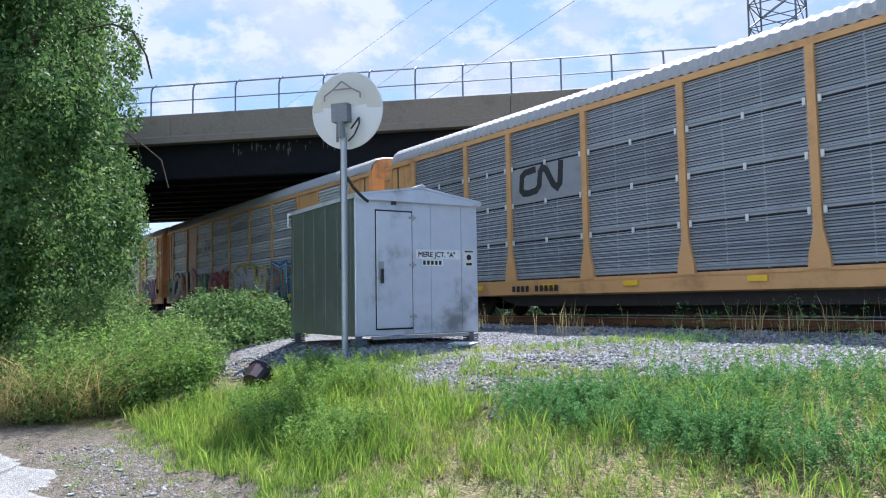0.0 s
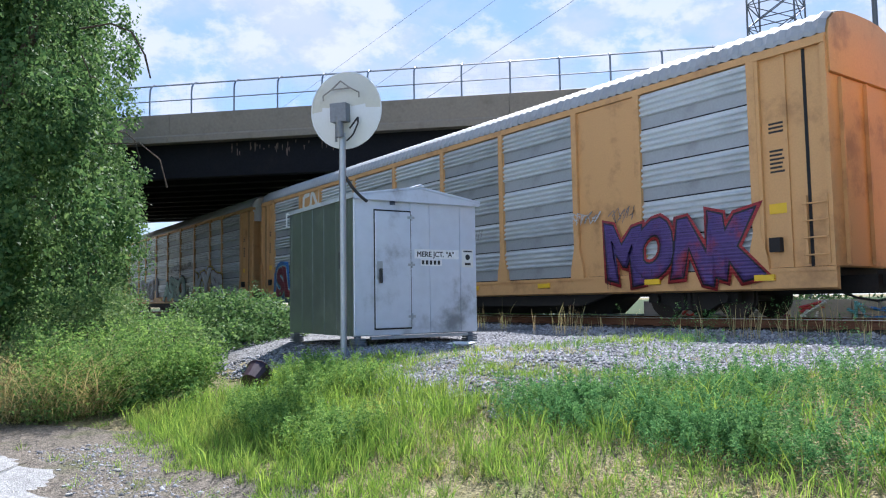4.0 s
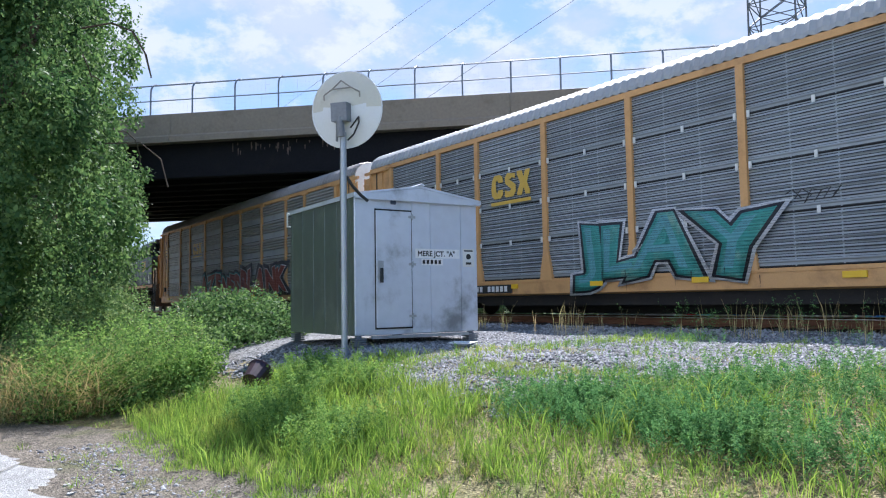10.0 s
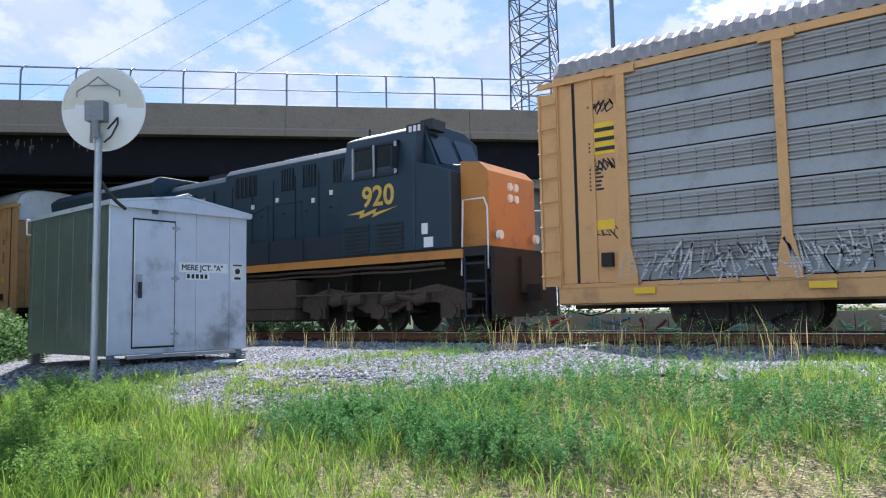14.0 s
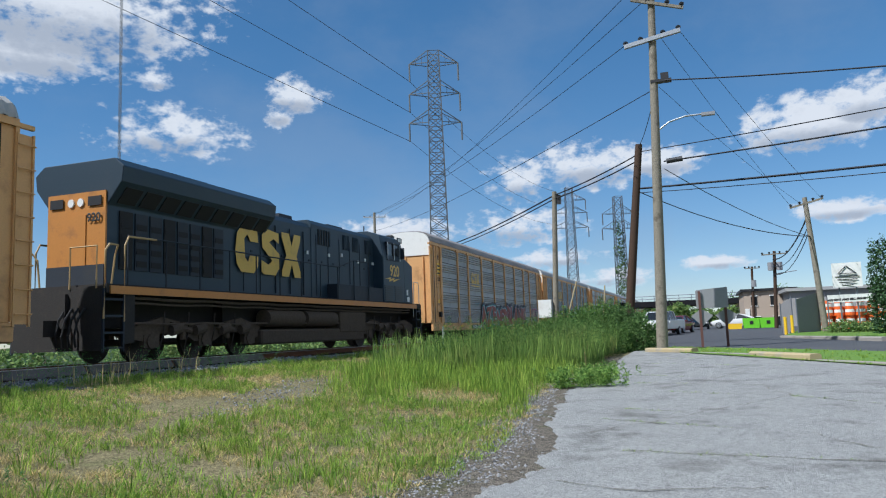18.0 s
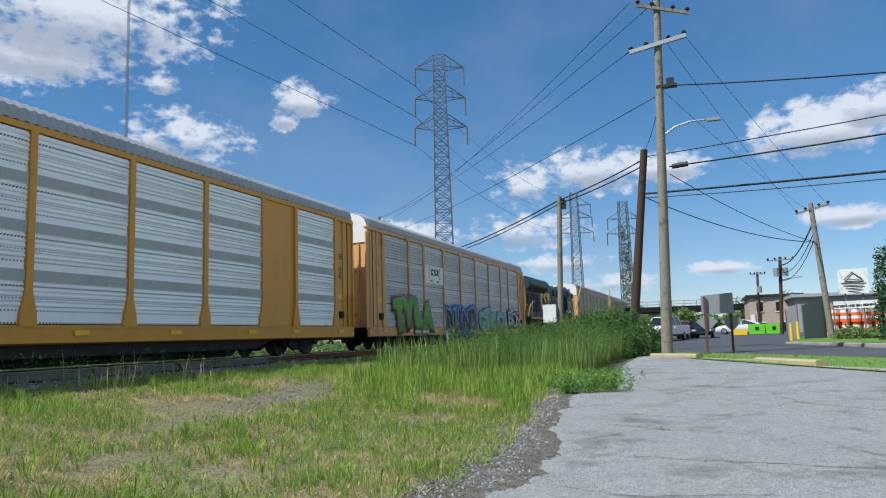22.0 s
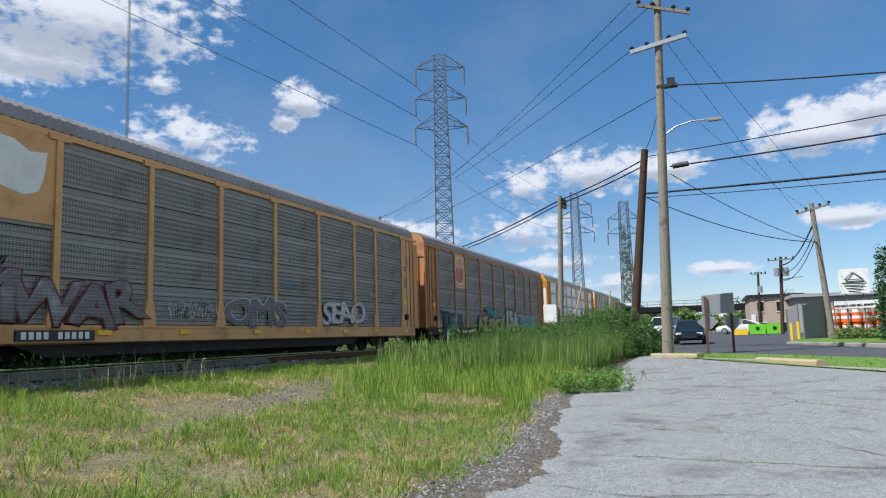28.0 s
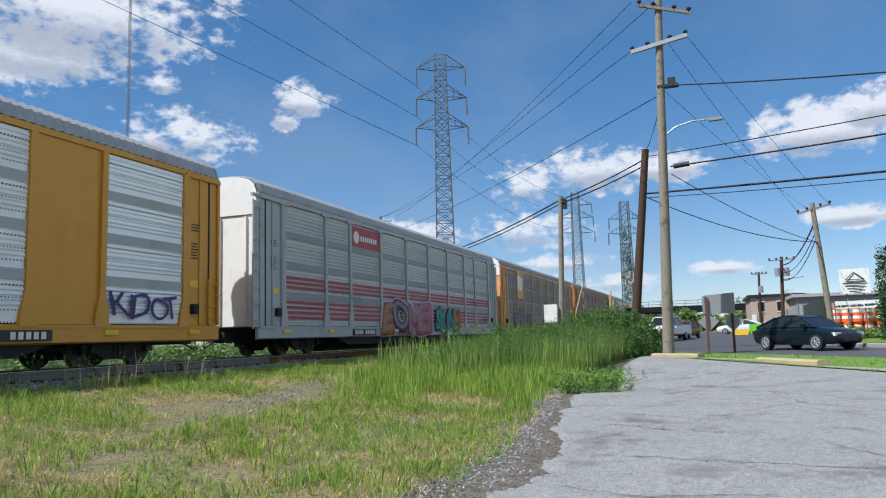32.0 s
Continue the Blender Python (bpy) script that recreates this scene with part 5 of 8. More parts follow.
def locomotive():
    car = thing("locomotive", "dark blue diesel locomotive with a yellow nose, in the train", "locomotive")

    def lift(z):
        return z if z < 0.5 else 0.5 + (z - 0.5) * 1.37 if z < 1.5 else 1.87 + (z - 1.5) * 1.1

    def P(name, bm, m, label="", bevel=0.0, parent=car, smooth=False):
        if name != "air_reservoir":
            for v in bm.verts:
                v.co.z = lift(v.co.z)
                if v.co.x > 5.6:
                    v.co.x -= 0.35
                if v.co.x > 8.0:
                    v.co.x = 8.0 + (v.co.x - 8.0) * 0.88
        return part(name, bm, m, parent, label, None, bevel, smooth)
    bm = bmesh.new()
    box(bm, -10.7, 10.6, -1.5, 1.5, 1.42, 1.6)
    box(bm, -10.9, 10.9, -0.4, 0.4, 0.8, 1.42)
    P("frame", bm, under_black)
    for s in (-1, 1):
        bm = bmesh.new()
        box(bm, -10.6, 9.9, s * 1.52 - 0.02, s * 1.52 + 0.02, 1.40, 1.56)
        P("sill_stripe", bm, loco_orange, "orange sill stripe")
    # long hood, front to back: engine hood, taller radiator block with wings
    bm = bmesh.new()
    prism(bm, [(-0.95, 1.6), (0.95, 1.6), (0.95, 4.1), (0.8, 4.28), (-0.8, 4.28), (-0.95, 4.1)], -3.2, 6.0)
    P("engine_hood", bm, loco_blue, "", 0.02)
    bm = bmesh.new()
    prism(bm, [(-0.98, 1.6), (0.98, 1.6), (0.98, 4.25), (0.8, 4.42), (-0.8, 4.42), (-0.98, 4.25)], 0.0, 6.0)
    P("machinery_hood", bm, loco_blue, "", 0.02)
    bm = bmesh.new()
    prism(bm, [(-0.98, 1.6), (0.98, 1.6), (0.98, 3.5), (1.45, 4.02), (1.5, 4.38), (1.2, 4.6), (-1.2, 4.6), (-1.5, 4.38), (-1.45, 4.02), (-0.98, 3.5)], -10.2, -3.2)
    P("radiator_hood", bm, loco_blue, "sooty radiator hood with flared wings", 0.02)
    for k in range(8):
        bm = bmesh.new()
        box(bm, -9.8 + k * 0.55, -9.35 + k * 0.55, -1.02, -0.97, 2.0, 3.4)
        P("hood_door", bm, loco_black if k % 3 else slot_dark)
    for x0, w in ((0.5, 1.0), (2.6, 0.55), (3.5, 0.55), (4.7, 0.6)):
        bm = bmesh.new()
        box(bm, x0, x0 + w, -1.0, -0.97, 3.55, 4.12)
        grid = P("intake", bm, slot_dark)
        for k in range(5):
            bm = bmesh.new()
            box(bm, x0 + (k + 0.5) * w / 5 - 0.02, x0 + (k + 0.5) * w / 5 + 0.02, -1.03, -1.0, 3.55, 4.12)
            P("slat", bm, loco_blue, "", 0, grid)
    bm = bmesh.new()
    for k in range(11):
        x = -4.4 + k * 0.95
        box(bm, x, x + 0.02, -1.0, -0.96, 1.7, 3.9)
        box(bm, x + 0.4, x + 0.5, -1.0, -0.96, 2.9, 2.96)
    P("door_seam", bm, loco_black)
    bm = bmesh.new()
    for x in (-3.2, -0.4, 1.3, 2.4, 3.9, 4.6, 5.6):
        box(bm, x, x + 0.12, -1.02, -0.985, 3.3 - 0.1 * (x % 2), 3.42 - 0.1 * (x % 2))
    P("label_plate", bm, white_paint)
    bm = bmesh.new()
    box(bm, -10.24, -10.19, -0.97, 0.97, 1.62, 3.84)
    P("rear_face", bm, loco_orange, "orange-yellow rear face")
    for y in (-0.16, 0.16):
        bm = bmesh.new()
        tube(bm, (-10.2, y, 3.6), (-10.28, y, 3.6), 0.1, seg=12)
        P("rear_light", bm, white_paint)
    # rear end: door, number board, dark lower band
    bm = bmesh.new()
    box(bm, -10.265, -10.24, -0.34, 0.34, 1.7, 3.3)
    P("rear_door", bm, loco_orange)
    bm = bmesh.new()
    box(bm, -10.28, -10.262, 0.42, 0.86, 3.5, 3.72)
    box(bm, -10.28, -10.262, -0.86, -0.42, 3.5, 3.72)
    P("rear_number_board", bm, black_paint)
    bm = bmesh.new()
    box(bm, -10.268, -10.25, -0.96, 0.96, 1.64, 2.1)
    P("rear_band", bm, loco_black)
    bm = bmesh.new()
    for k in range(8):
        for q in range(4):
            box(bm, -9.76 + k * 0.55, -9.39 + k * 0.55, -1.035, -1.02, 2.1 + q * 0.3, 2.24 + q * 0.3)
    P("door_louvre", bm, slot_dark)
    for k in range(9):
        bm = bmesh.new()
        prism(bm, [(-1.066, 3.56), (-1.372, 3.9), (-1.34, 3.93), (-1.034, 3.59)], -9.95 + k * 0.75, -9.35 + k * 0.75)
        P("radiator_intake", bm, slot_dark)
    bm = bmesh.new()
    for k in range(5):
        tube(bm, (-9.4 + k * 1.35, -0.62, 4.66), (-9.4 + k * 1.35, 0.62, 4.66), 0.06, seg=6)
    P("roof_bar", bm, loco_black)
    # pipes and cables between the tanks and the sill
    for zz, yy, r_ in ((1.33, -1.4, 0.03), (1.24, -1.36, 0.022), (0.86, -1.38, 0.026)):
        bm = bmesh.new()
        rod(bm, [(-10.0 + 0.8 * k, yy, zz + 0.012 * math.sin(k * 1.9)) for k in range(25)], r_)
        P("pipe_run", bm, grime)
    # sand pipes, brake cylinders and steps on the trucks' outside
    for x in (6.6, -6.7):
        for dx in (-1.55, -0.55, 0.6, 1.6):
            bm = bmesh.new()
            tube(bm, (x + dx, -1.36, 0.72), (x + dx + 0.42, -1.36, 0.78), 0.11, seg=10)
            P("brake_cylinder", bm, grime)
            bm = bmesh.new()
            rod(bm, [(x + dx - 0.2, -1.3, 1.1), (x + dx - 0.25, -1.32, 0.7), (x + dx - 0.32, -1.2, 0.2)], 0.022)
            P("sand_pipe", bm, wheel_steel)
    # roof fittings
    bm = bmesh.new()
    for x, w, h in ((-3.6, 1.2, 0.14), (-1.5, 0.9, 0.2), (2.2, 1.3, 0.12), (-8, 2.4, 0.1)):
        zt = 4.28 if x > -3.7 else 4.72
        zt = 4.42 if x > 0.0 else zt
        box(bm, x, x + w, -0.5, 0.5, zt - 0.02, zt + h)
        P("roof_hatch", bm, loco_black)
        bm = bmesh.new()
    tube(bm, (6.0, -0.5, 4.4), (6.0, -0.5, 4.85), 0.03)
    P("aerial", bm, loco_black)
    # cab
    cab = [(-1.5, 1.6), (1.5, 1.6), (1.5, 3.55), (1.32, 4.4), (0.7, 4.62), (-0.7, 4.62), (-1.32, 4.4), (-1.5, 3.55)]
    bm = bmesh.new()
    prism(bm, cab, 5.9, 8.3)
    cab_ob = P("cab", bm, loco_blue, "", 0.03)
    bm = bmesh.new()
    slab(bm, [(8.3, 1.6), (10.35, 1.6), (10.35, 3.2), (10.1, 3.42), (8.75, 3.55), (8.3, 4.4)], -1.05, 1.05)
    slab(bm, [(8.3, 1.6), (9.5, 1.6), (9.5, 3.3), (8.75, 3.5), (8.3, 3.6)], -1.49, 1.49)
    P("nose", bm, loco_blue, "", 0.03)
    bm = bmesh.new()
    slab(bm, [(9.52, 1.62), (10.4, 1.62), (10.4, 3.24), (10.12, 3.46), (9.52, 3.52)], -1.07, 1.07)
    P("nose_face", bm, loco_orange, "orange-yellow nose face")
    for x0, x1 in ((6.35, 7.0), (7.1, 7.75)):
        bm = bmesh.new()
        slab(bm, [(x0, 3.45), (x1, 3.45), (x1, 4.1), (x0, 4.1)], -1.49, -1.40)
        P("side_window", bm, glass_dark, "", 0, cab_ob)
        bm = bmesh.new()
        for a, b, c, d in ((x0 - 0.05, x1 + 0.05, 3.38, 3.45), (x0 - 0.05, x1 + 0.05, 4.1, 4.16), (x0 - 0.05, x0, 3.38, 4.16), (x1, x1 + 0.05, 3.38, 4.16)):
            box(bm, a, b, -1.53, -1.4, c, d)
        P("window_frame", bm, loco_black, "", 0, cab_ob)
    bm = bmesh.new()
    for y in (-0.95, 0.1):
        v = [bm.verts.new(p) for p in ((8.78, y, 3.6), (8.78, y + 0.85, 3.6), (8.36, y + 0.85, 4.33), (8.36, y, 4.33))]
        bm.faces.new(v)
    P("windscreen", bm, glass_dark, "", 0, cab_ob)
    bm = bmesh.new()
    box(bm, 8.1, 8.5, -0.95, -0.4, 4.42, 4.66)
    P("number_box", bm, black_paint, "", 0, cab_ob)
    # lettering on the side
    me = letters("920", 0.72, 0.018)
    me.materials.append(loco_yellow)
    put("cab_lettering", me, car, pose(6.25, -1.505, 3.22), "yellow numerals")
    bm = bmesh.new()
    slab(bm, [(6.1, 2.58), (6.7, 2.66), (6.65, 2.56), (7.1, 2.66), (7.05, 2.56), (7.8, 2.66), (6.95, 2.46), (7.0, 2.56), (6.5, 2.46), (6.55, 2.56)], -1.508, -1.502)
    P("flash", bm, loco_yellow, "yellow lightning flash")
    cut_blocks(car, -4.95, 2.7, 4.1, 1.6, -1.045, loco_yellow, False)
    # front: headlights, ditch lights, number boxes on the cab's brow, wipers, mirror
    for y in (-0.14, 0.14):
        for z in (2.72, 2.98):
            bm = bmesh.new()
            tube(bm, (10.4, y, z), (10.46, y, z), 0.1, 0.09, 12)
            P("headlight", bm, white_paint)
    for y in (-0.85, 0.85):
        bm = bmesh.new()
        tube(bm, (10.52, y, 1.86), (10.62, y, 1.86), 0.11, 0.1, 12)
        P("ditch_light", bm, white_paint)
    bm = bmesh.new()
    box(bm, 7.95, 8.5, -1.34, -1.3, 4.28, 4.5)
    P("brow_number_board", bm, black_paint, "", 0, cab_ob)
    bm = bmesh.new()
    for k in range(3):
        box(bm, 8.04 + k * 0.14, 8.13 + k * 0.14, -1.346, -1.34, 4.32, 4.46)
    P("board_numeral", bm, white_paint, "", 0, cab_ob)
    bm = bmesh.new()
    box(bm, 7.78, 7.82, -1.75, -1.5, 3.5, 4.0)
    P("mirror", bm, loco_black, "", 0, cab_ob)
    bm = bmesh.new()
    for x0, x1 in ((6.3, 6.36), (7.02, 7.08), (7.72, 7.8)):
        box(bm, x0, x1, -1.55, -1.5, 3.4, 4.14)
    P("window_post", bm, pipe_zinc, "", 0, cab_ob)
    # louvred boxes below the cab
    bm = bmesh.new()
    box(bm, 1.2, 8.2, -1.44, -0.9, 1.6, 2.15)
    P("walkway_box", bm, loco_black)
    bm = bmesh.new()
    for x0 in (6.0, 7.1):
        for k in range(7):
            box(bm, x0, x0 + 0.85, -1.53, -1.43, 1.68 + k * 0.095, 1.72 + k * 0.095)
    P("grille", bm, black_paint)
    bm = bmesh.new()
    for x, z, w, h in ((8.55, 1.95, 0.2, 0.24), (8.62, 1.66, 0.3, 0.22)):
        box(bm, x, x + w, -1.52, -1.48, z, z + h)
    P("white_plate", bm, white_paint)
    # handrail along the walkway
    bm = bmesh.new()
    tops = []
    for k in range(11):
        x = -10.0 + k * 1.4
        z = 2.75 if x < 2.0 else 3.1
        rail_bm = bmesh.new()
        tube(rail_bm, (x, -1.48, 1.5), (x, -1.48, z), 0.022, seg=6)
        P("stanchion", rail_bm, loco_black)
        tops.append((x, -1.48, z))
    rod(bm, tops, 0.022)
    P("handrail", bm, loco_black)
    for s in (-1, 1):
        bm = bmesh.new()
        pts = [(9.75, s * 1.4, 1.1), (9.85, s * 1.42, 2.6), (10.5, s * 1.42, 2.6), (10.6, s * 1.42, 2.4), (10.6, s * 1.42, 1.2)]
        rod(bm, pts, 0.022)
        P("grab_rail", bm, white_paint)
        for e, x0 in (("front", 9.95), ("rear", -10.75)):
            bm = bmesh.new()
            for k in range(4):
                box(bm, x0, x0 + 0.6, s * 1.5 - 0.25 * (s > 0), s * 1.5 + 0.25 * (s < 0), 0.38 + k * 0.3, 0.42 + k * 0.3)
            box(bm, x0 - 0.04, x0, s * 1.48 - 0.03, s * 1.48 + 0.03, 0.3, 1.5)
            box(bm, x0 + 0.6, x0 + 0.64, s * 1.48 - 0.03, s * 1.48 + 0.03, 0.3, 1.5)
            P("step", bm, loco_black)
    for s in (-1, 1):
        bm = bmesh.new()
        box(bm, s * 10.75 - 0.06, s * 10.75 + 0.06, -1.45, 1.45, 0.35, 1.55)
        box(bm, s * 11.0 - 0.3, s * 11.0 + 0.3, -0.16, 0.16, 0.66, 0.95)
        P("pilot", bm, under_black)
    # sandy grab rails at the rear steps and across the rear platform, step sides
    for s in (-1, 1):
        for pts in ([(-10.78, s * 1.5, 0.95), (-10.75, s * 1.5, 2.35), (-10.62, s * 1.5, 2.5), (-10.3, s * 1.45, 2.5), (-10.24, s * 1.3, 2.3), (-10.24, s * 1.2, 1.62)],
                    [(-10.12, s * 1.5, 0.9), (-10.12, s * 1.5, 2.5), (-10.0, s * 1.5, 2.72), (-9.0, s * 1.49, 2.74)]):
            bm = bmesh.new()
            rod(bm, pts, 0.026)
            P("grab_rail", bm, rail_tan, "sandy yellow grab rail")
        bm = bmesh.new()
        box(bm, -10.12, -9.75, s * 1.44 - 0.05, s * 1.44 + 0.05, 0.5, 1.42)
        P("step_side", bm, under_black)
    bm = bmesh.new()
    rod(bm, [(-10.82, -1.3, 1.5), (-10.82, -1.3, 2.45), (-10.82, -0.45, 2.45), (-10.82, -0.45, 1.5)], 0.024)
    P("end_rail", bm, rail_tan, "sandy yellow end rail")
    # hoses hanging beside the coupler
    for k in range(4):
        bm = bmesh.new()
        y0 = -0.95 + 0.2 * k
        rod(bm, [(-10.82, y0, 1.15), (-11.02, y0, 0.95), (-11.08, y0 + 0.05, 0.65), (-10.98, y0 + 0.1, 0.45)], 0.03)
        P("brake_hose", bm, slot_dark)
    me = letters("920", 0.3, 0.012)
    me.materials.append(ink)
    put("rear_numeral", me, car, pose(-10.285, -0.4, 3.66, 0, 0, -90), "dark numerals on the rear face")
    # underside: tanks
    bm = bmesh.new()
    box(bm, -5.2, 5.2, -0.75, 0.75, 0.4, 1.41)
    P("centre_sill", bm, under_black)
    bm = bmesh.new()
    box(bm, -4.0, 3.6, -1.42, 1.42, 0.3, 0.72)
    P("fuel_tank", bm, grime, "", 0.06)
    for x0 in (-3.6, -1.1):
        bm = bmesh.new()
        tube(bm, (x0, -1.2, 1.18), (x0 + 2.25, -1.2, 1.18), 0.3, seg=14)
        P("air_reservoir", bm, grime, "", 0, car, True)
    bm = bmesh.new()
    box(bm, 1.4, 3.7, -1.45, 1.45, 0.6, 1.2)
    P("equipment_box", bm, grime, "", 0.04)
    # six-wheel trucks
    for x in (6.6, -6.7):
        bm = bmesh.new()
        for s in (-1, 1):
            slab(bm, [(-2.8, 0.58), (-2.4, 0.52), (-1.8, 0.74), (-0.9, 0.72), (-0.45, 0.5), (0.45, 0.5), (0.9, 0.72), (1.8, 0.74), (2.4, 0.52), (2.8, 0.58), (2.8, 0.92), (1.8, 1.18), (0.6, 0.98), (-0.6, 0.98), (-1.8, 1.18), (-2.8, 0.92)], s * 1.16 - 0.09, s * 1.16 + 0.09)
            for dx in (-2.2, 0, 2.2):
                tube(bm, (dx, s * 1.05, 0.53), (dx, s * 1.32, 0.53), 0.2, seg=12)
                box(bm, dx - 0.28, dx + 0.28, s * 1.2 - 0.08, s * 1.2 + 0.08, 0.36, 0.7)
            for dx in (-1.0, 1.0):
                tube(bm, (dx, s * 1.28, 0.55), (dx, s * 1.28, 1.05), 0.09, seg=8)
                tube(bm, (dx - 0.5, s * 1.3, 0.95), (dx + 0.3, s * 1.3, 0.8), 0.1, seg=8)
        t = part("truck", bm, grime, car, "", pose(x, 0, 0))
        for dx in (-2.2, 0, 2.2):
            def big():
                b2 = bmesh.new()
                for s in (-1, 1):
                    tube(b2, (0, s * 0.72, 0), (0, s * 0.8, 0), 0.52, 0.51, 24)
                    tube(b2, (0, s * 0.68, 0), (0, s * 0.72, 0), 0.545, 0.545, 24)
                tube(b2, (0, -0.8, 0), (0, 0.8, 0), 0.1, seg=10)
                return mesh_of(b2, "wheelset", wheel_steel)
            put("wheelset", cached("big_wheel", big), t, pose(dx, 0, 0.52))
    return car


CARS = cargo()
LOCO = locomotive()
CARS[CARS.index(None)] = LOCO
PITCH, LOCO_PITCH = 28.3, 21.95
STRETCH = 1.015   # the cars and their spacing along the track
SLACK = [1.55, 1.55, 1.07, 0.85, 0.5, 0.27, 0.0, -0.45, -2.0, -2.47, -3.53, -4.25, -4.96, -5.96]


def train_places():
    """Offset of each vehicle's middle from the first seen gap (behind the second car)."""
    out = []
    at = 2 * PITCH
    for c, slack in zip(CARS, SLACK):
        L = LOCO_PITCH if c is LOCO else PITCH
        out.append(at - L / 2 + (0.17 if c is LOCO else 0.0) + slack)
        at -= L
        c.scale = (STRETCH, 1, 1)
    return out


# seconds, metres run: slowly losing speed
RUN = [(0.0, -1.3), (2.0, 21.42), (4.0, 44.12), (6.0, 66.73), (8.0, 89.32), (10.0, 111.74), (12.0, 134.12), (13.0, 145.27), (14.0, 156.68), (15.0, 167.5), (16.0, 178.3), (17.0, 189.05), (18.0, 200.05),
       (20.0, 222.35), (22.0, 244.1), (24.0, 265.77), (26.0, 287.38), (28.0, 308.93), (30.0, 330.45), (32.0, 352.05)]
GAP0 = -22.75


# ---------------------------------------------------------------- overpass
def build_overpass():
    """Straight road bridge over the track; x runs along it, y away from the lot."""
    m = pose(0, 0, 0, 0, 0, 44.5)
    b = thing("overpass", "concrete and steel road overpass with a curved-top mesh fence", "bridge", m, kind="structure")
    a0, a1, d0, d1, top = -150.0, 130.0, 32.0, 50.0, 10.7
    seg = 8.2
    n = int((a1 - a0) / seg)
    rng = random.Random(8)
    bm = bmesh.new()
    prism(bm, [(0.0, -1.0), (0.35, -1.0), (0.35, 0.0), (0.0, 0.0)], 0.012, seg - 0.012)
    prism(bm, [(-0.12, -1.38), (0.4, -1.38), (0.4, -1.0), (0.0, -1.0), (-0.06, -1.1), (-0.12, -1.1)], 0.012, seg - 0.012)
    me = mesh_of(bm, "parapet", parapet_concrete)
    for i in range(n):
        put("parapet", me, b, pose(a0 + i * seg, d0, top))
        put("parapet", me, b, pose(a0 + (i + 1) * seg, d1, top, 0, 0, 180))
    # deck in the girders' near-black: shade of the underside put into its colour
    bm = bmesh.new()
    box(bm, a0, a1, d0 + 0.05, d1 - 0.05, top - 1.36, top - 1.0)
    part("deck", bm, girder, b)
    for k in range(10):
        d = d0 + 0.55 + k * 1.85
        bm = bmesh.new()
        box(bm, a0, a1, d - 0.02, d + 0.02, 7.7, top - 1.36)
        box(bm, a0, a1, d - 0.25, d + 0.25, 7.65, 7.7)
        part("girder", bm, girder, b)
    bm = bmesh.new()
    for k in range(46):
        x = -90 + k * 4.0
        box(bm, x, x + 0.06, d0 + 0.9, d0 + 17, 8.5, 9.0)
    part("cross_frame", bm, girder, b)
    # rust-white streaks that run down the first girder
    bm = bmesh.new()
    for k in range(34):
        x = -16.5 + rng.random() ** 0.8 * 6
        h = rng.uniform(0.1, 0.45)
        zt = 9.3 - rng.random() * 0.45
        v = [bm.verts.new((x + q, d0 + 0.52, z)) for q, z in ((0, zt), (0.06, zt), (0.04, zt - h), (0.02, zt - h))]
        bm.faces.new(v)
    part("lime_streak", bm, mat("lime_streaks", (0.16, 0.12, 0.10), 0.9), b)
    for x in (-62, 9, 46):
        bm = bmesh.new()
        for d in (d0 + 2, d0 + 8, d0 + 14):
            tube(bm, (x, d, -1), (x, d, 7.2), 0.55, seg=14)
        box(bm, x - 0.7, x + 0.7, d0 + 0.6, d1 - 0.8, 7.2, 7.95)
        part("pier", bm, concrete, b)
    # fence: bent posts, three rails, woven wire
    fence = thing("bridge_fence", "galvanised pipe fence with wire mesh, bent inwards at the top", "fence", m, kind="structure")
    bm = bmesh.new()
    pts = [(0, 0.18, -0.6), (0, 0.18, 1.15), (0, 0.22, 1.36), (0, 0.34, 1.54), (0, 0.55, 1.68), (0, 0.9, 1.76)]
    for p, q in zip(pts, pts[1:]):
        tube(bm, p, q, 0.042, seg=6)
    post = mesh_of(bm, "fence_post", fence_steel)
    for i in range(48):
        put("fence_post", post, fence, pose(-64 + i * 2.2 + 0.05, d0, top))
    for y, z in ((0.18, 0.05), (0.18, 0.75), (0.36, 1.56), (0.9, 1.76)):
        bm = bmesh.new()
        tube(bm, (-64, d0 + y, top + z), (40, d0 + y, top + z), 0.026, seg=6)
        part("fence_rail", bm, fence_steel, fence)
    bm = bmesh.new()
    step = 0.2
    for i in range(int(104 / step)):
        x = -64 + i * step
        box(bm, x, x + 0.0015, d0 + 0.175, d0 + 0.1765, top, top + 1.4)
    for k in range(7):
        box(bm, -64, 40, d0 + 0.175, d0 + 0.1765, top + 0.2 * k, top + 0.2 * k + 0.0015)
    part("wire_mesh", bm, fence_steel, fence)


build_overpass()


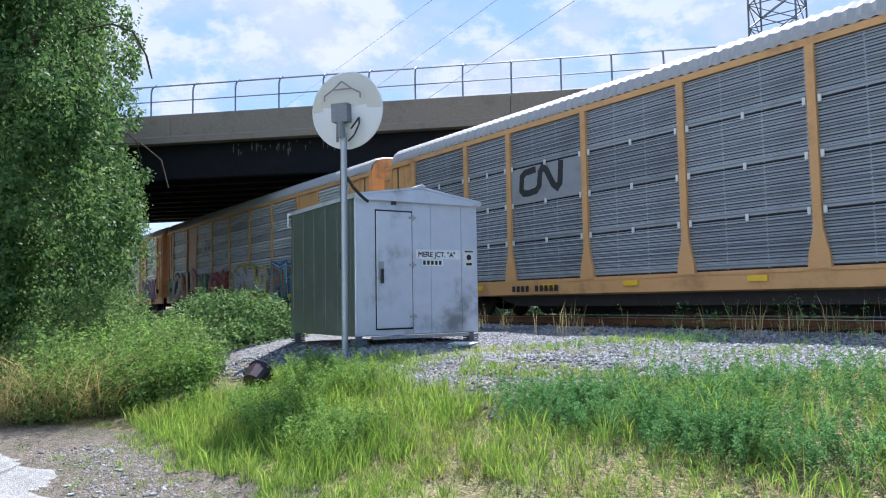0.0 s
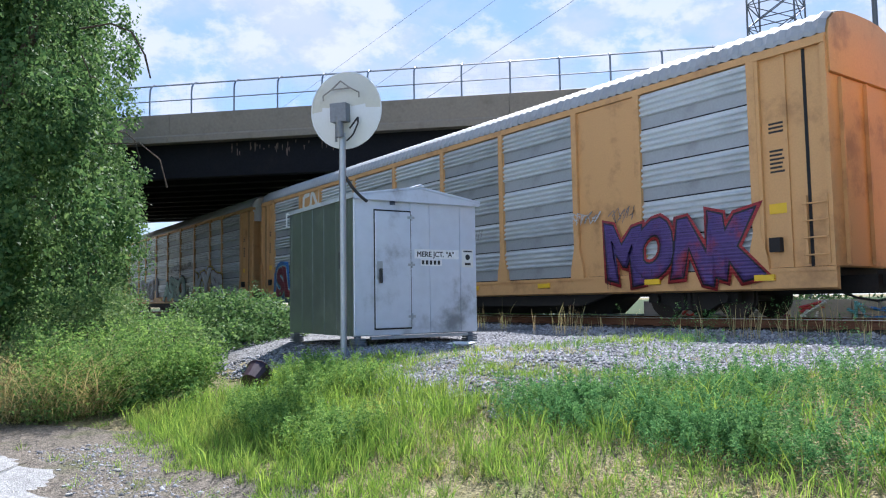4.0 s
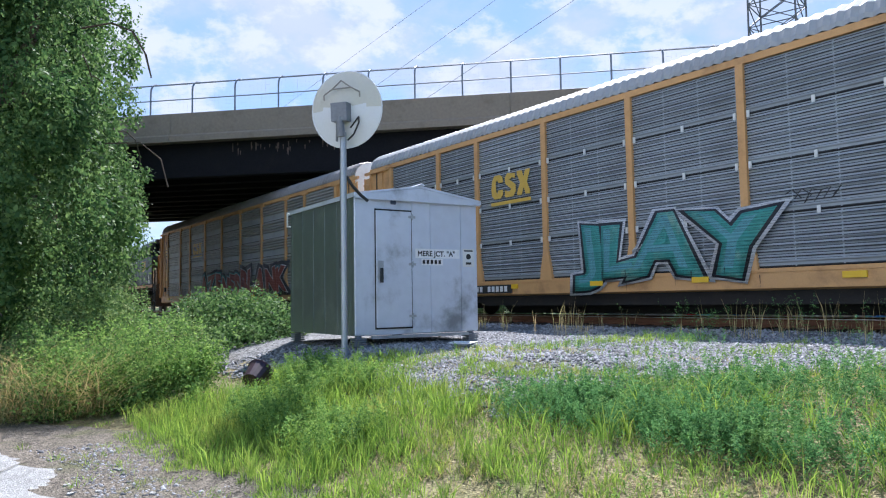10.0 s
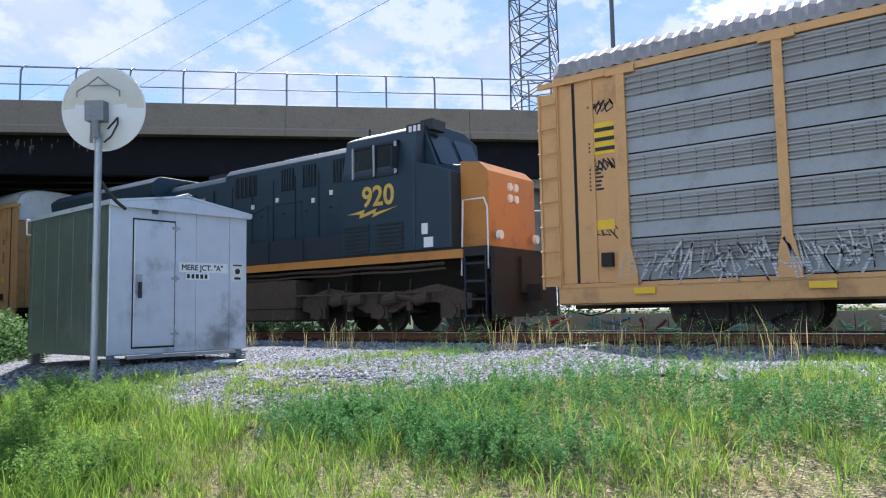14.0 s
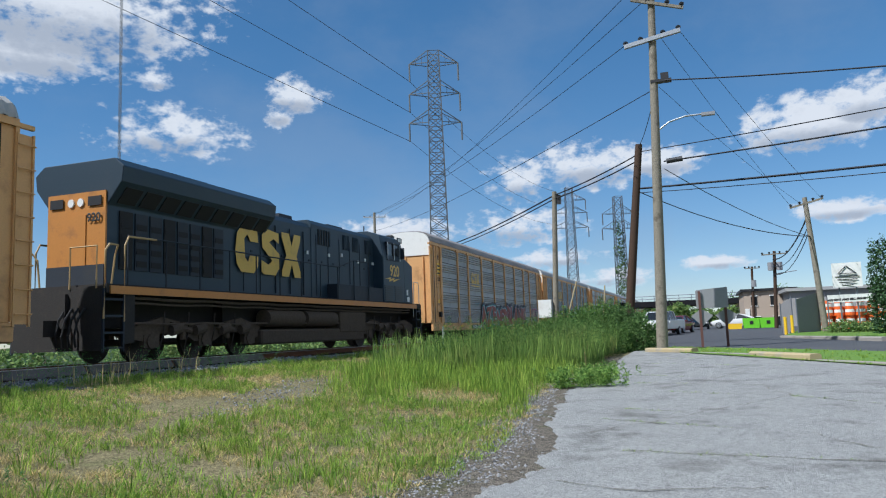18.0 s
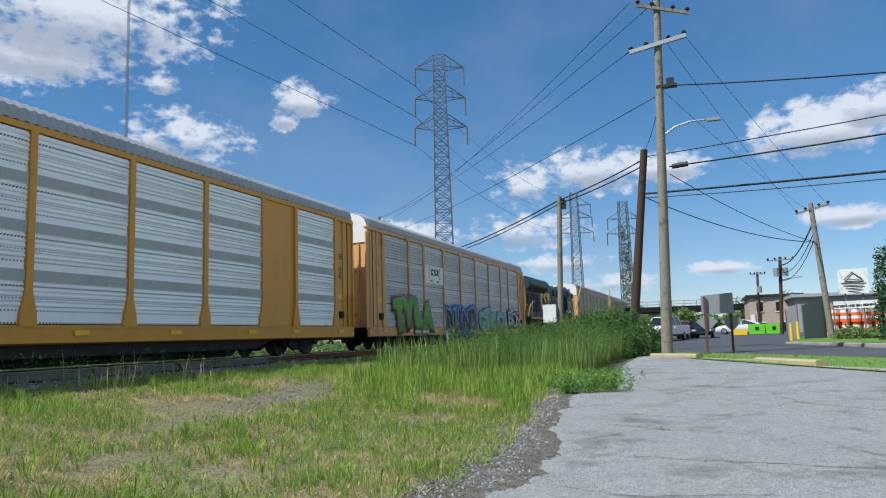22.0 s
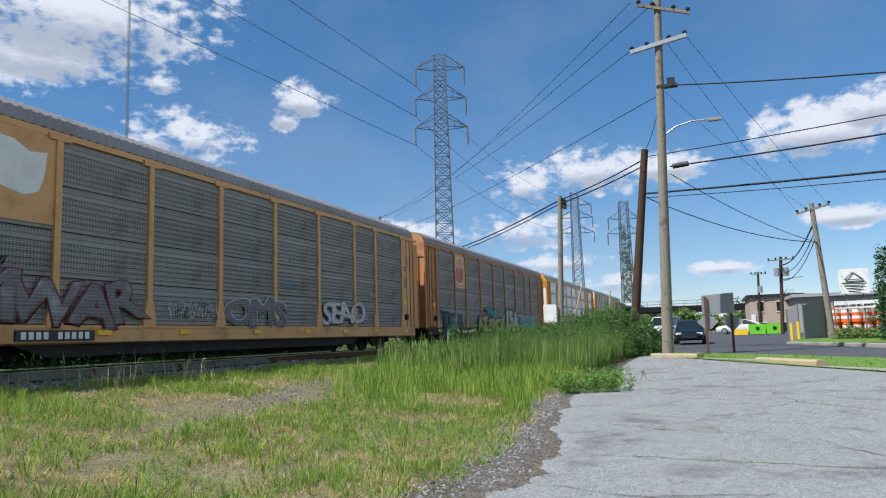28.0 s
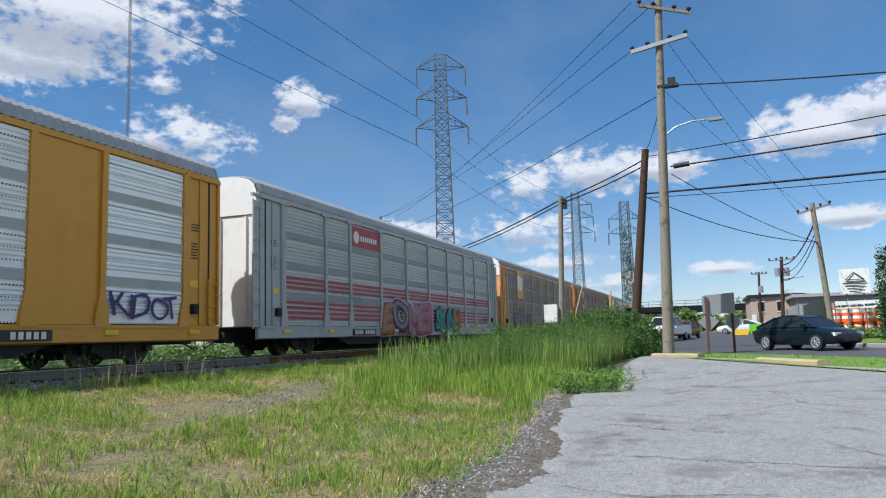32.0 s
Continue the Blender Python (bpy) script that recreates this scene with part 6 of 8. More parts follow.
# ---------------------------------------------------------------- signal hut and dish
def build_hut():
    m = pose(-10.41, 5.72, 0.85, 0, 0, 87)
    W_, D_, Z0, Z1 = 2.41, 2.84, 0.14, 2.46
    hut = thing("signal_hut", "dented aluminium signal hut with a closed door on a gravel mound", "hut", m)
    bm = bmesh.new()
    box(bm, 0, W_, 0, D_, Z0, Z1)
    part("wall", bm, hut_metal, hut, "", None, 0.015)
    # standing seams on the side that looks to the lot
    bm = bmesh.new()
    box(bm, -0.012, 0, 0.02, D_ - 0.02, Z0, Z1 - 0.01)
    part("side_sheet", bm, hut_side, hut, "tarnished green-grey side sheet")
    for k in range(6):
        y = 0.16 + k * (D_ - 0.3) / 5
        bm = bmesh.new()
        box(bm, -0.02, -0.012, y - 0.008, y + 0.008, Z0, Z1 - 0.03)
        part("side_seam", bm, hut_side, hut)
    for x0, x1 in ((0.0, 0.36), (0.36, 1.06), (1.06, 1.43), (1.43, 2.06), (2.06, 2.41)):
        if x0 == 0.36:
            continue
        bm = bmesh.new()
        box(bm, x0 + 0.006, x1 - 0.006, -0.014, 0, Z0 + 0.02, Z1 - 0.02)
        part("front_sheet", bm, hut_metal, hut)
    # door with its hinges, latch and vent above
    bm = bmesh.new()
    box(bm, 0.375, 1.05, -0.03, -0.002, Z0 + 0.12, Z0 + 2.06)
    door = part("door", bm, hut_metal, hut, "closed sheet-metal door", None, 0.008)
    bm = bmesh.new()
    for a, b_, c, d in ((0.355, 0.375, Z0 + 0.1, Z0 + 2.08), (1.05, 1.062, Z0 + 0.1, Z0 + 2.08), (0.355, 1.062, Z0 + 2.06, Z0 + 2.085), (0.355, 1.062, Z0 + 0.095, Z0 + 0.12)):
        box(bm, a, b_, -0.018, -0.001, c, d)
    part("door_gap", bm, slot_dark, hut)
    for z in (0.28, 1.15, 1.95):
        bm = bmesh.new()
        box(bm, 0.99, 1.12, -0.045, -0.03, Z0 + z, Z0 + z + 0.04)
        tube(bm, (1.06, -0.045, Z0 + z - 0.03), (1.06, -0.045, Z0 + z + 0.07), 0.014, seg=8)
        part("hinge", bm, pipe_zinc, door)
    bm = bmesh.new()
    box(bm, 0.4, 0.5, -0.05, -0.03, Z0 + 0.92, Z0 + 1.22)
    part("latch_plate", bm, pipe_zinc, door)
    bm = bmesh.new()
    box(bm, 0.435, 0.475, -0.09, -0.05, Z0 + 0.95, Z0 + 1.1)
    tube(bm, (0.455, -0.07, Z0 + 0.86), (0.455, -0.07, Z0 + 0.96), 0.03, seg=8)
    part("padlock", bm, black_paint, door)
    bm = bmesh.new()
    box(bm, 0.66, 0.76, -0.02, -0.013, Z0 + 2.17, Z0 + 2.24)
    part("vent", bm, mat("blue_grey_plate", (0.06, 0.08, 0.13), 0.5), hut)
    # low gable roof with a turned-down edge
    bm = bmesh.new()
    slab(bm, [(-0.05, Z1 - 0.07), (-0.035, Z1 - 0.07), (-0.035, Z1 - 0.03), (W_ / 2, Z1 + 0.15), (W_ + 0.035, Z1 - 0.03), (W_ + 0.035, Z1 - 0.07), (W_ + 0.05, Z1 - 0.07), (W_ + 0.05, Z1 + 0.0), (W_ / 2, Z1 + 0.19), (-0.05, Z1 + 0.0)], -0.1, D_ + 0.1)
    part("roof", bm, hut_metal, hut)
    bm = bmesh.new()
    slab(bm, [(-0.03, Z1 - 0.09), (W_ + 0.03, Z1 - 0.09), (W_ + 0.03, Z1 - 0.03), (W_ / 2, Z1 + 0.145), (-0.03, Z1 - 0.03)], -0.09, -0.06)
    part("gable_board", bm, hut_metal, hut)
    bm = bmesh.new()
    slab(bm, [(W_ / 2 - 0.07, Z1 + 0.19), (W_ / 2 + 0.07, Z1 + 0.19), (W_ / 2, Z1 + 0.225)], -0.14, D_ + 0.14)
    part("ridge_cap", bm, hut_metal, hut)
    # feet
    for x in (0.1, W_ - 0.1):
        for y in (0.1, D_ - 0.1):
            bm = bmesh.new()
            for k in range(4):
                box(bm, x - 0.1, x + 0.1, y - 0.1, y + 0.1, k * 0.036 - 0.03, k * 0.036 - 0.005)
            tube(bm, (x, y, -0.05), (x, y, Z0), 0.06, seg=8)
            part("foot", bm, fence_steel, hut)
    bm = bmesh.new()
    box(bm, 0.3, 2.2, -0.02, 0.05, 0.08, 0.13)
    part("base_channel", bm, pipe_zinc, hut)
    # corner handle and lettering
    bm = bmesh.new()
    pts = [(-0.03, D_ - 0.08, Z1 - 0.3), (-0.1, D_ - 0.08, Z1 - 0.3), (-0.1, D_ - 0.08, Z1 - 0.05), (-0.03, D_ - 0.08, Z1 - 0.05)]
    for p, q in zip(pts, pts[1:]):
        tube(bm, p, q, 0.015, seg=6)
    part("lifting_handle", bm, white_paint, hut)
    bm = bmesh.new()
    box(bm, 1.13, 2.03, -0.018, -0.0145, 1.42, 1.58)
    box(bm, 1.25, 1.68, -0.018, -0.0145, 1.30, 1.41)
    part("label_strip", bm, mat("pale_tape", (0.9, 0.9, 0.9), 0.5), hut, "pale lettering strip")
    me = letters('MERE JCT. "A"', 0.125, 0.003)
    me.materials.append(ink)
    put("lettering", me, hut, pose(1.17, -0.0205, 1.455), "black lettering")
    bm = bmesh.new()
    for k in range(5):
        box(bm, 1.27 + k * 0.08, 1.32 + k * 0.08, -0.021, -0.0185, 1.32, 1.39)
    part("worn_lettering", bm, ink, hut)
    bm = bmesh.new()
    box(bm, 2.1, 2.34, -0.02, -0.0145, 1.28, 1.60)
    part("notice", bm, white_paint, hut, "white paper notice")
    bm = bmesh.new()
    box(bm, 2.13, 2.31, -0.024, -0.021, 1.55, 1.575)
    tube(bm, (2.22, -0.021, 1.46), (2.22, -0.024, 1.46), 0.05, seg=14)
    box(bm, 2.16, 2.28, -0.024, -0.021, 1.32, 1.36)
    part("notice_print", bm, ink, hut)
    # sheet of paper and litter that lie before it
    bm = bmesh.new()
    box(bm, -0.2, 0.2, -0.14, 0.14, 0, 0.006)
    tagged(part("fallen_sign", bm, white_paint, None, "", pose(-9.25, 7.0, 0.875, 4, 0, 25)), "white plastic sign lying on the gravel", "sign")


def build_dish():
    base = Vector((-9.8, 5.2, 0.7))
    d = thing("satellite_dish", "large pale satellite dish, seen from behind, on a zinc pole", "satellite dish", pose(base.x, base.y, base.z))
    bm = bmesh.new()
    tube(bm, (0, 0, -0.2), (0, 0, 3.42), 0.05, seg=12)
    part("pole", bm, pipe_zinc, d, "", None, 0, True)
    bm = bmesh.new()
    tube(bm, (-0.05, 0.0, 1.6), (-0.06, 0.0, 3.0), 0.03, seg=8)
    tube(bm, (-0.05, 0.0, 1.35), (-0.05, 0.0, 1.6), 0.045, seg=8)
    part("conduit", bm, black_paint, d)
    face = look((0, 0, 3.8), (-0.62, 0.85, 3.86))   # -z looks out along the dish
    bm = bmesh.new()
    rings = []
    R_ = 0.59
    for k in range(9):
        r = R_ * k / 8
        z = 0.0 + 0.13 * (r / R_) ** 2
        rings.append([bm.verts.new((r * math.cos(2 * math.pi * i / 40), r * math.sin(2 * math.pi * i / 40), -z)) for i in range(40)] if k else [bm.verts.new((0, 0, 0))])
    for i in range(40):
        bm.faces.new((rings[0][0], rings[1][i], rings[1][(i + 1) % 40]))
        for a, b_ in zip(rings[1:], rings[2:]):
            bm.faces.new((a[i], b_[i], b_[(i + 1) % 40], a[(i + 1) % 40]))
    me = mesh_of(bm, "reflector", dish_white, 0, True)
    me.materials.append(dish_cream)
    for p in me.polygons:
        p.material_index = 1 if p.center.y > 0.03 else 0
    put("reflector", me, d, face)
    bm = bmesh.new()
    rim = [(R_ * math.cos(2 * math.pi * i / 40), R_ * math.sin(2 * math.pi * i / 40), -0.13) for i in range(40)]
    for i in range(40):
        tube(bm, rim[i], rim[(i + 1) % 40], 0.012, seg=5, caps=False)
    part("rim", bm, dish_white, d, "", face)
    bm = bmesh.new()
    for pts in (((-0.3, 0.22), (-0.16, 0.3), (0.0, 0.42), (0.16, 0.3), (0.3, 0.22)), ((-0.3, 0.22), (-0.3, 0.14)), ((0.3, 0.22), (0.3, 0.14)), ((-0.16, 0.3), (0.16, 0.3))):
        for p, q in zip(pts, pts[1:]):
            tube(bm, (*p, 0.03), (*q, 0.03), 0.012, seg=5)
    part("stiffening_frame", bm, concrete, d, "", face)
    bm = bmesh.new()
    box(bm, -0.13, 0.13, -0.22, 0.06, 0.0, 0.16)
    tube(bm, (0, -0.15, 0.12), (-0.0, -0.45, 0.1), 0.06, seg=10)
    tube(bm, (-0.08, -0.2, 0.05), (-0.12, -0.5, 0.0), 0.02, seg=6)
    part("mount", bm, mat("grey_mount", (0.2, 0.21, 0.23), 0.5, 0.3), d, "grey steel mount", face)
    bm = bmesh.new()
    pts = [(0.05, 0.1, 3.5), (0.2, 0.16, 3.65), (0.22, 0.15, 3.55), (0.15, 0.1, 3.38), (0.05, 0.05, 3.3)]
    for p, q in zip(pts, pts[1:]):
        tube(bm, p, q, 0.014, seg=6)
    pts = [(0.0, 0.05, 2.75), (0.02, 0.15, 2.6), (0.0, 0.3, 2.48), (0, 0.42, 2.4)]
    for p, q in zip(pts, pts[1:]):
        tube(bm, p, q, 0.025, seg=6)
    part("cable", bm, black_paint, d)
    bm = bmesh.new()
    tube(bm, (-0.02, 0, 0.05), (-0.02, -0.01, 0.25), 0.02, seg=6)
    part("ground_clamp", bm, white_paint, d)


build_hut()
build_dish()


def build_wall():
    """Low painted retaining wall beyond the track."""
    w = thing("retaining_wall", "long concrete retaining wall covered in graffiti, beyond the track", "wall", kind="structure")
    rng = random.Random(11)
    bm = bmesh.new()
    box(bm, 0, 2.46, 0, 0.3, 0, 0.95)
    me = mesh_of(bm, "wall_block", concrete)
    for k in range(9):
        put("wall_block", me, w, pose(-17.8 + k * 2.5, 22.0, 0.45))
    names = ["white", "red", "cyan", "grey", "blue", "tan", "maroon", "mint"]
    for k in range(36):
        bm = bmesh.new()
        x, z = -17 + k * 0.6 + rng.uniform(-.3, .3), 0.7
        for j in range(4):
            tube(bm, (x + rng.uniform(0, 1.0), 21.985, z + rng.uniform(0, .5)), (x + rng.uniform(0, 1.0), 21.985, z + rng.uniform(0.1, .65)), 0.05, seg=5)
        part("graffiti", bm, SPRAY[names[k % 8]], w)


build_wall()


# ---------------------------------------------------------------- plants
def leaf_mesh(name, pts, size, material, seed, droop=0.0, aspect=0.6):
    """Single folded leaves of four corners at the given places."""
    rng = np.random.default_rng(seed)
    n = len(pts)
    d = rng.normal(size=(n, 3))
    d[:, 2] = d[:, 2] * 0.6 - droop
    d /= np.linalg.norm(d, axis=1, keepdims=True)
    u = np.cross(d, rng.normal(size=(n, 3)))
    u /= np.linalg.norm(u, axis=1, keepdims=True)
    s = size * rng.uniform(0.6, 1.4, n)[:, None]
    w = np.cross(d, u) * s * 0.12
    P = np.stack([pts, pts + d * s * 0.5 + u * s * aspect * 0.5 + w, pts + d * s, pts + d * s * 0.5 - u * s * aspect * 0.5 + w], 1)
    i = np.arange(n)[:, None] * 4
    return raw_mesh(name, P.reshape(-1, 3), 4, i + np.arange(4)[None], material)


def clump_points(blobs, n, seed, shell=0.55):
    """Places in and near the skin of lumpy ellipsoids (x, y, z, rx, ry, rz)."""
    rng = np.random.default_rng(seed)
    blobs = np.array(blobs, float)
    vol = (blobs[:, 3] * blobs[:, 4] * blobs[:, 5]) ** 0.7
    pick = rng.choice(len(blobs), n, p=vol / vol.sum())
    d = rng.normal(size=(n, 3))
    d /= np.linalg.norm(d, axis=1, keepdims=True)
    lump = 1 + 0.16 * np.sin(d[:, 0] * 7 + pick) * np.cos(d[:, 2] * 6 + 2 * pick) + 0.1 * np.sin(d[:, 1] * 13)
    r = (shell + (1.05 - shell) * rng.random(n) ** 0.6) * lump
    return blobs[pick, :3] + d * r[:, None] * blobs[pick, 3:]


def branch(bm, a, b, r0, r1, rng, bits=4, wobble=0.15):
    a, b = Vector(a), Vector(b)
    p, r = a, r0
    for k in range(bits):
        q = a.lerp(b, (k + 1) / bits) + Vector([rng.uniform(-wobble, wobble) for _ in range(3)]) * (k < bits - 1)
        rr = r0 + (r1 - r0) * (k + 1) / bits
        tube(bm, p, q, r, rr, 7)
        p, r = q, rr


def build_vine_tree():
    t = thing("vine_covered_tree", "tall tree wholly overgrown with hanging green vines", "tree")
    rng = random.Random(21)
    bm = bmesh.new()
    c = Vector((-15.2, 0.75, 0.0))
    branch(bm, c, c + Vector((-0.3, 0.3, 7)), 0.3, 0.16, rng, 5)
    branch(bm, c + Vector((-0.2, 0.2, 5)), c + Vector((1.2, 1.2, 7.4)), 0.13, 0.04, rng)
    branch(bm, c + Vector((-0.2, 0.2, 4)), c + Vector((-1.5, -1.6, 8)), 0.13, 0.04, rng)
    branch(bm, c + Vector((0, 0.2, 5.2)), c + Vector((0.6, 1.5, 5.9)), 0.07, 0.02, rng)
    part("trunk", bm, bark, t)
    blobs = []
    for k in range(110):
        z = rng.uniform(0.4, 10.5)
        w = 1.75 + 0.35 * math.sin(z * 0.9 + 4.6) - 0.25 * smooth(6, 9, z)
        a = rng.uniform(0, 6.28)
        r = rng.random() ** 0.5 * w
        blobs.append((c.x + r * math.cos(a), c.y + r * math.sin(a), z, rng.uniform(0.35, 0.8), rng.uniform(0.35, 0.8), rng.uniform(0.5, 1.1)))
    # ragged sprays that stand out of the mass
    for k in range(26):
        z = rng.uniform(1.5, 9.5)
        a = rng.uniform(-0.9, 2.2)
        out = rng.uniform(1.95, 2.55)
        blobs.append((c.x + out * math.cos(a), c.y + out * math.sin(a), z, rng.uniform(0.15, 0.4), rng.uniform(0.15, 0.4), rng.uniform(0.15, 0.5)))
    put("crown", leaf_mesh("crown", clump_points(blobs, 100000, 5, 0.35), 0.1, vine_green, 5, 0.9, 0.62), t)
    # strands of leaves that hang down the outside
    pr = np.random.default_rng(77)
    n_str, per = 420, 45
    a = pr.uniform(0, 6.283, n_str)
    top = pr.uniform(1.5, 9.8, n_str)
    long_ = pr.uniform(0.6, 2.0, n_str)
    f = pr.random((n_str, per))
    rad = 1.95 + 0.35 * np.sin(top * 0.9 + 4.6) + pr.normal(size=n_str) * 0.26
    P = np.stack([c.x + (rad * np.cos(a))[:, None] + pr.normal(size=(n_str, per)) * 0.06, c.y + (rad * np.sin(a))[:, None] + pr.normal(size=(n_str, per)) * 0.06, np.maximum(0.3, top[:, None] - f * long_[:, None])], -1)
    put("hanging_foliage", leaf_mesh("hanging_foliage", P.reshape(-1, 3), 0.08, vine_green, 78, 1.2, 0.55), t)
    bm = bmesh.new()
    for k in range(34):
        a = rng.uniform(0, 6.28)
        p = c + Vector((1.9 * math.cos(a), 1.9 * math.sin(a), rng.uniform(2, 7)))
        branch(bm, p, p + Vector((rng.uniform(-.5, .5), rng.uniform(-.5, .5), rng.uniform(-1.6, -0.5))), 0.014, 0.008, rng, 4, 0.12)
    part("hanging_vines", bm, bark, t, "bare hanging vine stems")
    # bare arching twigs
    bm = bmesh.new()
    pts = [(-13.8, 2.2, 6.4), (-13.4, 2.6, 6.45), (-13.2, 2.9, 6.3), (-13.1, 3.1, 5.9), (-13.1, 3.2, 5.5)]
    for p, q in zip(pts, pts[1:]):
        tube(bm, p, q, 0.022, 0.015, 6)
    for p, q in zip([(-13.8, 2.6, 4.4), (-13.4, 3.1, 4.4), (-13.2, 3.4, 4.1)], [(-13.4, 3.1, 4.4), (-13.2, 3.4, 4.1), (-13.1, 3.5, 3.6)]):
        tube(bm, p, q, 0.012, seg=5)
    part("bare_twig", bm, bark, t)


def shrub(name, label, blobs, n, size, material, seed, stems=6, droop=0.1):
    t = thing(name, label, "shrub")
    rng = random.Random(seed)
    bm = bmesh.new()
    for k in range(stems):
        b = rng.choice(blobs)
        g = gz(b[0], b[1])
        branch(bm, (b[0] + rng.uniform(-.2, .2), b[1] + rng.uniform(-.2, .2), g - 0.05), (b[0], b[1], b[2] + 0.5 * b[5]), 0.03, 0.012, rng, 4, 0.1)
    part("stems", bm, bark, t)
    put("leaves", leaf_mesh("leaves", clump_points(blobs, n, seed, 0.45), size, material, seed, droop), t)
    return t


def grass(name, label, n, where, h, width, material, seed, lean=0.35, category="grass", per=9, spread=0.04):
    """Tufts of folded blades that lean outwards."""
    rng = np.random.default_rng(seed)
    heart = where(rng, max(1, n // per))
    tall = rng.uniform(0.35, 1.0, len(heart)) ** 1.2
    pick = np.repeat(np.arange(len(heart)), per)
    n = len(pick)
    b = rng.uniform(0, 2 * np.pi, n)
    out = np.stack([np.cos(b), np.sin(b)], -1)
    xy = heart[pick] + out * (spread * rng.random(n) ** 0.5 * (0.5 + tall[pick]))[:, None]
    z = gz_v(xy[:, 0], xy[:, 1])
    H = h * tall[pick] * rng.uniform(0.4, 1.0, n)
    fall = np.concatenate([out, np.zeros((n, 1))], -1) * (H * lean * rng.uniform(0.2, 1.6, n))[:, None]
    turn = b + np.pi / 2 + rng.normal(size=n) * 0.7
    side = np.stack([np.cos(turn), np.sin(turn), np.zeros(n)], -1)
    base = np.stack([xy[:, 0], xy[:, 1], z - 0.01], -1)
    upv = np.array([0, 0, 1.0])
    w = (width * rng.uniform(0.6, 1.4, n))[:, None]
    mid = base + fall * 0.32 + upv * (H * 0.55)[:, None]
    tip = base + fall + upv * (H * rng.uniform(0.8, 1.0, n))[:, None]
    P = np.stack([base, mid + side * w, tip, mid - side * w], 1)
    i = np.arange(n)[:, None] * 4
    tagged(put(name, raw_mesh(name, P.reshape(-1, 3), 4, i + np.arange(4)[None], material)), label, category, kind="stuff")


# worn places where little grows: x, y, half length, half width
BARE = [(12.6, 7.7, 3.4, 0.8), (8.6, 7.2, 1.5, 0.5), (-5.6, 6.6, 2.2, 0.8)]


def in_band(x0, x1, y0, y1, clump=0.0, seed=0, edge=None):
    """Places in a band, thinned to patches by a noise."""
    def where(rng, n):
        x = rng.uniform(x0, x1, n * 3)
        y = rng.uniform(y0, y1, n * 3)
        if edge:
            keep = y > np.array([edge(a) for a in x])
            x, y = x[keep], y[keep]
        for bx, by, ra, rb in BARE:
            keep = ((x - bx) / ra) ** 2 + ((y - by - 0.2 * (x - bx)) / rb) ** 2 > rng.uniform(0.2, 1.3, len(x))
            x, y = x[keep], y[keep]
        if clump:
            v = np.array([noise.noise(Vector((p * 0.55, q * 0.55, seed))) + 0.5 * noise.noise(Vector((p * 1.7, q * 1.7, seed + 3))) for p, q in zip(x, y)])
            keep = v > clump
            x, y = x[keep], y[keep]
        return np.stack([x, y], -1)[:n]
    return where


def weeds(name, label, n, where, h, leaf, material, seed, per=22):
    """Feathery weeds: thin stems set with small leaves up to the tip."""
    rng = np.random.default_rng(seed)
    xy = where(rng, n)
    n = len(xy)
    z = gz_v(xy[:, 0], xy[:, 1])
    H = h * rng.uniform(0.5, 1.0, n)
    tilt = rng.normal(size=(n, 2)) * 0.22
    f = rng.random((n, per)) ** 0.7
    base = np.stack([xy[:, 0], xy[:, 1], z], -1)
    spread = 0.28 * (1.1 - f) * H[:, None]
    P = base[:, None] + np.stack([tilt[:, :1] * f * H[:, None] + rng.normal(size=(n, per)) * spread * 0.5, tilt[:, 1:] * f * H[:, None] + rng.normal(size=(n, per)) * spread * 0.5, f * H[:, None]], -1)
    tagged(put(name, leaf_mesh(name, P.reshape(-1, 3), leaf, material, seed, -0.35, 0.38)), label, "weeds", kind="stuff")


build_vine_tree()
VINE = [o for o in scene.collection.objects if o.name == "vine_covered_tree"][0]
# unseen copies, added to keep sky light off the train under the overpass
for dx, dy, turn in ((-5.5, 1.6, 70), (-11.0, 2.4, 160), (-16.0, 3.2, 20), (-21.5, 4.6, 250), (-27.5, 6.0, 110), (-33.0, 7.4, 310)):
    c_ = Vector((-15.2, 0.75, 0))
    copy_thing(VINE, Matrix.Translation(c_ + Vector((dx, dy, 0))) @ pose(0, 0, 0, 0, 0, turn) @ Matrix.Translation(-c_))
shrub("bramble_bank", "tangled green bramble bank under the vine tree", [(-13.0, 1.6, 0.45, 0.9, 0.8, 0.75), (-12.2, 2.3, 0.4, 0.8, 0.7, 0.6), (-14.0, 2.6, 0.9, 1.2, 1.0, 1.0), (-11.5, 1.4, 0.25, 0.55, 0.5, 0.45), (-12.7, 3.5, 0.75, 0.8, 0.7, 0.6), (-11.6, 2.7, 0.35, 0.5, 0.5, 0.35), (-13.3, 2.2, 0.9, 0.5, 0.5, 0.5), (-12.1, 1.6, 0.6, 0.35, 0.4, 0.5)], 60000, 0.05, bush_green, 31, 24)
grass("dry_tangle", "tangle of dry straw-coloured stalks in the brambles", 3800, in_band(-13.2, -11.0, 0.7, 2.2), 1.5, 0.0035, grass_dry, 53, 1.3, "weeds", 5, 0.15)
weeds("bramble_shoots", "fresh feathery shoots rising from the brambles", 420, in_band(-13.2, -10.6, 1.2, 3.4), 1.35, 0.05, weed_green, 54, 46)
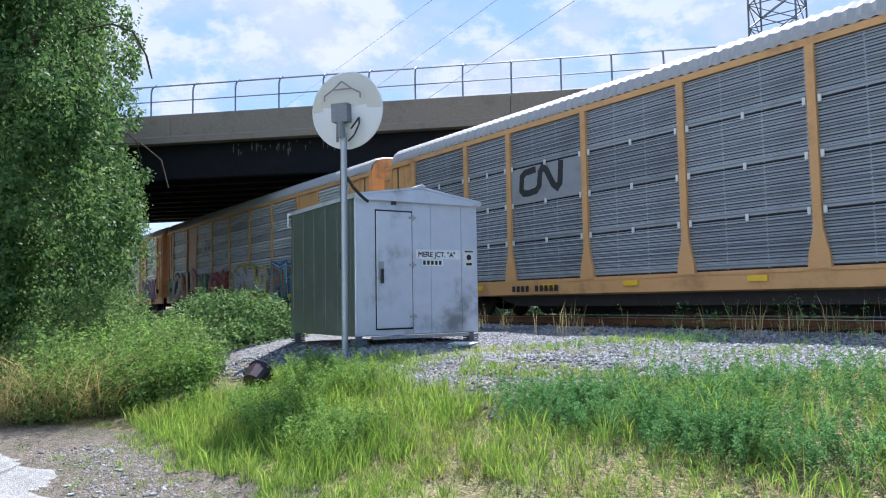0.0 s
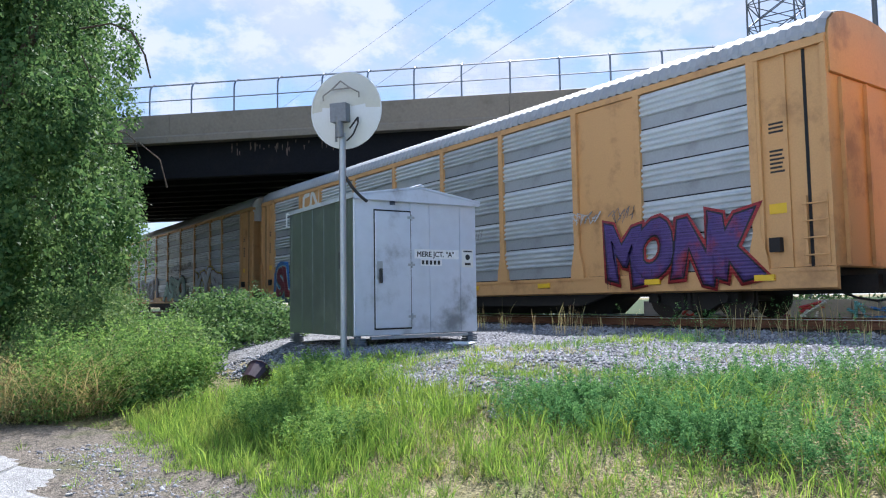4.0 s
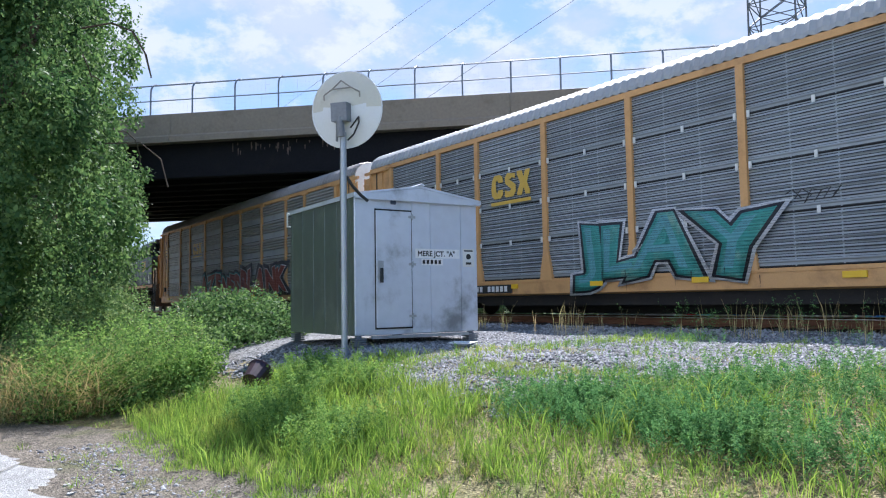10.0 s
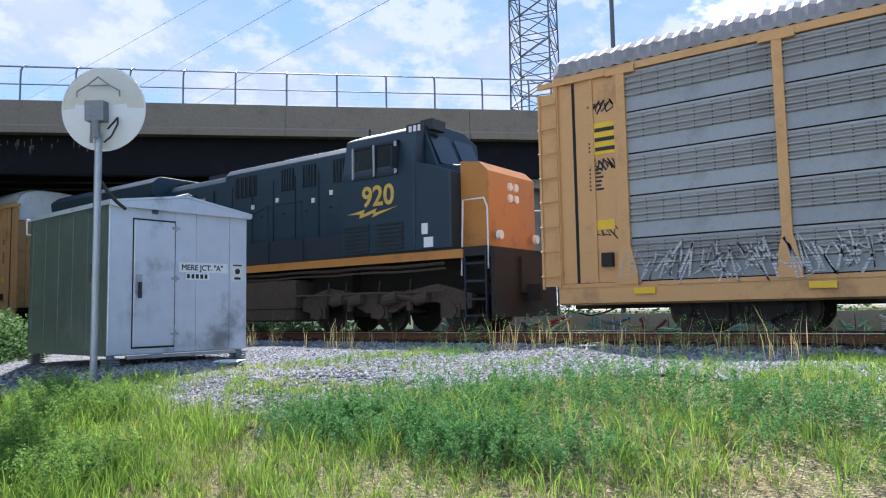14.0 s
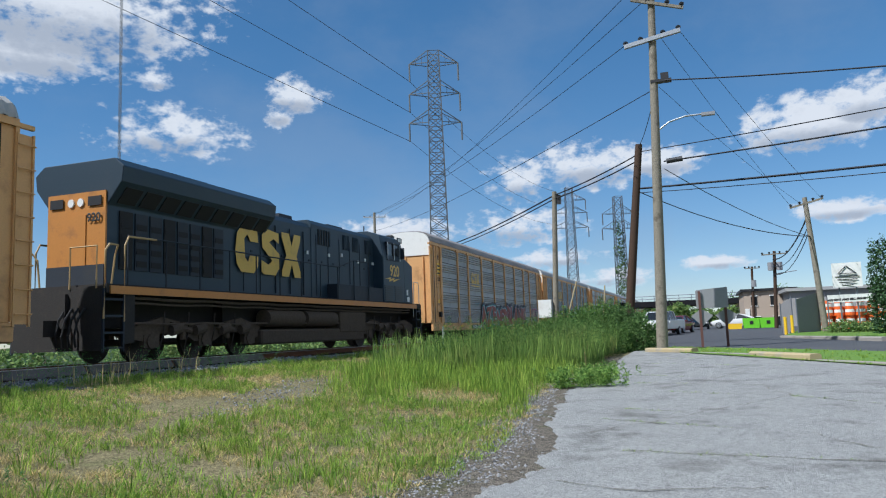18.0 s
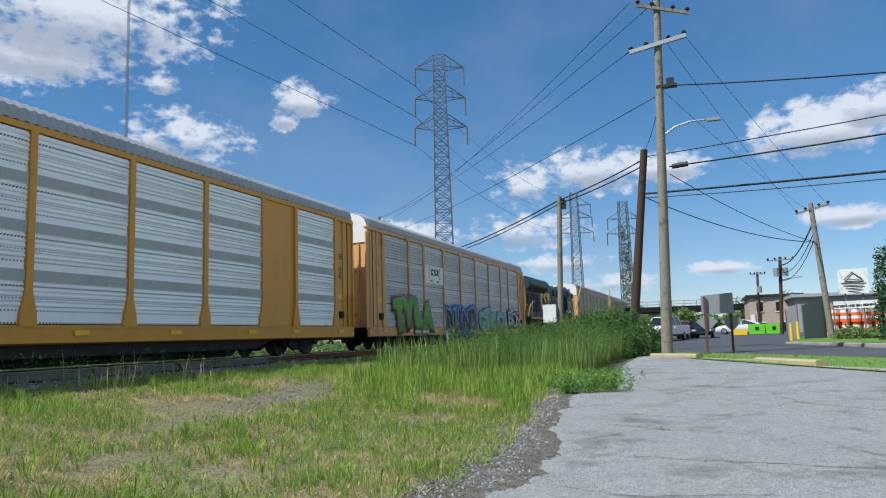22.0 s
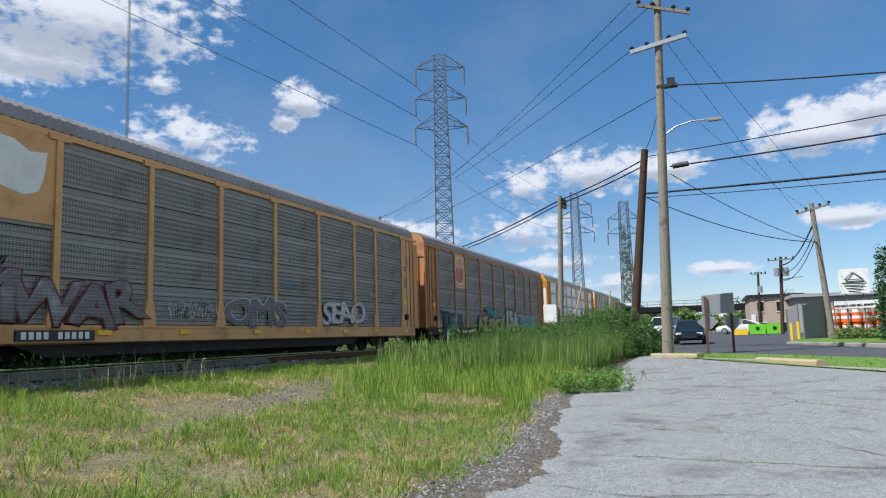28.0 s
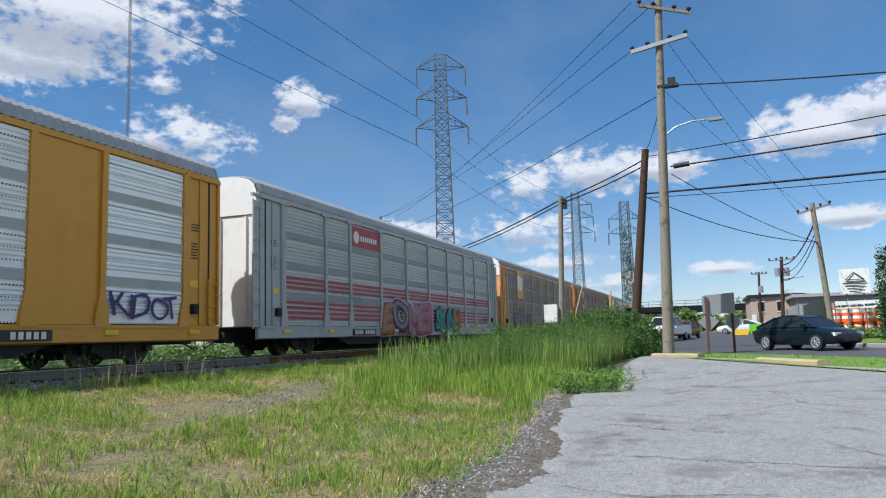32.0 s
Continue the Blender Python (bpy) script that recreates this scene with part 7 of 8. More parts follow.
shrub("dark_bush", "dense dark green bush beside the rails", [(-16.5, 6.2, 1.1, 1.5, 1.0, 0.75), (-18.2, 6.0, 1.1, 1.4, 1.0, 0.8), (-15.2, 6.3, 0.95, 0.9, 0.8, 0.55), (-14.6, 5.4, 0.8, 0.8, 0.7, 0.4)], 20000, 0.08, vine_green, 32, 8)
weeds("leafy_weeds", "bright green leafy weeds beside the gravel", 260, in_band(-11.4, -9.7, 2.3, 3.6, -0.1, 12), 0.75, 0.05, weed_green, 33, 60)
FEATHER = [(-3.4, 5.5, 1.3, 0.75), (-4.5, 4.7, 0.9, 0.35), (-1.4, 5.9, 1.6, 0.8), (0.8, 6.2, 1.4, 0.7), (-3.0, 4.6, 1.0, 0.3)]


def in_feather(rng, n):
    k = rng.integers(0, len(FEATHER), n)
    F = np.array(FEATHER)[k]
    a, q = rng.uniform(0, 6.283, n), rng.random(n) ** 0.7 * rng.uniform(0.6, 1.6, n)
    return np.stack([F[:, 0] + F[:, 2] * q * np.cos(a), F[:, 1] + F[:, 3] * q * np.sin(a)], -1)


weeds("feathery_weeds", "lush feathery blue-green weeds on the bank", 2000, in_feather, 0.27, 0.022, feather_green, 34, 70)
weeds("bank_weeds", "leafy green weeds before the gravel mound", 760, in_band(-9.8, -5.8, 2.8, 4.6, 0.05, 33), 0.42, 0.03, weed_green, 35, 46)
weeds("gravel_weeds", "small green weeds growing in the gravel", 420, in_band(-8, 5, 5.0, 10.5, 0.2, 36), 0.28, 0.022, feather_green, 38, 40)
weeds("verge_weeds", "small leafy weeds in the verge grass", 2200, in_band(-8, 28, 2.4, 10, 0.05, 39, lambda x: lot_edge(x) + 0.5), 0.16, 0.022, weed_green, 39, 26)
weeds("lot_corner_weeds", "leafy weed clumps creeping over the asphalt's corner", 240, lambda r, n: np.concatenate([np.array([(15.9, 2.1), (16.6, 2.5), (17.6, 2.4), (15.6, 2.9)])[r.integers(0, 4, n)] + r.normal(size=(n, 2)) * 0.22]), 0.45, 0.06, weed_green, 40, 30)
grass("lawn_left", "bright green grass tufts on the bank", 52000, in_band(-9.5, 4, 1.9, 5.8, -0.12, 2, lambda x: lot_edge(x) + 0.55), 0.17, 0.0032, grass_green, 41, 0.6)
grass("tuft_grass_left", "longer light green grass tufts", 9000, in_band(-9.5, 3, 2.0, 5.4, 0.12, 6, lambda x: lot_edge(x) + 0.5), 0.42, 0.004, grass_green, 48, 0.5, per=14)
grass("tall_grass_left", "tall bright green grass before the mound", 16000, in_band(-10.2, -5.4, 2.2, 4.6, 0.0, 5, lambda x: lot_edge(x) + 0.6), 0.44, 0.004, grass_green, 42, 0.45, per=14)
grass("straw_left", "dry straw-coloured grass between the stones", 46000, in_band(-9, 6, 2.3, 7.6, -0.2, 9, lambda x: lot_edge(x) + 0.3), 0.11, 0.0026, grass_dry, 43, 1.0)
grass("margin_grass", "sparse grass tufts in the gravelly margin", 9000, in_band(-10.5, 12, 0.6, 3.4, 0.08, 25, lambda x: lot_edge(x) + 0.1), 0.14, 0.0032, grass_green, 58, 0.8)
grass("gravel_grass", "thin green grass growing in the gravel", 12000, in_band(-8.5, 6, 5.2, 11.0, 0.16, 11), 0.26, 0.0036, grass_green, 49, 0.5)
grass("lawn_right", "sunlit green grass verge beside the track", 140000, in_band(-2, 30, 2.4, 11.8, -0.16, 12, lambda x: lot_edge(x) + 0.4), 0.21, 0.004, grass_green, 44, 0.6)
grass("tuft_grass_right", "longer green grass tufts on the verge", 44000, in_band(0, 28, 2.6, 11.8, 0.14, 14, lambda x: lot_edge(x) + 0.35), 0.36, 0.0045, grass_green, 50, 0.4, per=14)
grass("straw_right", "dry yellow grass on the verge", 170000, in_band(1, 30, 2.6, 11.6, -0.25, 17, lambda x: lot_edge(x) + 0.2), 0.15, 0.0035, grass_dry, 45, 1.0)
grass("tall_grass_right", "tall green grass below the bushes", 20000, in_band(16.5, 31, 2.8, 8.4, -0.25, 20, lambda x: lot_edge(x) + 0.3 + 0.9 * (22 - x) * (x < 22)), 1.3, 0.0085, stalk_green, 46, 0.14, per=7, spread=0.12)
grass("reed_stalks", "dense upright green stalks before the bushes", 26000, in_band(17.5, 29.5, 2.9, 6.6, -0.35, 27, lambda x: lot_edge(x) + 0.35 + 0.8 * (21 - x) * (x < 21)), 1.45, 0.008, stalk_green, 59, 0.1, per=6, spread=0.1)
grass("knee_high_grass", "knee-high green grass before the stalks", 16000, in_band(12.5, 21, 3.0, 8.0, -0.05, 29, lambda x: lot_edge(x) + 0.45), 0.75, 0.006, grass_green, 61, 0.2, per=7, spread=0.12)
grass("dead_stalks", "scattered brown dead stalks among the bushes", 900, in_band(20, 31, 2.9, 5.2, 0.1, 28, lambda x: lot_edge(x) + 0.3), 1.1, 0.007, grass_dry, 60, 0.25, "weeds", 3)
weeds("tall_feather_weeds", "tall feathery green weeds at the lot's corner", 1500, in_band(18.0, 29, 2.8, 6.8, -0.2, 21, lambda x: lot_edge(x) + 0.4 + 0.7 * (22 - x) * (x < 22)), 1.5, 0.05, thicket_green, 55, 44)
grass("trackside_weeds", "thin dry weed stalks beside the rail", 900, in_band(-14, 14, 10.2, 12.6, 0.1, 23), 1.0, 0.006, grass_dry, 47, 0.2, per=3)
weeds("trackside_plants", "thin upright weeds along the ballast", 520, in_band(-9, 17, 10.4, 12.8, 0.0, 24), 0.75, 0.03, feather_green, 56, 26)
grass("crack_grass", "short grass tufts growing from the asphalt cracks", 3200, lambda r, n: (lambda a, b, f: a + (b - a) * f)(np.array([(16.4, 1.5), (8.46, 0.95), (8.31, 0.21), (12.1, 1.3), (13.8, -1.29), (22.4, 1.6), (21.2, -0.4), (18.6, 2.0), (10.9, 1.5), (14.6, 0.7), (24.6, 1.2)])[(k_ := r.integers(0, 11, n))], np.array([(15.7, -0.94), (8.31, 0.21), (8.18, -1.5), (11.7, 0.4), (12.7, -2.4), (21.2, -0.4), (20.6, -2.2), (17.9, 0.6), (10.2, -0.2), (14.1, -0.3), (24.0, -1.8)])[k_], r.random((n, 1)) ** 1.6), 0.09, 0.004, grass_green, 57, 0.8)
shrub("bush_thicket", "thick green bushes and weeds at the lot's corner", [(27.5, 5.0, 0.9, 1.5, 1.0, 0.9), (29.5, 5.2, 1.1, 1.3, 1.0, 1.2), (31, 4.6, 1.2, 1.2, 0.9, 1.2), (25.0, 5.6, 0.7, 1.2, 0.9, 0.7), (30.2, 3.3, 0.7, 0.9, 0.6, 0.9), (28.4, 3.6, 0.6, 0.8, 0.6, 0.7), (32.6, 4.2, 1.3, 1.2, 0.9, 1.4), (26.4, 4.2, 0.5, 0.7, 0.6, 0.6), (29.0, 4.4, 1.5, 0.5, 0.5, 0.7), (27.0, 5.6, 1.3, 0.5, 0.5, 0.6)], 60000, 0.075, thicket_green, 36, 26, -0.3)
shrub("hedge_bush", "dark rounded bush beside the wooden pole", [(31.0, 2.6, 0.9, 1.1, 0.7, 1.1), (32.0, 3.4, 1.2, 1.0, 0.8, 1.3)], 16000, 0.09, vine_green, 37, 8)


# ---------------------------------------------------------------- the right side: poles, towers, wires
def pole(name, label, foot, head, r0, r1, material, group="utility poles"):
    p = thing(name, label, "utility pole", pose(*foot), group=group)
    bm = bmesh.new()
    tube(bm, (0, 0, -0.3), Vector(head) - Vector(foot), r0, r1, 12)
    part("shaft", bm, material, p, "", None, 0, True)
    return p


def lattice(name, label, foot, height, w0, w1, arms, n=18, turn=0.0, r=0.07):
    """Lattice mast of four legs with crossed bracing and tapered arms."""
    t = thing(name, label, "pylon", pose(*foot, 0, 0, turn), group="pylons")
    half = lambda z: (w0 + (w1 - w0) * z / height) / 2
    for sx in (-1, 1):
        for sy in (-1, 1):
            bm = bmesh.new()
            tube(bm, (sx * half(0), sy * half(0), -0.3), (sx * half(height), sy * half(height), height), r, r * 0.8, 4)
            part("leg", bm, tower_steel, t)
    bm = bmesh.new()
    for k in range(n):
        z0, z1 = height * k / n, height * (k + 1) / n
        a, b = half(z0), half(z1)
        for q in range(4):
            ca, sa = ((1, -1), (1, 1), (-1, 1), (-1, -1))[q], ((1, 1), (-1, 1), (-1, -1), (1, -1))[q]
            tube(bm, (ca[0] * a, ca[1] * a, z0), (sa[0] * b, sa[1] * b, z1), r * 0.5, seg=4, caps=False)
            tube(bm, (sa[0] * a, sa[1] * a, z0), (ca[0] * b, ca[1] * b, z1), r * 0.5, seg=4, caps=False)
            tube(bm, (ca[0] * b, ca[1] * b, z1), (sa[0] * b, sa[1] * b, z1), r * 0.5, seg=4, caps=False)
    part("bracing", bm, tower_steel, t)
    for z, reach in arms:
        h = half(z)
        for s in (-1, 1):
            bm = bmesh.new()
            tip = (s * reach, 0, z + 0.1)
            for sy in (-1, 1):
                tube(bm, (s * h, sy * h, z), tip, r * 0.6, seg=4)
                tube(bm, (s * h, sy * h, z + 1.6), tip, r * 0.6, seg=4)
            for f in (0.33, 0.66):
                tube(bm, (s * (h + (reach - h) * f), 0, z + 1.6 * (1 - f)), (s * (h + (reach - h) * f), 0, z), r * 0.4, seg=4)
            tube(bm, tip, (tip[0], tip[1], z - 2.2), 0.11, seg=6)
            part("arm", bm, tower_steel, t)
    return t


lattice("pylon", "tall grey steel lattice pylon with three pairs of arms", (84.7, 30.4, 0), 37.2, 2.6, 1.4, ((31.6, 3.2), (35.6, 3.1), (27.8, 3.3)), 26, 110, 0.1)
lattice("pylon", "distant grey steel lattice pylon", (168, 28, 0), 34, 2.6, 1.6, ((28.0, 4.0), (31.0, 3.8), (24.5, 4.2)), 20, 110, 0.1)
lattice("pylon", "distant lattice pylon overgrown with creeper", (149, 15.1, 0), 27.5, 2.4, 1.6, ((21.0, 3.4), (24.0, 3.2)), 16, 110, 0.1)
creeper_pts = []
for k in range(16):
    f = k / 15
    creeper_pts.append((149 + 0.5 * math.sin(k * 2.1), 15.1 + 0.4 * math.cos(k * 1.7), 2 + 20 * f, 1.3 - 0.7 * f + 0.3 * math.sin(k * 3.3), 1.3 - 0.7 * f, 1.3))
tagged(put("creeper", leaf_mesh("creeper", clump_points(creeper_pts, 1800, 66), 0.4, vine_green, 66, 0.5)), "dark creeper climbing the lattice pylon", "creeper", kind="stuff")
lattice("pylon", "grey steel lattice pylon rising behind the overpass", (-29.0, 52.5, 0), 47, 3.6, 3.0, ((43.4, 4.0), (39.6, 4.0), (34.3, 4.0)), 26, 15, 0.09)
lattice("pylon", "faraway lattice pylon under the overpass", (-246, 84.6, 0), 56, 4.5, 3.0, ((52.5, 7.0), (38.6, 7.0), (25.6, 7.0)), 16, 160, 0.2)
lattice("radio_mast", "slender lattice radio mast", (108.5, 103.6, 0), 72, 0.4, 0.35, (), 60, 10, 0.03)
bm = bmesh.new()
tube(bm, (-21.0, 50.0, 0), (-21.0, 50.0, 40), 0.2, 0.15, 8)
part("shaft", bm, tower_steel, thing("steel_pole", "tall plain steel pole behind the overpass", "pole"))

big_pole = pole("utility_pole", "tall weathered wooden utility pole with a street light", (29.46, 1.66, 0.4), (29.48, 1.13, 15.4), 0.225, 0.135, wood_pole)
tar_pole = pole("utility_pole", "dark leaning tarred wooden pole", (35.8, 3.6, 0.5), (35.92, 2.46, 10.26), 0.23, 0.17, brown_pole)
grey_pole = pole("utility_pole", "slim grey wooden pole with a white box", (39.2, 7.65, 0.5), (39.32, 7.33, 9.0), 0.16, 0.13, wood_pole)
lean_pole = pole("utility_pole", "leaning wooden utility pole beside the fence", (49.5, -6.8, 0.6), (49.6, -6.28, 9.05), 0.2, 0.14, wood_pole)
far_pole = pole("utility_pole", "distant wooden pole with transformers", (69.8, -5.7, 0.8), (69.74, -6.06, 7.6), 0.17, 0.13, brown_pole)
far_pole_2 = pole("utility_pole", "distant thin wooden pole", (84.9, -4.8, 0.9), (84.85, -5.04, 7.4), 0.15, 0.12, brown_pole)
back_pole = pole("utility_pole", "wooden pole showing above the train", (108.0, 50.0, 0.5), (108.0, 50.0, 21.5), 0.3, 0.2, wood_pole)


def slab_w(bm, a, b, z0, z1, t=0.02):
    """Upright sheet between two plan points."""
    d = Vector((b[0] - a[0], b[1] - a[1])).normalized()
    w = Vector((d.y, -d.x)) * t if d.y < 0 else Vector((-d.y, d.x)) * t
    P = [(a[0], a[1]), (b[0], b[1]), (b[0] + w.x, b[1] + w.y), (a[0] + w.x, a[1] + w.y)]
    lo, hi = [bm.verts.new((*p, z0)) for p in P], [bm.verts.new((*p, z1)) for p in P]
    for i in range(4):
        j = (i + 1) % 4
        bm.faces.new((lo[i], lo[j], hi[j], hi[i]))
    bm.faces.new(lo[::-1])
    bm.faces.new(hi)


def on(parent, name, material, make, label=""):
    """A part given in world places, hung on its thing."""
    bm = bmesh.new()
    make(bm)
    o = parent.matrix_basis.translation
    for v in bm.verts:
        v.co -= o
    return part(name, bm, material, parent, label)


def crossarm(parent, a, b, t=0.09):
    on(parent, "crossarm", pipe_zinc if t > 0.1 else wood_pole, lambda bm: tube(bm, a, b, t, seg=4))
    a, b = Vector(a), Vector(b)
    for f in (0.03, 0.3, 0.7, 0.97):
        p = a.lerp(b, f)
        on(parent, "insulator", glass_dark, lambda bm: (tube(bm, p, p + Vector((0, 0, 0.22)), 0.07, 0.05, 6), tube(bm, p + Vector((0, 0, .12)), p + Vector((0, 0, .18)), 0.1, 0.1, 8)))


crossarm(big_pole, (29.3, 2.32, 12.71), (29.3, 0.14, 13.06), 0.11)
crossarm(big_pole, (29.3, 1.94, 14.64), (29.3, -0.04, 13.95), 0.08)
lamp_pts = [(29.45, 1.2, 9.2), (29.4, 0.8, 9.45), (29.4, 0.2, 9.6), (29.4, -0.4, 9.6)]
on(big_pole, "lamp_arm", pipe_zinc, lambda bm: rod(bm, lamp_pts, 0.035))
on(big_pole, "lamp_head", sign_grey, lambda bm: box(bm, 29.3, 29.5, -0.9, -0.4, 9.52, 9.64))
on(big_pole, "wire_bracket", black_paint, lambda bm: (box(bm, 29.3, 29.6, 0.6, 1.4, 11.1, 11.2), box(bm, 29.3, 29.5, 0.7, 1.0, 11.2, 11.45)))
on(big_pole, "splice_box", black_paint, lambda bm: tube(bm, (29.2, 1.0, 7.85), (29.2, 0.4, 7.9), 0.1, seg=8))
on(grey_pole, "meter_box", white_paint, lambda bm: box(bm, 38.9, 39.15, 7.75, 8.45, 2.15, 3.1), "white metal box")
on(grey_pole, "pole_cap", black_paint, lambda bm: box(bm, 39.2, 39.45, 7.0, 7.2, 8.3, 8.8))
crossarm(lean_pole, (49.5, -5.4, 8.45), (49.5, -7.3, 8.9), 0.08)
crossarm(far_pole, (69.6, -5.0, 7.3), (69.6, -7.1, 7.35), 0.07)
for dy in (-0.35, 0.35):
    on(far_pole, "transformer", sign_grey, lambda bm: tube(bm, (69.5, -6.0 + dy, 5.9), (69.5, -6.0 + dy, 6.6), 0.25, seg=10))
on(far_pole, "lamp_arm", pipe_zinc, lambda bm: tube(bm, (69.7, -6.1, 5.6), (69.7, -7.7, 5.8), 0.04, seg=6))
crossarm(far_pole_2, (84.7, -4.3, 7.2), (84.7, -5.8, 7.2), 0.06)
on(far_pole_2, "transformer", sign_grey, lambda bm: tube(bm, (84.6, -5.1, 5.2), (84.6, -5.1, 5.9), 0.25, seg=10))
crossarm(back_pole, (108.0, 48.0, 20.6), (108.0, 52.0, 20.9), 0.12)


# ---- wires, each a sagging line between two fastenings
def wire(a, b, r=0.02, sag=0.3, label="thin black overhead power wire"):
    a, b = Vector(a), Vector(b)
    bm = bmesh.new()
    n = 10
    pts = [a.lerp(b, i / n) - Vector((0, 0, 4 * sag * (i / n) * (1 - i / n))) for i in range(n + 1)]
    rod(bm, pts, r, 4)
    tagged(part("overhead_wire", bm, wire_black, None), label, "wire", "overhead wires")


WIRES = [
    ((29.3, 2.2, 14.8), (108, 48.2, 21.0), 0.017, 1.2), ((29.3, 1.3, 14.6), (108, 50.0, 21.4), 0.017, 1.2), ((29.3, 2.25, 12.8), (108, 51.8, 21.0), 0.017, 1.2),
    ((29.45, 1.2, 10.9), (108, 50.0, 18.5), 0.02, 0.8),
    ((35.9, 2.5, 9.8), (39.3, 7.35, 8.8), 0.035, 0.1), ((35.9, 2.5, 9.5), (39.3, 7.35, 8.6), 0.035, 0.1), ((39.3, 7.35, 8.8), (90, 38, 12.2), 0.045, 0.9), ((39.3, 7.35, 8.6), (90, 38, 11.8), 0.035, 0.9),
    ((35.9, 2.6, 8.1), (22, -16, 5.8), 0.045, 0.1), ((35.9, 2.6, 7.9), (22, -16, 5.65), 0.018, 0.2), ((35.9, 2.5, 9.9), (22, -16, 8.2), 0.022, 0.15),
    ((29.4, 1.1, 7.9), (20, -16, 7.1), 0.03, 0.15), ((29.45, 1.1, 11.2), (20, -16, 7.4), 0.026, 0.3),
    ((29.4, 1.1, 7.6), (49.5, -6.4, 6.6), 0.02, 0.3), ((35.85, 2.7, 8.0), (49.5, -6.4, 6.6), 0.025, 0.5),
    ((29.3, 0.2, 13.1), (49.5, -7.2, 8.9), 0.011, 0.2), ((29.3, 0.9, 12.9), (49.5, -5.5, 8.5), 0.011, 0.2), ((29.3, 1.1, 10.9), (49.5, -6.0, 8.7), 0.011, 0.2),
    ((35.9, 2.5, 10.1), (29.45, 1.2, 11.0), 0.015, 0.3), ((49.55, -6.4, 8.0), (69.7, -5.9, 6.9), 0.05, 0.8), ((49.55, -6.4, 7.4), (69.7, -5.9, 6.3), 0.03, 0.9), ((49.5, -6.4, 7.0), (69.7, -5.9, 5.6), 0.03, 0.9),
]
for w_ in WIRES:
    wire(*w_)
# high conductors: from the pylon over the train, and those over the overpass
for tip, back in (((83.6, 33.4, 25.6), (61.6, 65.6, 42.5)), ((83.6, 33.4, 29.4), (70.1, 56.5, 44.4)), ((83.6, 33.3, 33.4), (75.6, 48.8, 45.6))):
    tip, back = Vector(tip), Vector(back)
    wire(tip, tip + (back - tip) * 2.2, 0.035, 0.0, "high-voltage conductor hung between pylons")
    wire(tip, (168, 31, tip.z), 0.03, 2.5, "high-voltage conductor hung between pylons")
for z_near, z_far in ((43.4, 54.6), (39.6, 38.6), (34.3, 25.6)):
    wire((-246, 84.6, z_far), (-29, 52.5, z_near), 0.03, 0.0, "high-voltage conductor hung between pylons")


# ---- kerb, grass strip, road
def strip(name, pts_near, pts_far, lift, material, label, n=30, rows=5, category=""):
    co, f = [], []

    def along(pts, t):
        k = min(int(t * (len(pts) - 1)), len(pts) - 2)
        return Vector(pts[k]).lerp(Vector(pts[k + 1]), t * (len(pts) - 1) - k)
    for i in range(n + 1):
        a, b = along(pts_near, i / n), along(pts_far, i / n)
        for k in range(rows + 1):
            p = a.lerp(b, k / rows)
            co.append((p.x, p.y, gz(p.x, p.y) + lift))
    for i in range(n):
        for k in range(rows):
            q = i * (rows + 1) + k
            f += [q, q + rows + 1, q + rows + 2, q + 1]
    me = raw_mesh(name, np.array(co), 4, np.array(f), material)
    return tagged(put(name, me), label, category or name, kind="structure")


lawn = mat("mown_lawn", (0.13, 0.23, 0.045), 0.9, 0, 14, 0.4, 0.6, (0.19, 0.2, 0.08), 0.6, 0.6)
strip("lawn_strip", [(30.4, 2.6), (20.1, -3.9), (10, -11)], [(33.3, 2.0), (24.5, -6.0), (12, -16)], 0.05, lawn, "narrow mown grass strip behind the kerb", category="lawn")
strip("road", [(33.2, 2.4), (24.3, -6.2), (11, -17)], [(100, 4), (100, -4), (60, -50)], 0.03, asphalt_road, "grey asphalt road and yard entrance", 30, 12)
strip("lawn_island", [(41.9, -3.8), (33.4, -6.6), (22, -15)], [(56, -6.0), (52, -14), (40, -26)], 0.12, lawn, "raised grass island beside the fence", category="lawn")


def kerb(a, b, h, w, material, label):
    a, b = Vector(a), Vector(b)
    d = (b - a)
    L_ = d.length
    bm = bmesh.new()
    prism(bm, [(-w / 2, -0.15), (w / 2, -0.15), (w / 2, h * 0.7), (w / 2 - 0.05, h), (-w / 2 + 0.05, h), (-w / 2, h * 0.7)], 0, L_)
    z = gz(a.x, a.y)
    tagged(part("kerb", bm, material, None, "", pose(a.x, a.y, z, 0, 0, math.degrees(math.atan2(d.y, d.x)))), label, "kerb", kind="structure")


kerb((29.2, 2.15), (27.6, 0.45), 0.16, 0.35, kerb_paint, "worn yellow concrete kerb block")
kerb((25.2, -1.35), (22.4, -2.75), 0.16, 0.35, kerb_paint, "worn yellow concrete kerb block")
kerb((27.5, 0.35), (25.3, -1.3), 0.05, 0.25, concrete, "sunken concrete kerb")
kerb((22.3, -2.8), (14, -8), 0.06, 0.25, concrete, "sunken concrete kerb")
kerb((42.0, -3.7), (33.2, -6.6), 0.14, 0.3, concrete, "pale concrete kerb of the grass island")
grass("strip_grass", "short green grass on the kerb strip", 9000, lambda r, n: (lambda u, v: np.stack([30.4 - 10.3 * u + v * (2.9 + 1.5 * u), 2.6 - 6.5 * u - v * (0.6 + 1.5 * u)], -1))(r.random(n), r.random(n)), 0.16, 0.012, grass_green, 51)
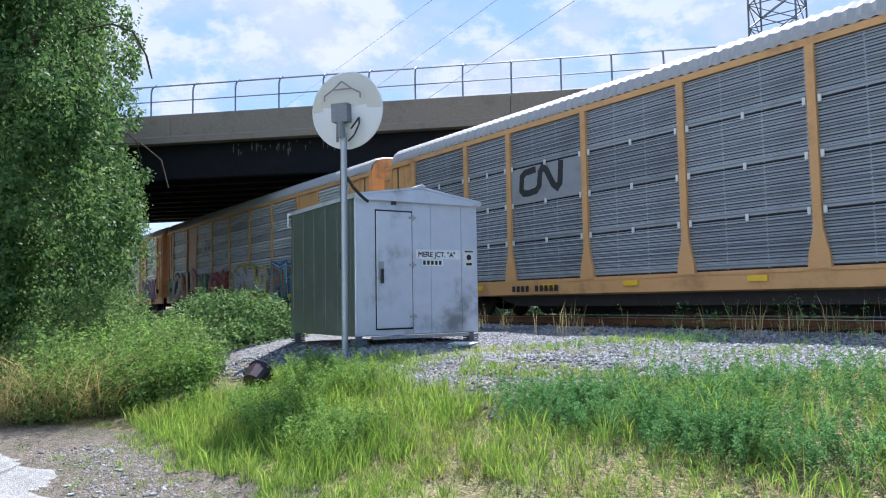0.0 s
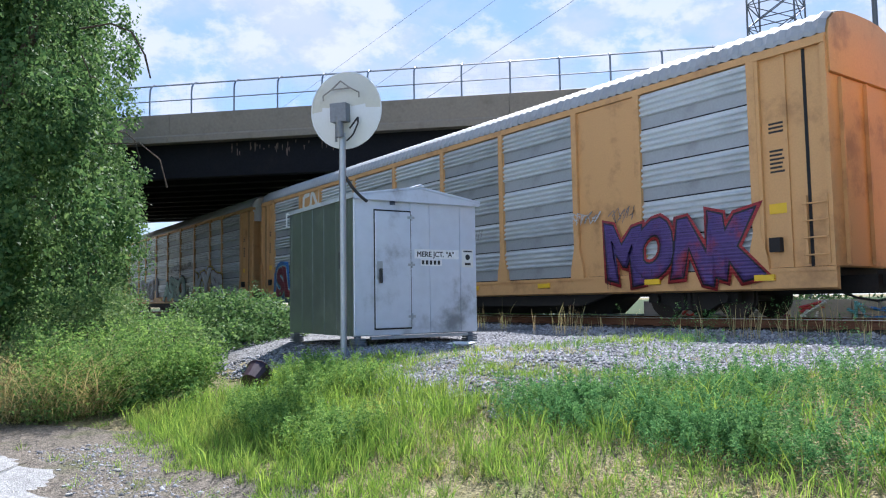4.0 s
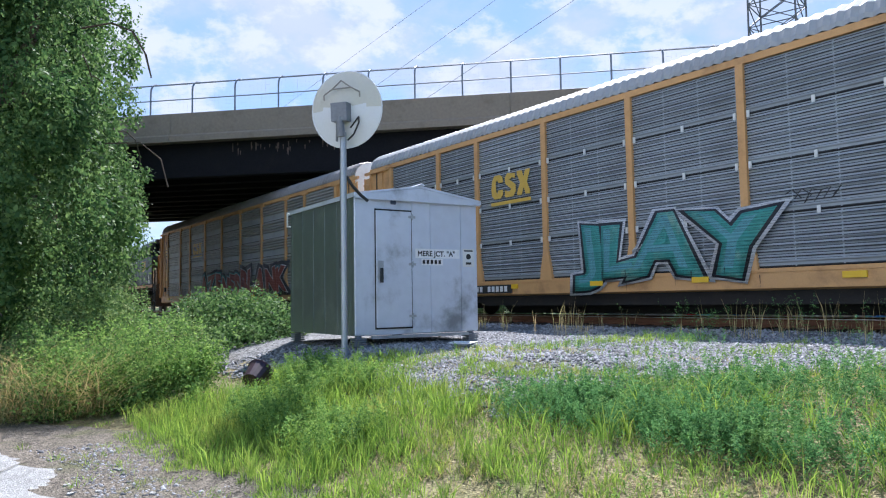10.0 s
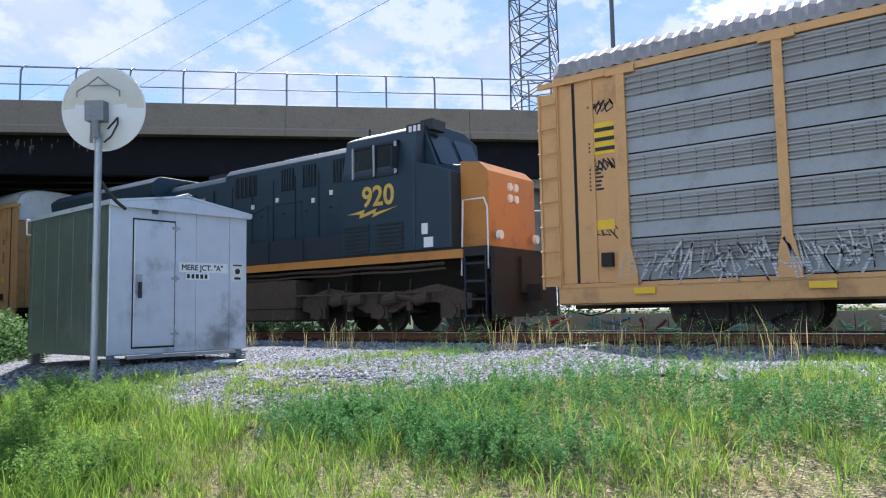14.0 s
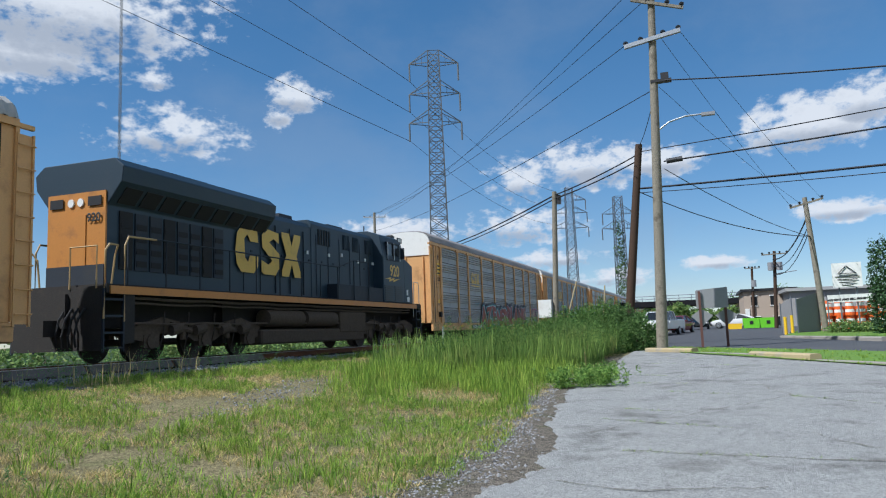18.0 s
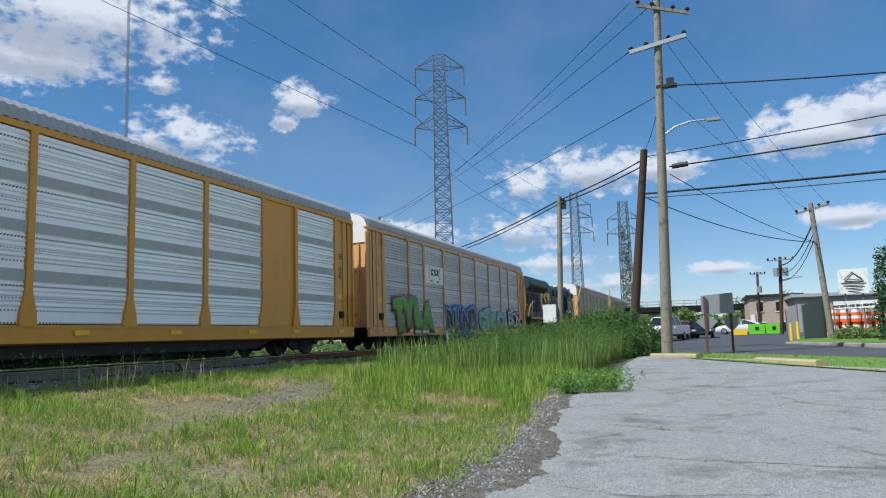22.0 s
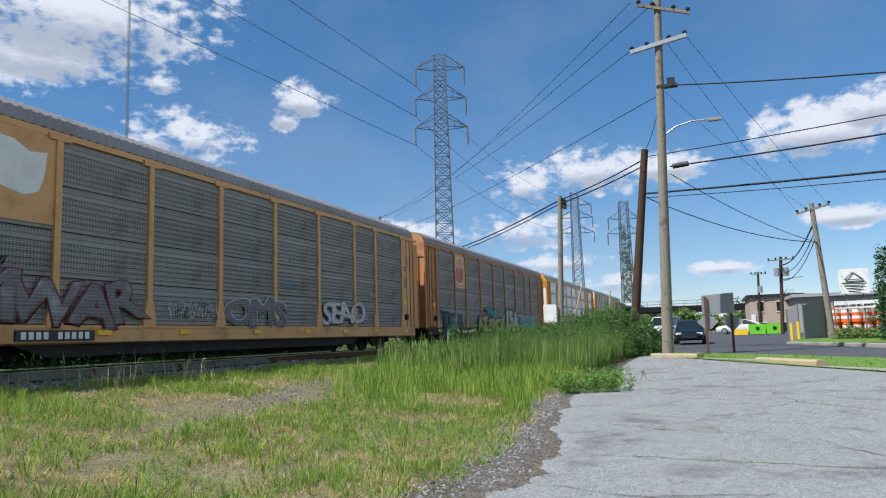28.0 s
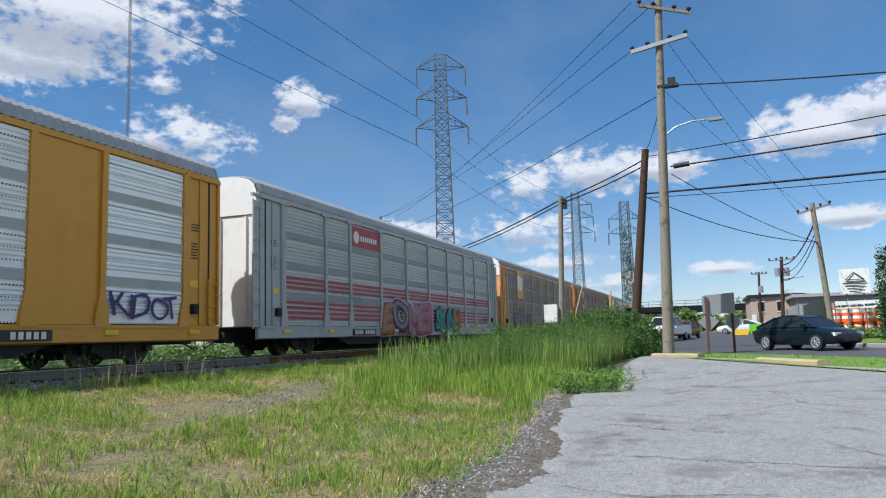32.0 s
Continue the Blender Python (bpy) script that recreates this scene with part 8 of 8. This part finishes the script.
grass("island_grass", "green grass on the island", 6000, lambda r, n: (lambda u, v: np.stack([41.9 - 8.5 * u + v * (10 + 6 * u), -3.8 - 2.8 * u - v * (1.0 + 4 * u)], -1))(r.random(n), r.random(n)), 0.22, 0.016, grass_green, 52)

# ---- traffic signs seen from behind
sign = thing("road_sign", "bare grey back of a road sign on two rusty posts", "road sign", pose(31.6, -0.3, gz(31.6, -0.3)))
on(sign, "post", rust_post, lambda bm: box(bm, 31.6, 31.68, 0.14, 0.24, 0.3, 2.85))
on(sign, "post", rust_post, lambda bm: box(bm, 31.8, 31.88, -0.83, -0.73, 0.3, 2.95))
on(sign, "board", sign_grey, lambda bm: prism(bm, [(0.33, 2.15), (-0.9, 2.15), (-0.9, 2.95), (-0.86, 2.98), (0.29, 2.9), (0.33, 2.86)], 31.72, 31.74), "bare aluminium board")
for y, x in ((0.14, 31.69), (-0.8, 31.89)):
    on(sign, "diamond_plate", sign_grey, lambda bm: prism(bm, [(y + 0.43, 1.85), (y, 2.28 - 0.15), (y - 0.43, 1.85), (y, 1.42)], x, x + 0.02), "diamond plate seen from behind")


# ---- yard: buildings, fence, barrels, signs
def window(parent, x, y0, y1, z0, z1):
    on(parent, "window", glass_dark, lambda bm: box(bm, x - 0.06, x, y0, y1, z0, z1))
    on(parent, "window_frame", white_paint, lambda bm: (box(bm, x - 0.09, x, y0 - 0.08, y1 + 0.08, z1, z1 + 0.08), box(bm, x - 0.09, x, y0 - 0.08, y1 + 0.08, z0 - 0.08, z0)))


office = thing("office_building", "two-storey tan rendered building with a dark flat roof", "building", pose(85, -5.6, 0.8))
on(office, "wall", brick_tan, lambda bm: box(bm, 85, 97, -9.0, -4.0, 0.5, 4.75))
on(office, "roof", black_paint, lambda bm: box(bm, 84.7, 97.3, -9.3, -3.7, 4.75, 5.0))
window(office, 85, -5.3, -4.7, 3.2, 4.2)
window(office, 85, -5.5, -4.8, 0.9, 2.0)
window(office, 85, -7.2, -6.6, 3.2, 4.2)
window(office, 85, -7.4, -6.8, 1.0, 2.0)
on(office, "door", white_paint, lambda bm: box(bm, 84.9, 85, -4.5, -4.05, 0.8, 2.9))
shed = thing("warehouse", "long low grey warehouse behind the fence", "building", pose(80, -11, 0.8))
on(shed, "wall", mat("grey_cladding", (0.33, 0.32, 0.31), 0.8, 0, 8, 0.08, 0.1, (0.25, 0.24, 0.22), 0.5, 0.5), lambda bm: box(bm, 78, 95, -24, -7.8, 0.4, 4.3))
on(shed, "roof", pale_roof, lambda bm: box(bm, 77.6, 95.4, -24.4, -7.4, 4.3, 4.6))
on(shed, "wall_lamp", black_paint, lambda bm: box(bm, 77.8, 78, -9.6, -9.2, 3.5, 3.8))

fence = thing("screened_fence", "chain-link fence hung with grey privacy mesh", "fence", pose(48.5, -5.5, 0.6))
mesh_grey = mat("privacy_mesh", (0.22, 0.22, 0.225), 0.85, 0, 60, 0.3, 0.3, (0.2, 0.2, 0.2), 0.6, 0.4)
def fence_panel(a, b, z0, z1):
    on(fence, "mesh_panel", mesh_grey, lambda bm: bm.faces.new([bm.verts.new(p) for p in ((*a, z0), (*b, z0), (*b, z1 + 0.4), (*a, z1))]))
    for p, zz in ((a, z1), (b, z1 + 0.4)):
        on(fence, "fence_post", fence_steel, lambda bm: tube(bm, (*p, 0.4), (*p, zz + 0.1), 0.04, seg=6))
fence_panel((49.4, -4.35), (49.0, -4.95), 0.6, 2.5)
fence_panel((47.9, -5.1), (49.6, -6.5), 0.62, 2.75)
for x, y, zt in ((47.8, -4.42, 1.75), (47.75, -4.78, 1.82)):
    bm = bmesh.new()
    tube(bm, (x, y, 0.5), (x, y, zt), 0.09, seg=10)
    tagged(part("bollard", bm, hazard, None), "yellow steel bollard beside the gate", "bollard", "gate bollards")
rng = random.Random(61)
barrel_bm = bmesh.new()
for k in range(5):
    r0 = 0.3 - 0.02 * k
    tube(barrel_bm, (0, 0, 0.2 * k), (0, 0, 0.2 * k + 0.19), r0, r0 - 0.01, 12)
barrel_me = mesh_of(barrel_bm, "barrel_body", orange_plastic)
barrel_me.materials.append(white_paint)
for p in barrel_me.polygons:
    if 0.22 < p.center.z < 0.38 or 0.62 < p.center.z < 0.78:
        p.material_index = 1
for row in range(11):
    for lvl in range(2):
        m = pose(53.4 - 0.04 * row + rng.uniform(-.1, .1), -6.9 - row * 0.62, 0.72 + lvl * 1.0)
        tagged(put("traffic_barrel", barrel_me, None, m), "orange and white striped plastic traffic barrel", "traffic barrel", "stacked traffic barrels")
bm = bmesh.new()
box(bm, 53.8, 54.6, -13.5, -6.4, 0.6, 2.3)
tagged(part("orange_barrier", bm, orange_plastic, None), "long stack of orange plastic barriers", "barrier")
banner = thing("banner", "white banner with black capitals on the fence", "banner", pose(49.3, -8.1, 2.5))
on(banner, "cloth", white_paint, lambda bm: slab_w(bm, (49.45, -7.0), (49.1, -9.35), 2.5, 2.95))
on(banner, "post", fence_steel, lambda bm: (tube(bm, (49.5, -7.0, 0.5), (49.5, -7.0, 3.0), 0.04, seg=6)))
on(banner, "post", fence_steel, lambda bm: (tube(bm, (49.15, -9.35, 0.5), (49.15, -9.35, 3.1), 0.04, seg=6)))
me = letters("WE RENT AND SELL SIGNS!", 0.165, 0.014)
me.materials.append(ink)
put("banner_lettering", me, banner, pose(49.42 - 49.3, -7.02 + 8.1, 2.58 - 2.5, 0, -1.5, -98.5), "black capitals")
board = thing("company_sign", "white sign board with a triangle mark on posts", "sign", pose(49.3, -8.1, 0.6))
on(board, "panel", white_paint, lambda bm: slab_w(bm, (49.35, -7.35), (49.1, -8.9), 3.38, 4.85))
on(board, "post", fence_steel, lambda bm: tube(bm, (49.5, -7.7, 0.4), (49.5, -7.7, 3.6), 0.05, seg=6))
on(board, "post", fence_steel, lambda bm: tube(bm, (49.35, -8.6, 0.4), (49.35, -8.6, 3.6), 0.05, seg=6))
on(board, "triangle_mark", ink, lambda bm: [tube(bm, a, b, 0.028, seg=4) for a, b in zip([(49.2, -7.65, 4.2), (49.15, -8.1, 4.65), (49.05, -8.6, 4.2)], [(49.15, -8.1, 4.65), (49.05, -8.6, 4.2), (49.2, -7.65, 4.2)])])
on(board, "print", ink, lambda bm: [slab_w(bm, (49.29, -7.5 - 0.1 * k), (49.06, -8.75 + 0.1 * k), 4.0 - k * 0.17, 4.04 - k * 0.17, 0.03) for k in range(4)])
for k, (y, m_) in enumerate(((-3.3, green_paint), (-4.7, green_paint))):
    d = thing("dumpster", "lime-green steel dumpster in the yard", "dumpster", pose(72, y, gz(72, y)), "dumpsters")
    on(d, "body", m_, lambda bm: prism(bm, [(y + 0.1, 0.95), (y - 1.2, 0.95), (y - 1.25, 1.85), (y + 0.15, 1.85)], 71.6, 72.9))
    on(d, "label", black_paint, lambda bm: box(bm, 71.57, 71.6, y - 0.7, y - 0.4, 1.3, 1.6))
bm = bmesh.new()
prism(bm, [(-1.9, 0.9), (-3.0, 0.9), (-3.1, 1.4), (-1.8, 1.4)], 72.0, 73.0)
tagged(part("skip", bm, hazard, None), "low yellow steel skip", "skip")


# ---- motor cars
def motor_car(name, label, m, body_paint, length=4.4, h=1.4, pickup=False):
    c = thing(name, label, "car", m)
    k = length / 4.4
    hull = [(-2.2, 0.3), (2.1, 0.28), (2.2, 0.45), (2.15, 0.68), (1.9, 0.76), (1.0, 0.88), (-1.6, 0.92), (-2.15, 0.88), (-2.22, 0.6)]
    roof = [(1.0, 0.86), (0.35, 1.3), (-0.1, h), (-0.9, h), (-1.35, 1.28), (-1.9, 0.9)]
    if pickup:
        hull = [(-2.6, 0.45), (2.5, 0.42), (2.6, 0.6), (2.55, 1.0), (1.3, 1.12), (-2.6, 1.12)]
        roof = [(1.3, 1.1), (0.7, 1.7), (-0.6, 1.72), (-0.8, 1.1)]
    bm = bmesh.new()
    if pickup:
        slab(bm, [(x * k, z) for x, z in hull], -0.84, 0.84)
        part("body", bm, body_paint, c, "", None, 0.05, True)
    else:
        rings = []
        for x, zb, zt, w in ((-2.2, 0.42, 0.74, 0.6), (-2.12, 0.3, 0.86, 0.74), (-1.9, 0.25, 0.92, 0.8), (-1.3, 0.22, 0.95, 0.84), (-0.4, 0.21, 0.94, 0.85), (0.6, 0.21, 0.93, 0.85), (1.15, 0.21, 0.9, 0.85), (1.7, 0.23, 0.8, 0.83), (2.02, 0.26, 0.71, 0.76), (2.16, 0.32, 0.62, 0.62), (2.2, 0.38, 0.56, 0.5)):
            h_ = zt - zb
            half_ring = [(0.0, zb), (w * 0.86, zb), (w * 0.97, zb + 0.25 * h_), (w, zb + 0.55 * h_), (w * 0.97, zb + 0.85 * h_), (w * 0.84, zt - 0.02), (w * 0.5, zt + 0.015), (0.0, zt + 0.03)]
            rings.append([bm.verts.new((x * k, y, z)) for y, z in half_ring] + [bm.verts.new((x * k, -y, z)) for y, z in half_ring[-2:0:-1]])
        for a, b in zip(rings, rings[1:]):
            for i in range(len(a)):
                j = (i + 1) % len(a)
                bm.faces.new((a[i], a[j], b[j], b[i]))
        bm.faces.new(rings[0])
        bm.faces.new(rings[-1][::-1])
        part("body", bm, body_paint, c, "", None, 0, True)
    prof = [(1.3, 1.1, 0.8), (0.75, 1.66, 0.66), (0.6, 1.72, 0.62), (-0.55, 1.72, 0.62), (-0.7, 1.66, 0.66), (-0.8, 1.1, 0.8)] if pickup else [(1.2, 0.9, 0.77), (0.42, 1.29, 0.6), (0.15, h - 0.02, 0.57), (-0.55, h - 0.02, 0.57), (-0.95, 1.29, 0.58), (-1.85, 0.94, 0.72)]
    side = [[(x * k, s * w, z) for x, z, w in prof] for s in (-1, 1)]
    bm = bmesh.new()
    lo = [[bm.verts.new(p) for p in row] for row in side]
    for i in range(5):
        bm.faces.new((lo[0][i], lo[0][i + 1], lo[1][i + 1], lo[1][i]))
    bm.faces.new(lo[0])
    bm.faces.new(lo[1][::-1])
    part("cabin", bm, glass_dark, c, "dark glazed cabin")
    bm = bmesh.new()
    top = [[bm.verts.new((x, y * 1.03, z + 0.014)) for x, y, z in row[1:5]] for row in side]
    for i in range(3):
        bm.faces.new((top[0][i], top[0][i + 1], top[1][i + 1], top[1][i]))
    part("roof_panel", bm, body_paint, c, "", None, 0, True)
    for row in side:
        for a, b, r_ in ((0, 1, 0.035), (5, 4, 0.06), (1, 2, 0.03), (2, 3, 0.03), (3, 4, 0.03)):
            bm = bmesh.new()
            tube(bm, row[a], row[b], r_, seg=6)
            part("pillar", bm, body_paint, c)
        bm = bmesh.new()
        m_ = Vector(row[0]).lerp(Vector(row[5]), 0.5)
        tube(bm, m_, (m_.x - 0.08, row[2][1], row[2][2]), 0.04, seg=6)
        part("pillar", bm, body_paint, c)
    for x in (-1.3 * k, 1.32 * k):
        for s in (-1, 1):
            bm = bmesh.new()
            tube(bm, (x, s * 0.66, 0.31), (x, s * 0.87, 0.31), 0.31, 0.3, 20)
            wheel = part("tyre", bm, rubber, c)
            bm = bmesh.new()
            for q in range(7):
                a_ = 2 * math.pi * q / 7
                tube(bm, (x, s * 0.88, 0.31), (x + 0.2 * math.cos(a_), s * 0.88, 0.31 + 0.2 * math.sin(a_)), 0.03, 0.024, 5)
            for q in range(14):
                a_, b_ = 2 * math.pi * q / 14, 2 * math.pi * (q + 1) / 14
                tube(bm, (x + 0.2 * math.cos(a_), s * 0.88, 0.31 + 0.2 * math.sin(a_)), (x + 0.2 * math.cos(b_), s * 0.88, 0.31 + 0.2 * math.sin(b_)), 0.025, seg=5)
            part("rim", bm, pipe_zinc, wheel)
    for s in (-1, 1):
        bm = bmesh.new()
        box(bm, 1.98 * k, 2.13 * k, s * 0.56 - 0.17, s * 0.56 + 0.15, 0.55, 0.68)
        part("headlight", bm, white_paint, c)
        bm = bmesh.new()
        box(bm, -2.19 * k, -2.1 * k, s * 0.58 - 0.16, s * 0.62 + 0.16, 0.66, 0.8)
        part("tail_light", bm, car_red, c)
        bm = bmesh.new()
        box(bm, 0.75 * k, 0.9 * k, s * 0.92 - 0.08, s * 0.92 + 0.08, 0.92, 1.03)
        part("mirror", bm, body_paint, c)
    bm = bmesh.new()
    box(bm, 2.14 * k, 2.21 * k, -0.4, 0.4, 0.36, 0.5)
    part("grille", bm, black_paint, c)
    return c


gone = lambda x, y: gz(x, y) + 0.035
motor_car("pickup_truck", "white pickup truck parked beside the pole", pose(56, 3.1, gone(56, 3.1), 0, 0, 165), car_white, 5.2, 1.4, True)
motor_car("parked_car", "dark red hatchback parked behind the pickup", pose(63, 2.2, gone(63, 2.2), 0, 0, 165), car_red, 4.3)
motor_car("parked_car", "white car parked before the building", pose(79, -2.6, gone(79, -2.6), 0, 0, 80), car_white, 4.4)
SEDAN = motor_car("sedan", "dark two-door car driving out of the road", pose(75, 0.6, 0.9), car_black, 4.4)

# ---- far road bridge and woods
far_bridge = thing("far_bridge", "distant low road bridge with a steel railing", "bridge", pose(130, 2, 0))
on(far_bridge, "deck", girder, lambda bm: box(bm, 129, 140, -30, 40, 4.6, 5.5))
on(far_bridge, "railing", fence_steel, lambda bm: [tube(bm, (129.2, -30, z), (129.2, 40, z), 0.06, seg=5) for z in (5.9, 6.4)] + [tube(bm, (129.2, -30 + 2 * k, 5.4), (129.2, -30 + 2 * k, 6.4), 0.05, seg=5) for k in range(36)])
for y in (-16, -6, 4.2, 14):
    on(far_bridge, "pier", concrete, lambda bm: box(bm, 130, 138, y, y + 1.0, -0.5, 4.6))


def far_tree(x, y, h, r, seed, material=vine_green, n=1400):
    t = thing("tree", "leafy green tree far behind the yard", "tree", None, "far trees")
    g = random.Random(seed)
    bm = bmesh.new()
    branch(bm, (x, y, 0), (x, y, h * 0.6), 0.25, 0.1, g)
    part("trunk", bm, bark, t)
    blobs = [(x + g.uniform(-r, r) * .6, y + g.uniform(-r, r) * .6, h * g.uniform(.35, .9), r * g.uniform(.35, .6), r * g.uniform(.35, .6), h * g.uniform(.12, .22)) for _ in range(9)]
    put("crown", leaf_mesh("crown", clump_points(blobs, n, seed), 0.55, material, seed), t)


g = random.Random(71)
for k in range(9):
    far_tree(118 + g.uniform(-4, 4), -9 + k * 2.6, g.uniform(3.2, 4.6), 1.8, 100 + k, bush_green, 700)
for k in range(12):
    far_tree(185 + g.uniform(-12, 12), -40 + k * 6.5, g.uniform(7, 10), 4, 200 + k, vine_green, 700)
for k in range(10):
    far_tree(-150 + g.uniform(-10, 10), 40 + k * 12, g.uniform(6, 10), 5, 230 + k, vine_green, 700)
# evergreen hedge at the road side
hedge = thing("hedge", "tall clipped dark evergreen hedge", "hedge")
put("foliage", leaf_mesh("foliage", clump_points([(41.6, -8.6, 1.9, 1.0, 0.9, 1.7), (41.8, -8.7, 3.6, 0.9, 0.85, 1.9), (41.4, -10.2, 3.0, 1.2, 1.2, 2.6), (41.6, -9.4, 1.4, 1.2, 1.1, 1.2)], 16000, 81, 0.6), 0.14, mat("evergreen", (0.035, 0.085, 0.025), 0.6, 0, 3, 0.3, 0, island=0.4), 81), hedge)
shrub("fence_shrub", "low reddish-green shrub before the barrels", [(46.0, -7.3, 0.95, 0.7, 1.0, 0.45), (45.6, -8.6, 0.95, 0.7, 0.9, 0.4)], 3500, 0.13, bush_green, 82, 6)
# green thicket beyond the track
for k in range(24):
    x = -34 + k * 5.8 + g.uniform(-1.5, 1.5)
    if -19 < x < 3:
        y = 26
    else:
        y = 20.5
    shrub("trackside_bush", "sunlit green bushes beyond the track", [(x + g.uniform(-3, 3), y + g.uniform(0, 2), 0.85, g.uniform(1.5, 2.6), 1.2, g.uniform(0.6, 0.95)) for _ in range(3)], 2600, 0.17, bush_green, 300 + k, 4)

# ---- litter beside the track
for k, (x, L_) in enumerate(((10.6, 3.3), (14.0, 3.0), (17.1, 1.4), (18.6, 2.9))):
    bm = bmesh.new()
    box(bm, 0, L_, -0.04, 0.04, -0.16, 0.16)
    tagged(part("crossing_panel", bm, mat("worn_rubber_panel", (0.15, 0.14, 0.125), 0.9, 0, 12, 0.3, 0.3, (0.07, 0.06, 0.05), 1.5, 0.6), None, "", pose(x, TRACK - 1.08, 0.9, -35, 0, g.uniform(-1, 1)), 0.01), "dark rubber crossing panel leaning on the rail", "crossing panel", "panels along the rail")
stones("rubble_heap", 220, lambda r, n: np.stack([22.6 + 1.2 * r.normal(size=n) * 0.5, 13.6 + 0.25 * r.normal(size=n)], -1), 0.07, "small heap of pale rubble beside the rail", 7)
bm = bmesh.new()
tube(bm, (23.4, 8.4, 0.3), (23.45, 8.4, 1.75), 0.04, seg=8)
tagged(part("marker_post", bm, pipe_zinc, None), "thin white marker post in the tall grass", "post")
for a_, b_ in (((32.3, 6.2, 0.4), (32.6, 5.3, 3.6)), ((33.4, 4.4, 0.4), (33.6, 4.2, 3.4))):
    bm = bmesh.new()
    tube(bm, a_, b_, 0.032, 0.032, 8)
    tagged(part("guy_guard", bm, kerb_paint, None), "pale yellow guard pipe of a guy wire", "guy guard", "guy guards")
tub = thing("plastic_tub", "dark purple plastic tub tipped over in the grass", "tub", pose(-9.45, 3.62, 0.5, -62, 0, 40))
bm = bmesh.new()
tube(bm, (0, 0, 0), (0, 0, 0.28), 0.13, 0.17, 16, caps=False)
tube(bm, (0, 0, 0.02), (0, 0, 0.03), 0.125, 0.125, 16)
part("shell", bm, plum, tub)
bm = bmesh.new()
for i in range(16):
    tube(bm, (0.172 * math.cos(i * math.pi / 8), 0.172 * math.sin(i * math.pi / 8), 0.28), (0.172 * math.cos((i + 1) * math.pi / 8), 0.172 * math.sin((i + 1) * math.pi / 8), 0.28), 0.012, seg=5)
part("rim", bm, plum, tub)


# ---------------------------------------------------------------- what moves
# the dark car: seconds, place, heading
DRIVE = [(0.0, 95.0, 0.4, 180), (18.0, 78.0, 0.6, 180), (20.0, 71.5, 0.6, 180), (23.0, 59.0, 0.8, 178), (25.0, 51.0, 1.05, 176), (27.5, 46.8, 1.25, 178),
         (28.5, 45.5, 1.25, 184), (29.5, 43.5, 1.15, 196), (30.3, 40.5, 0.7, 208), (31.0, 36.8, -0.5, 203), (31.5, 34.9, -1.85, 210), (32.0, 33.3, -3.55, 219)]


def motions():
    for c, at in zip(CARS, train_places()):
        walk(c, [(t, pose(STRETCH * (GAP0 + at + s), TRACK, RAIL)) for t, s in RUN])
    walk(SEDAN, [(t, pose(x, y, gz(x, y) + 0.035, 0, 0, a)) for t, x, y, a in DRIVE])


motions()
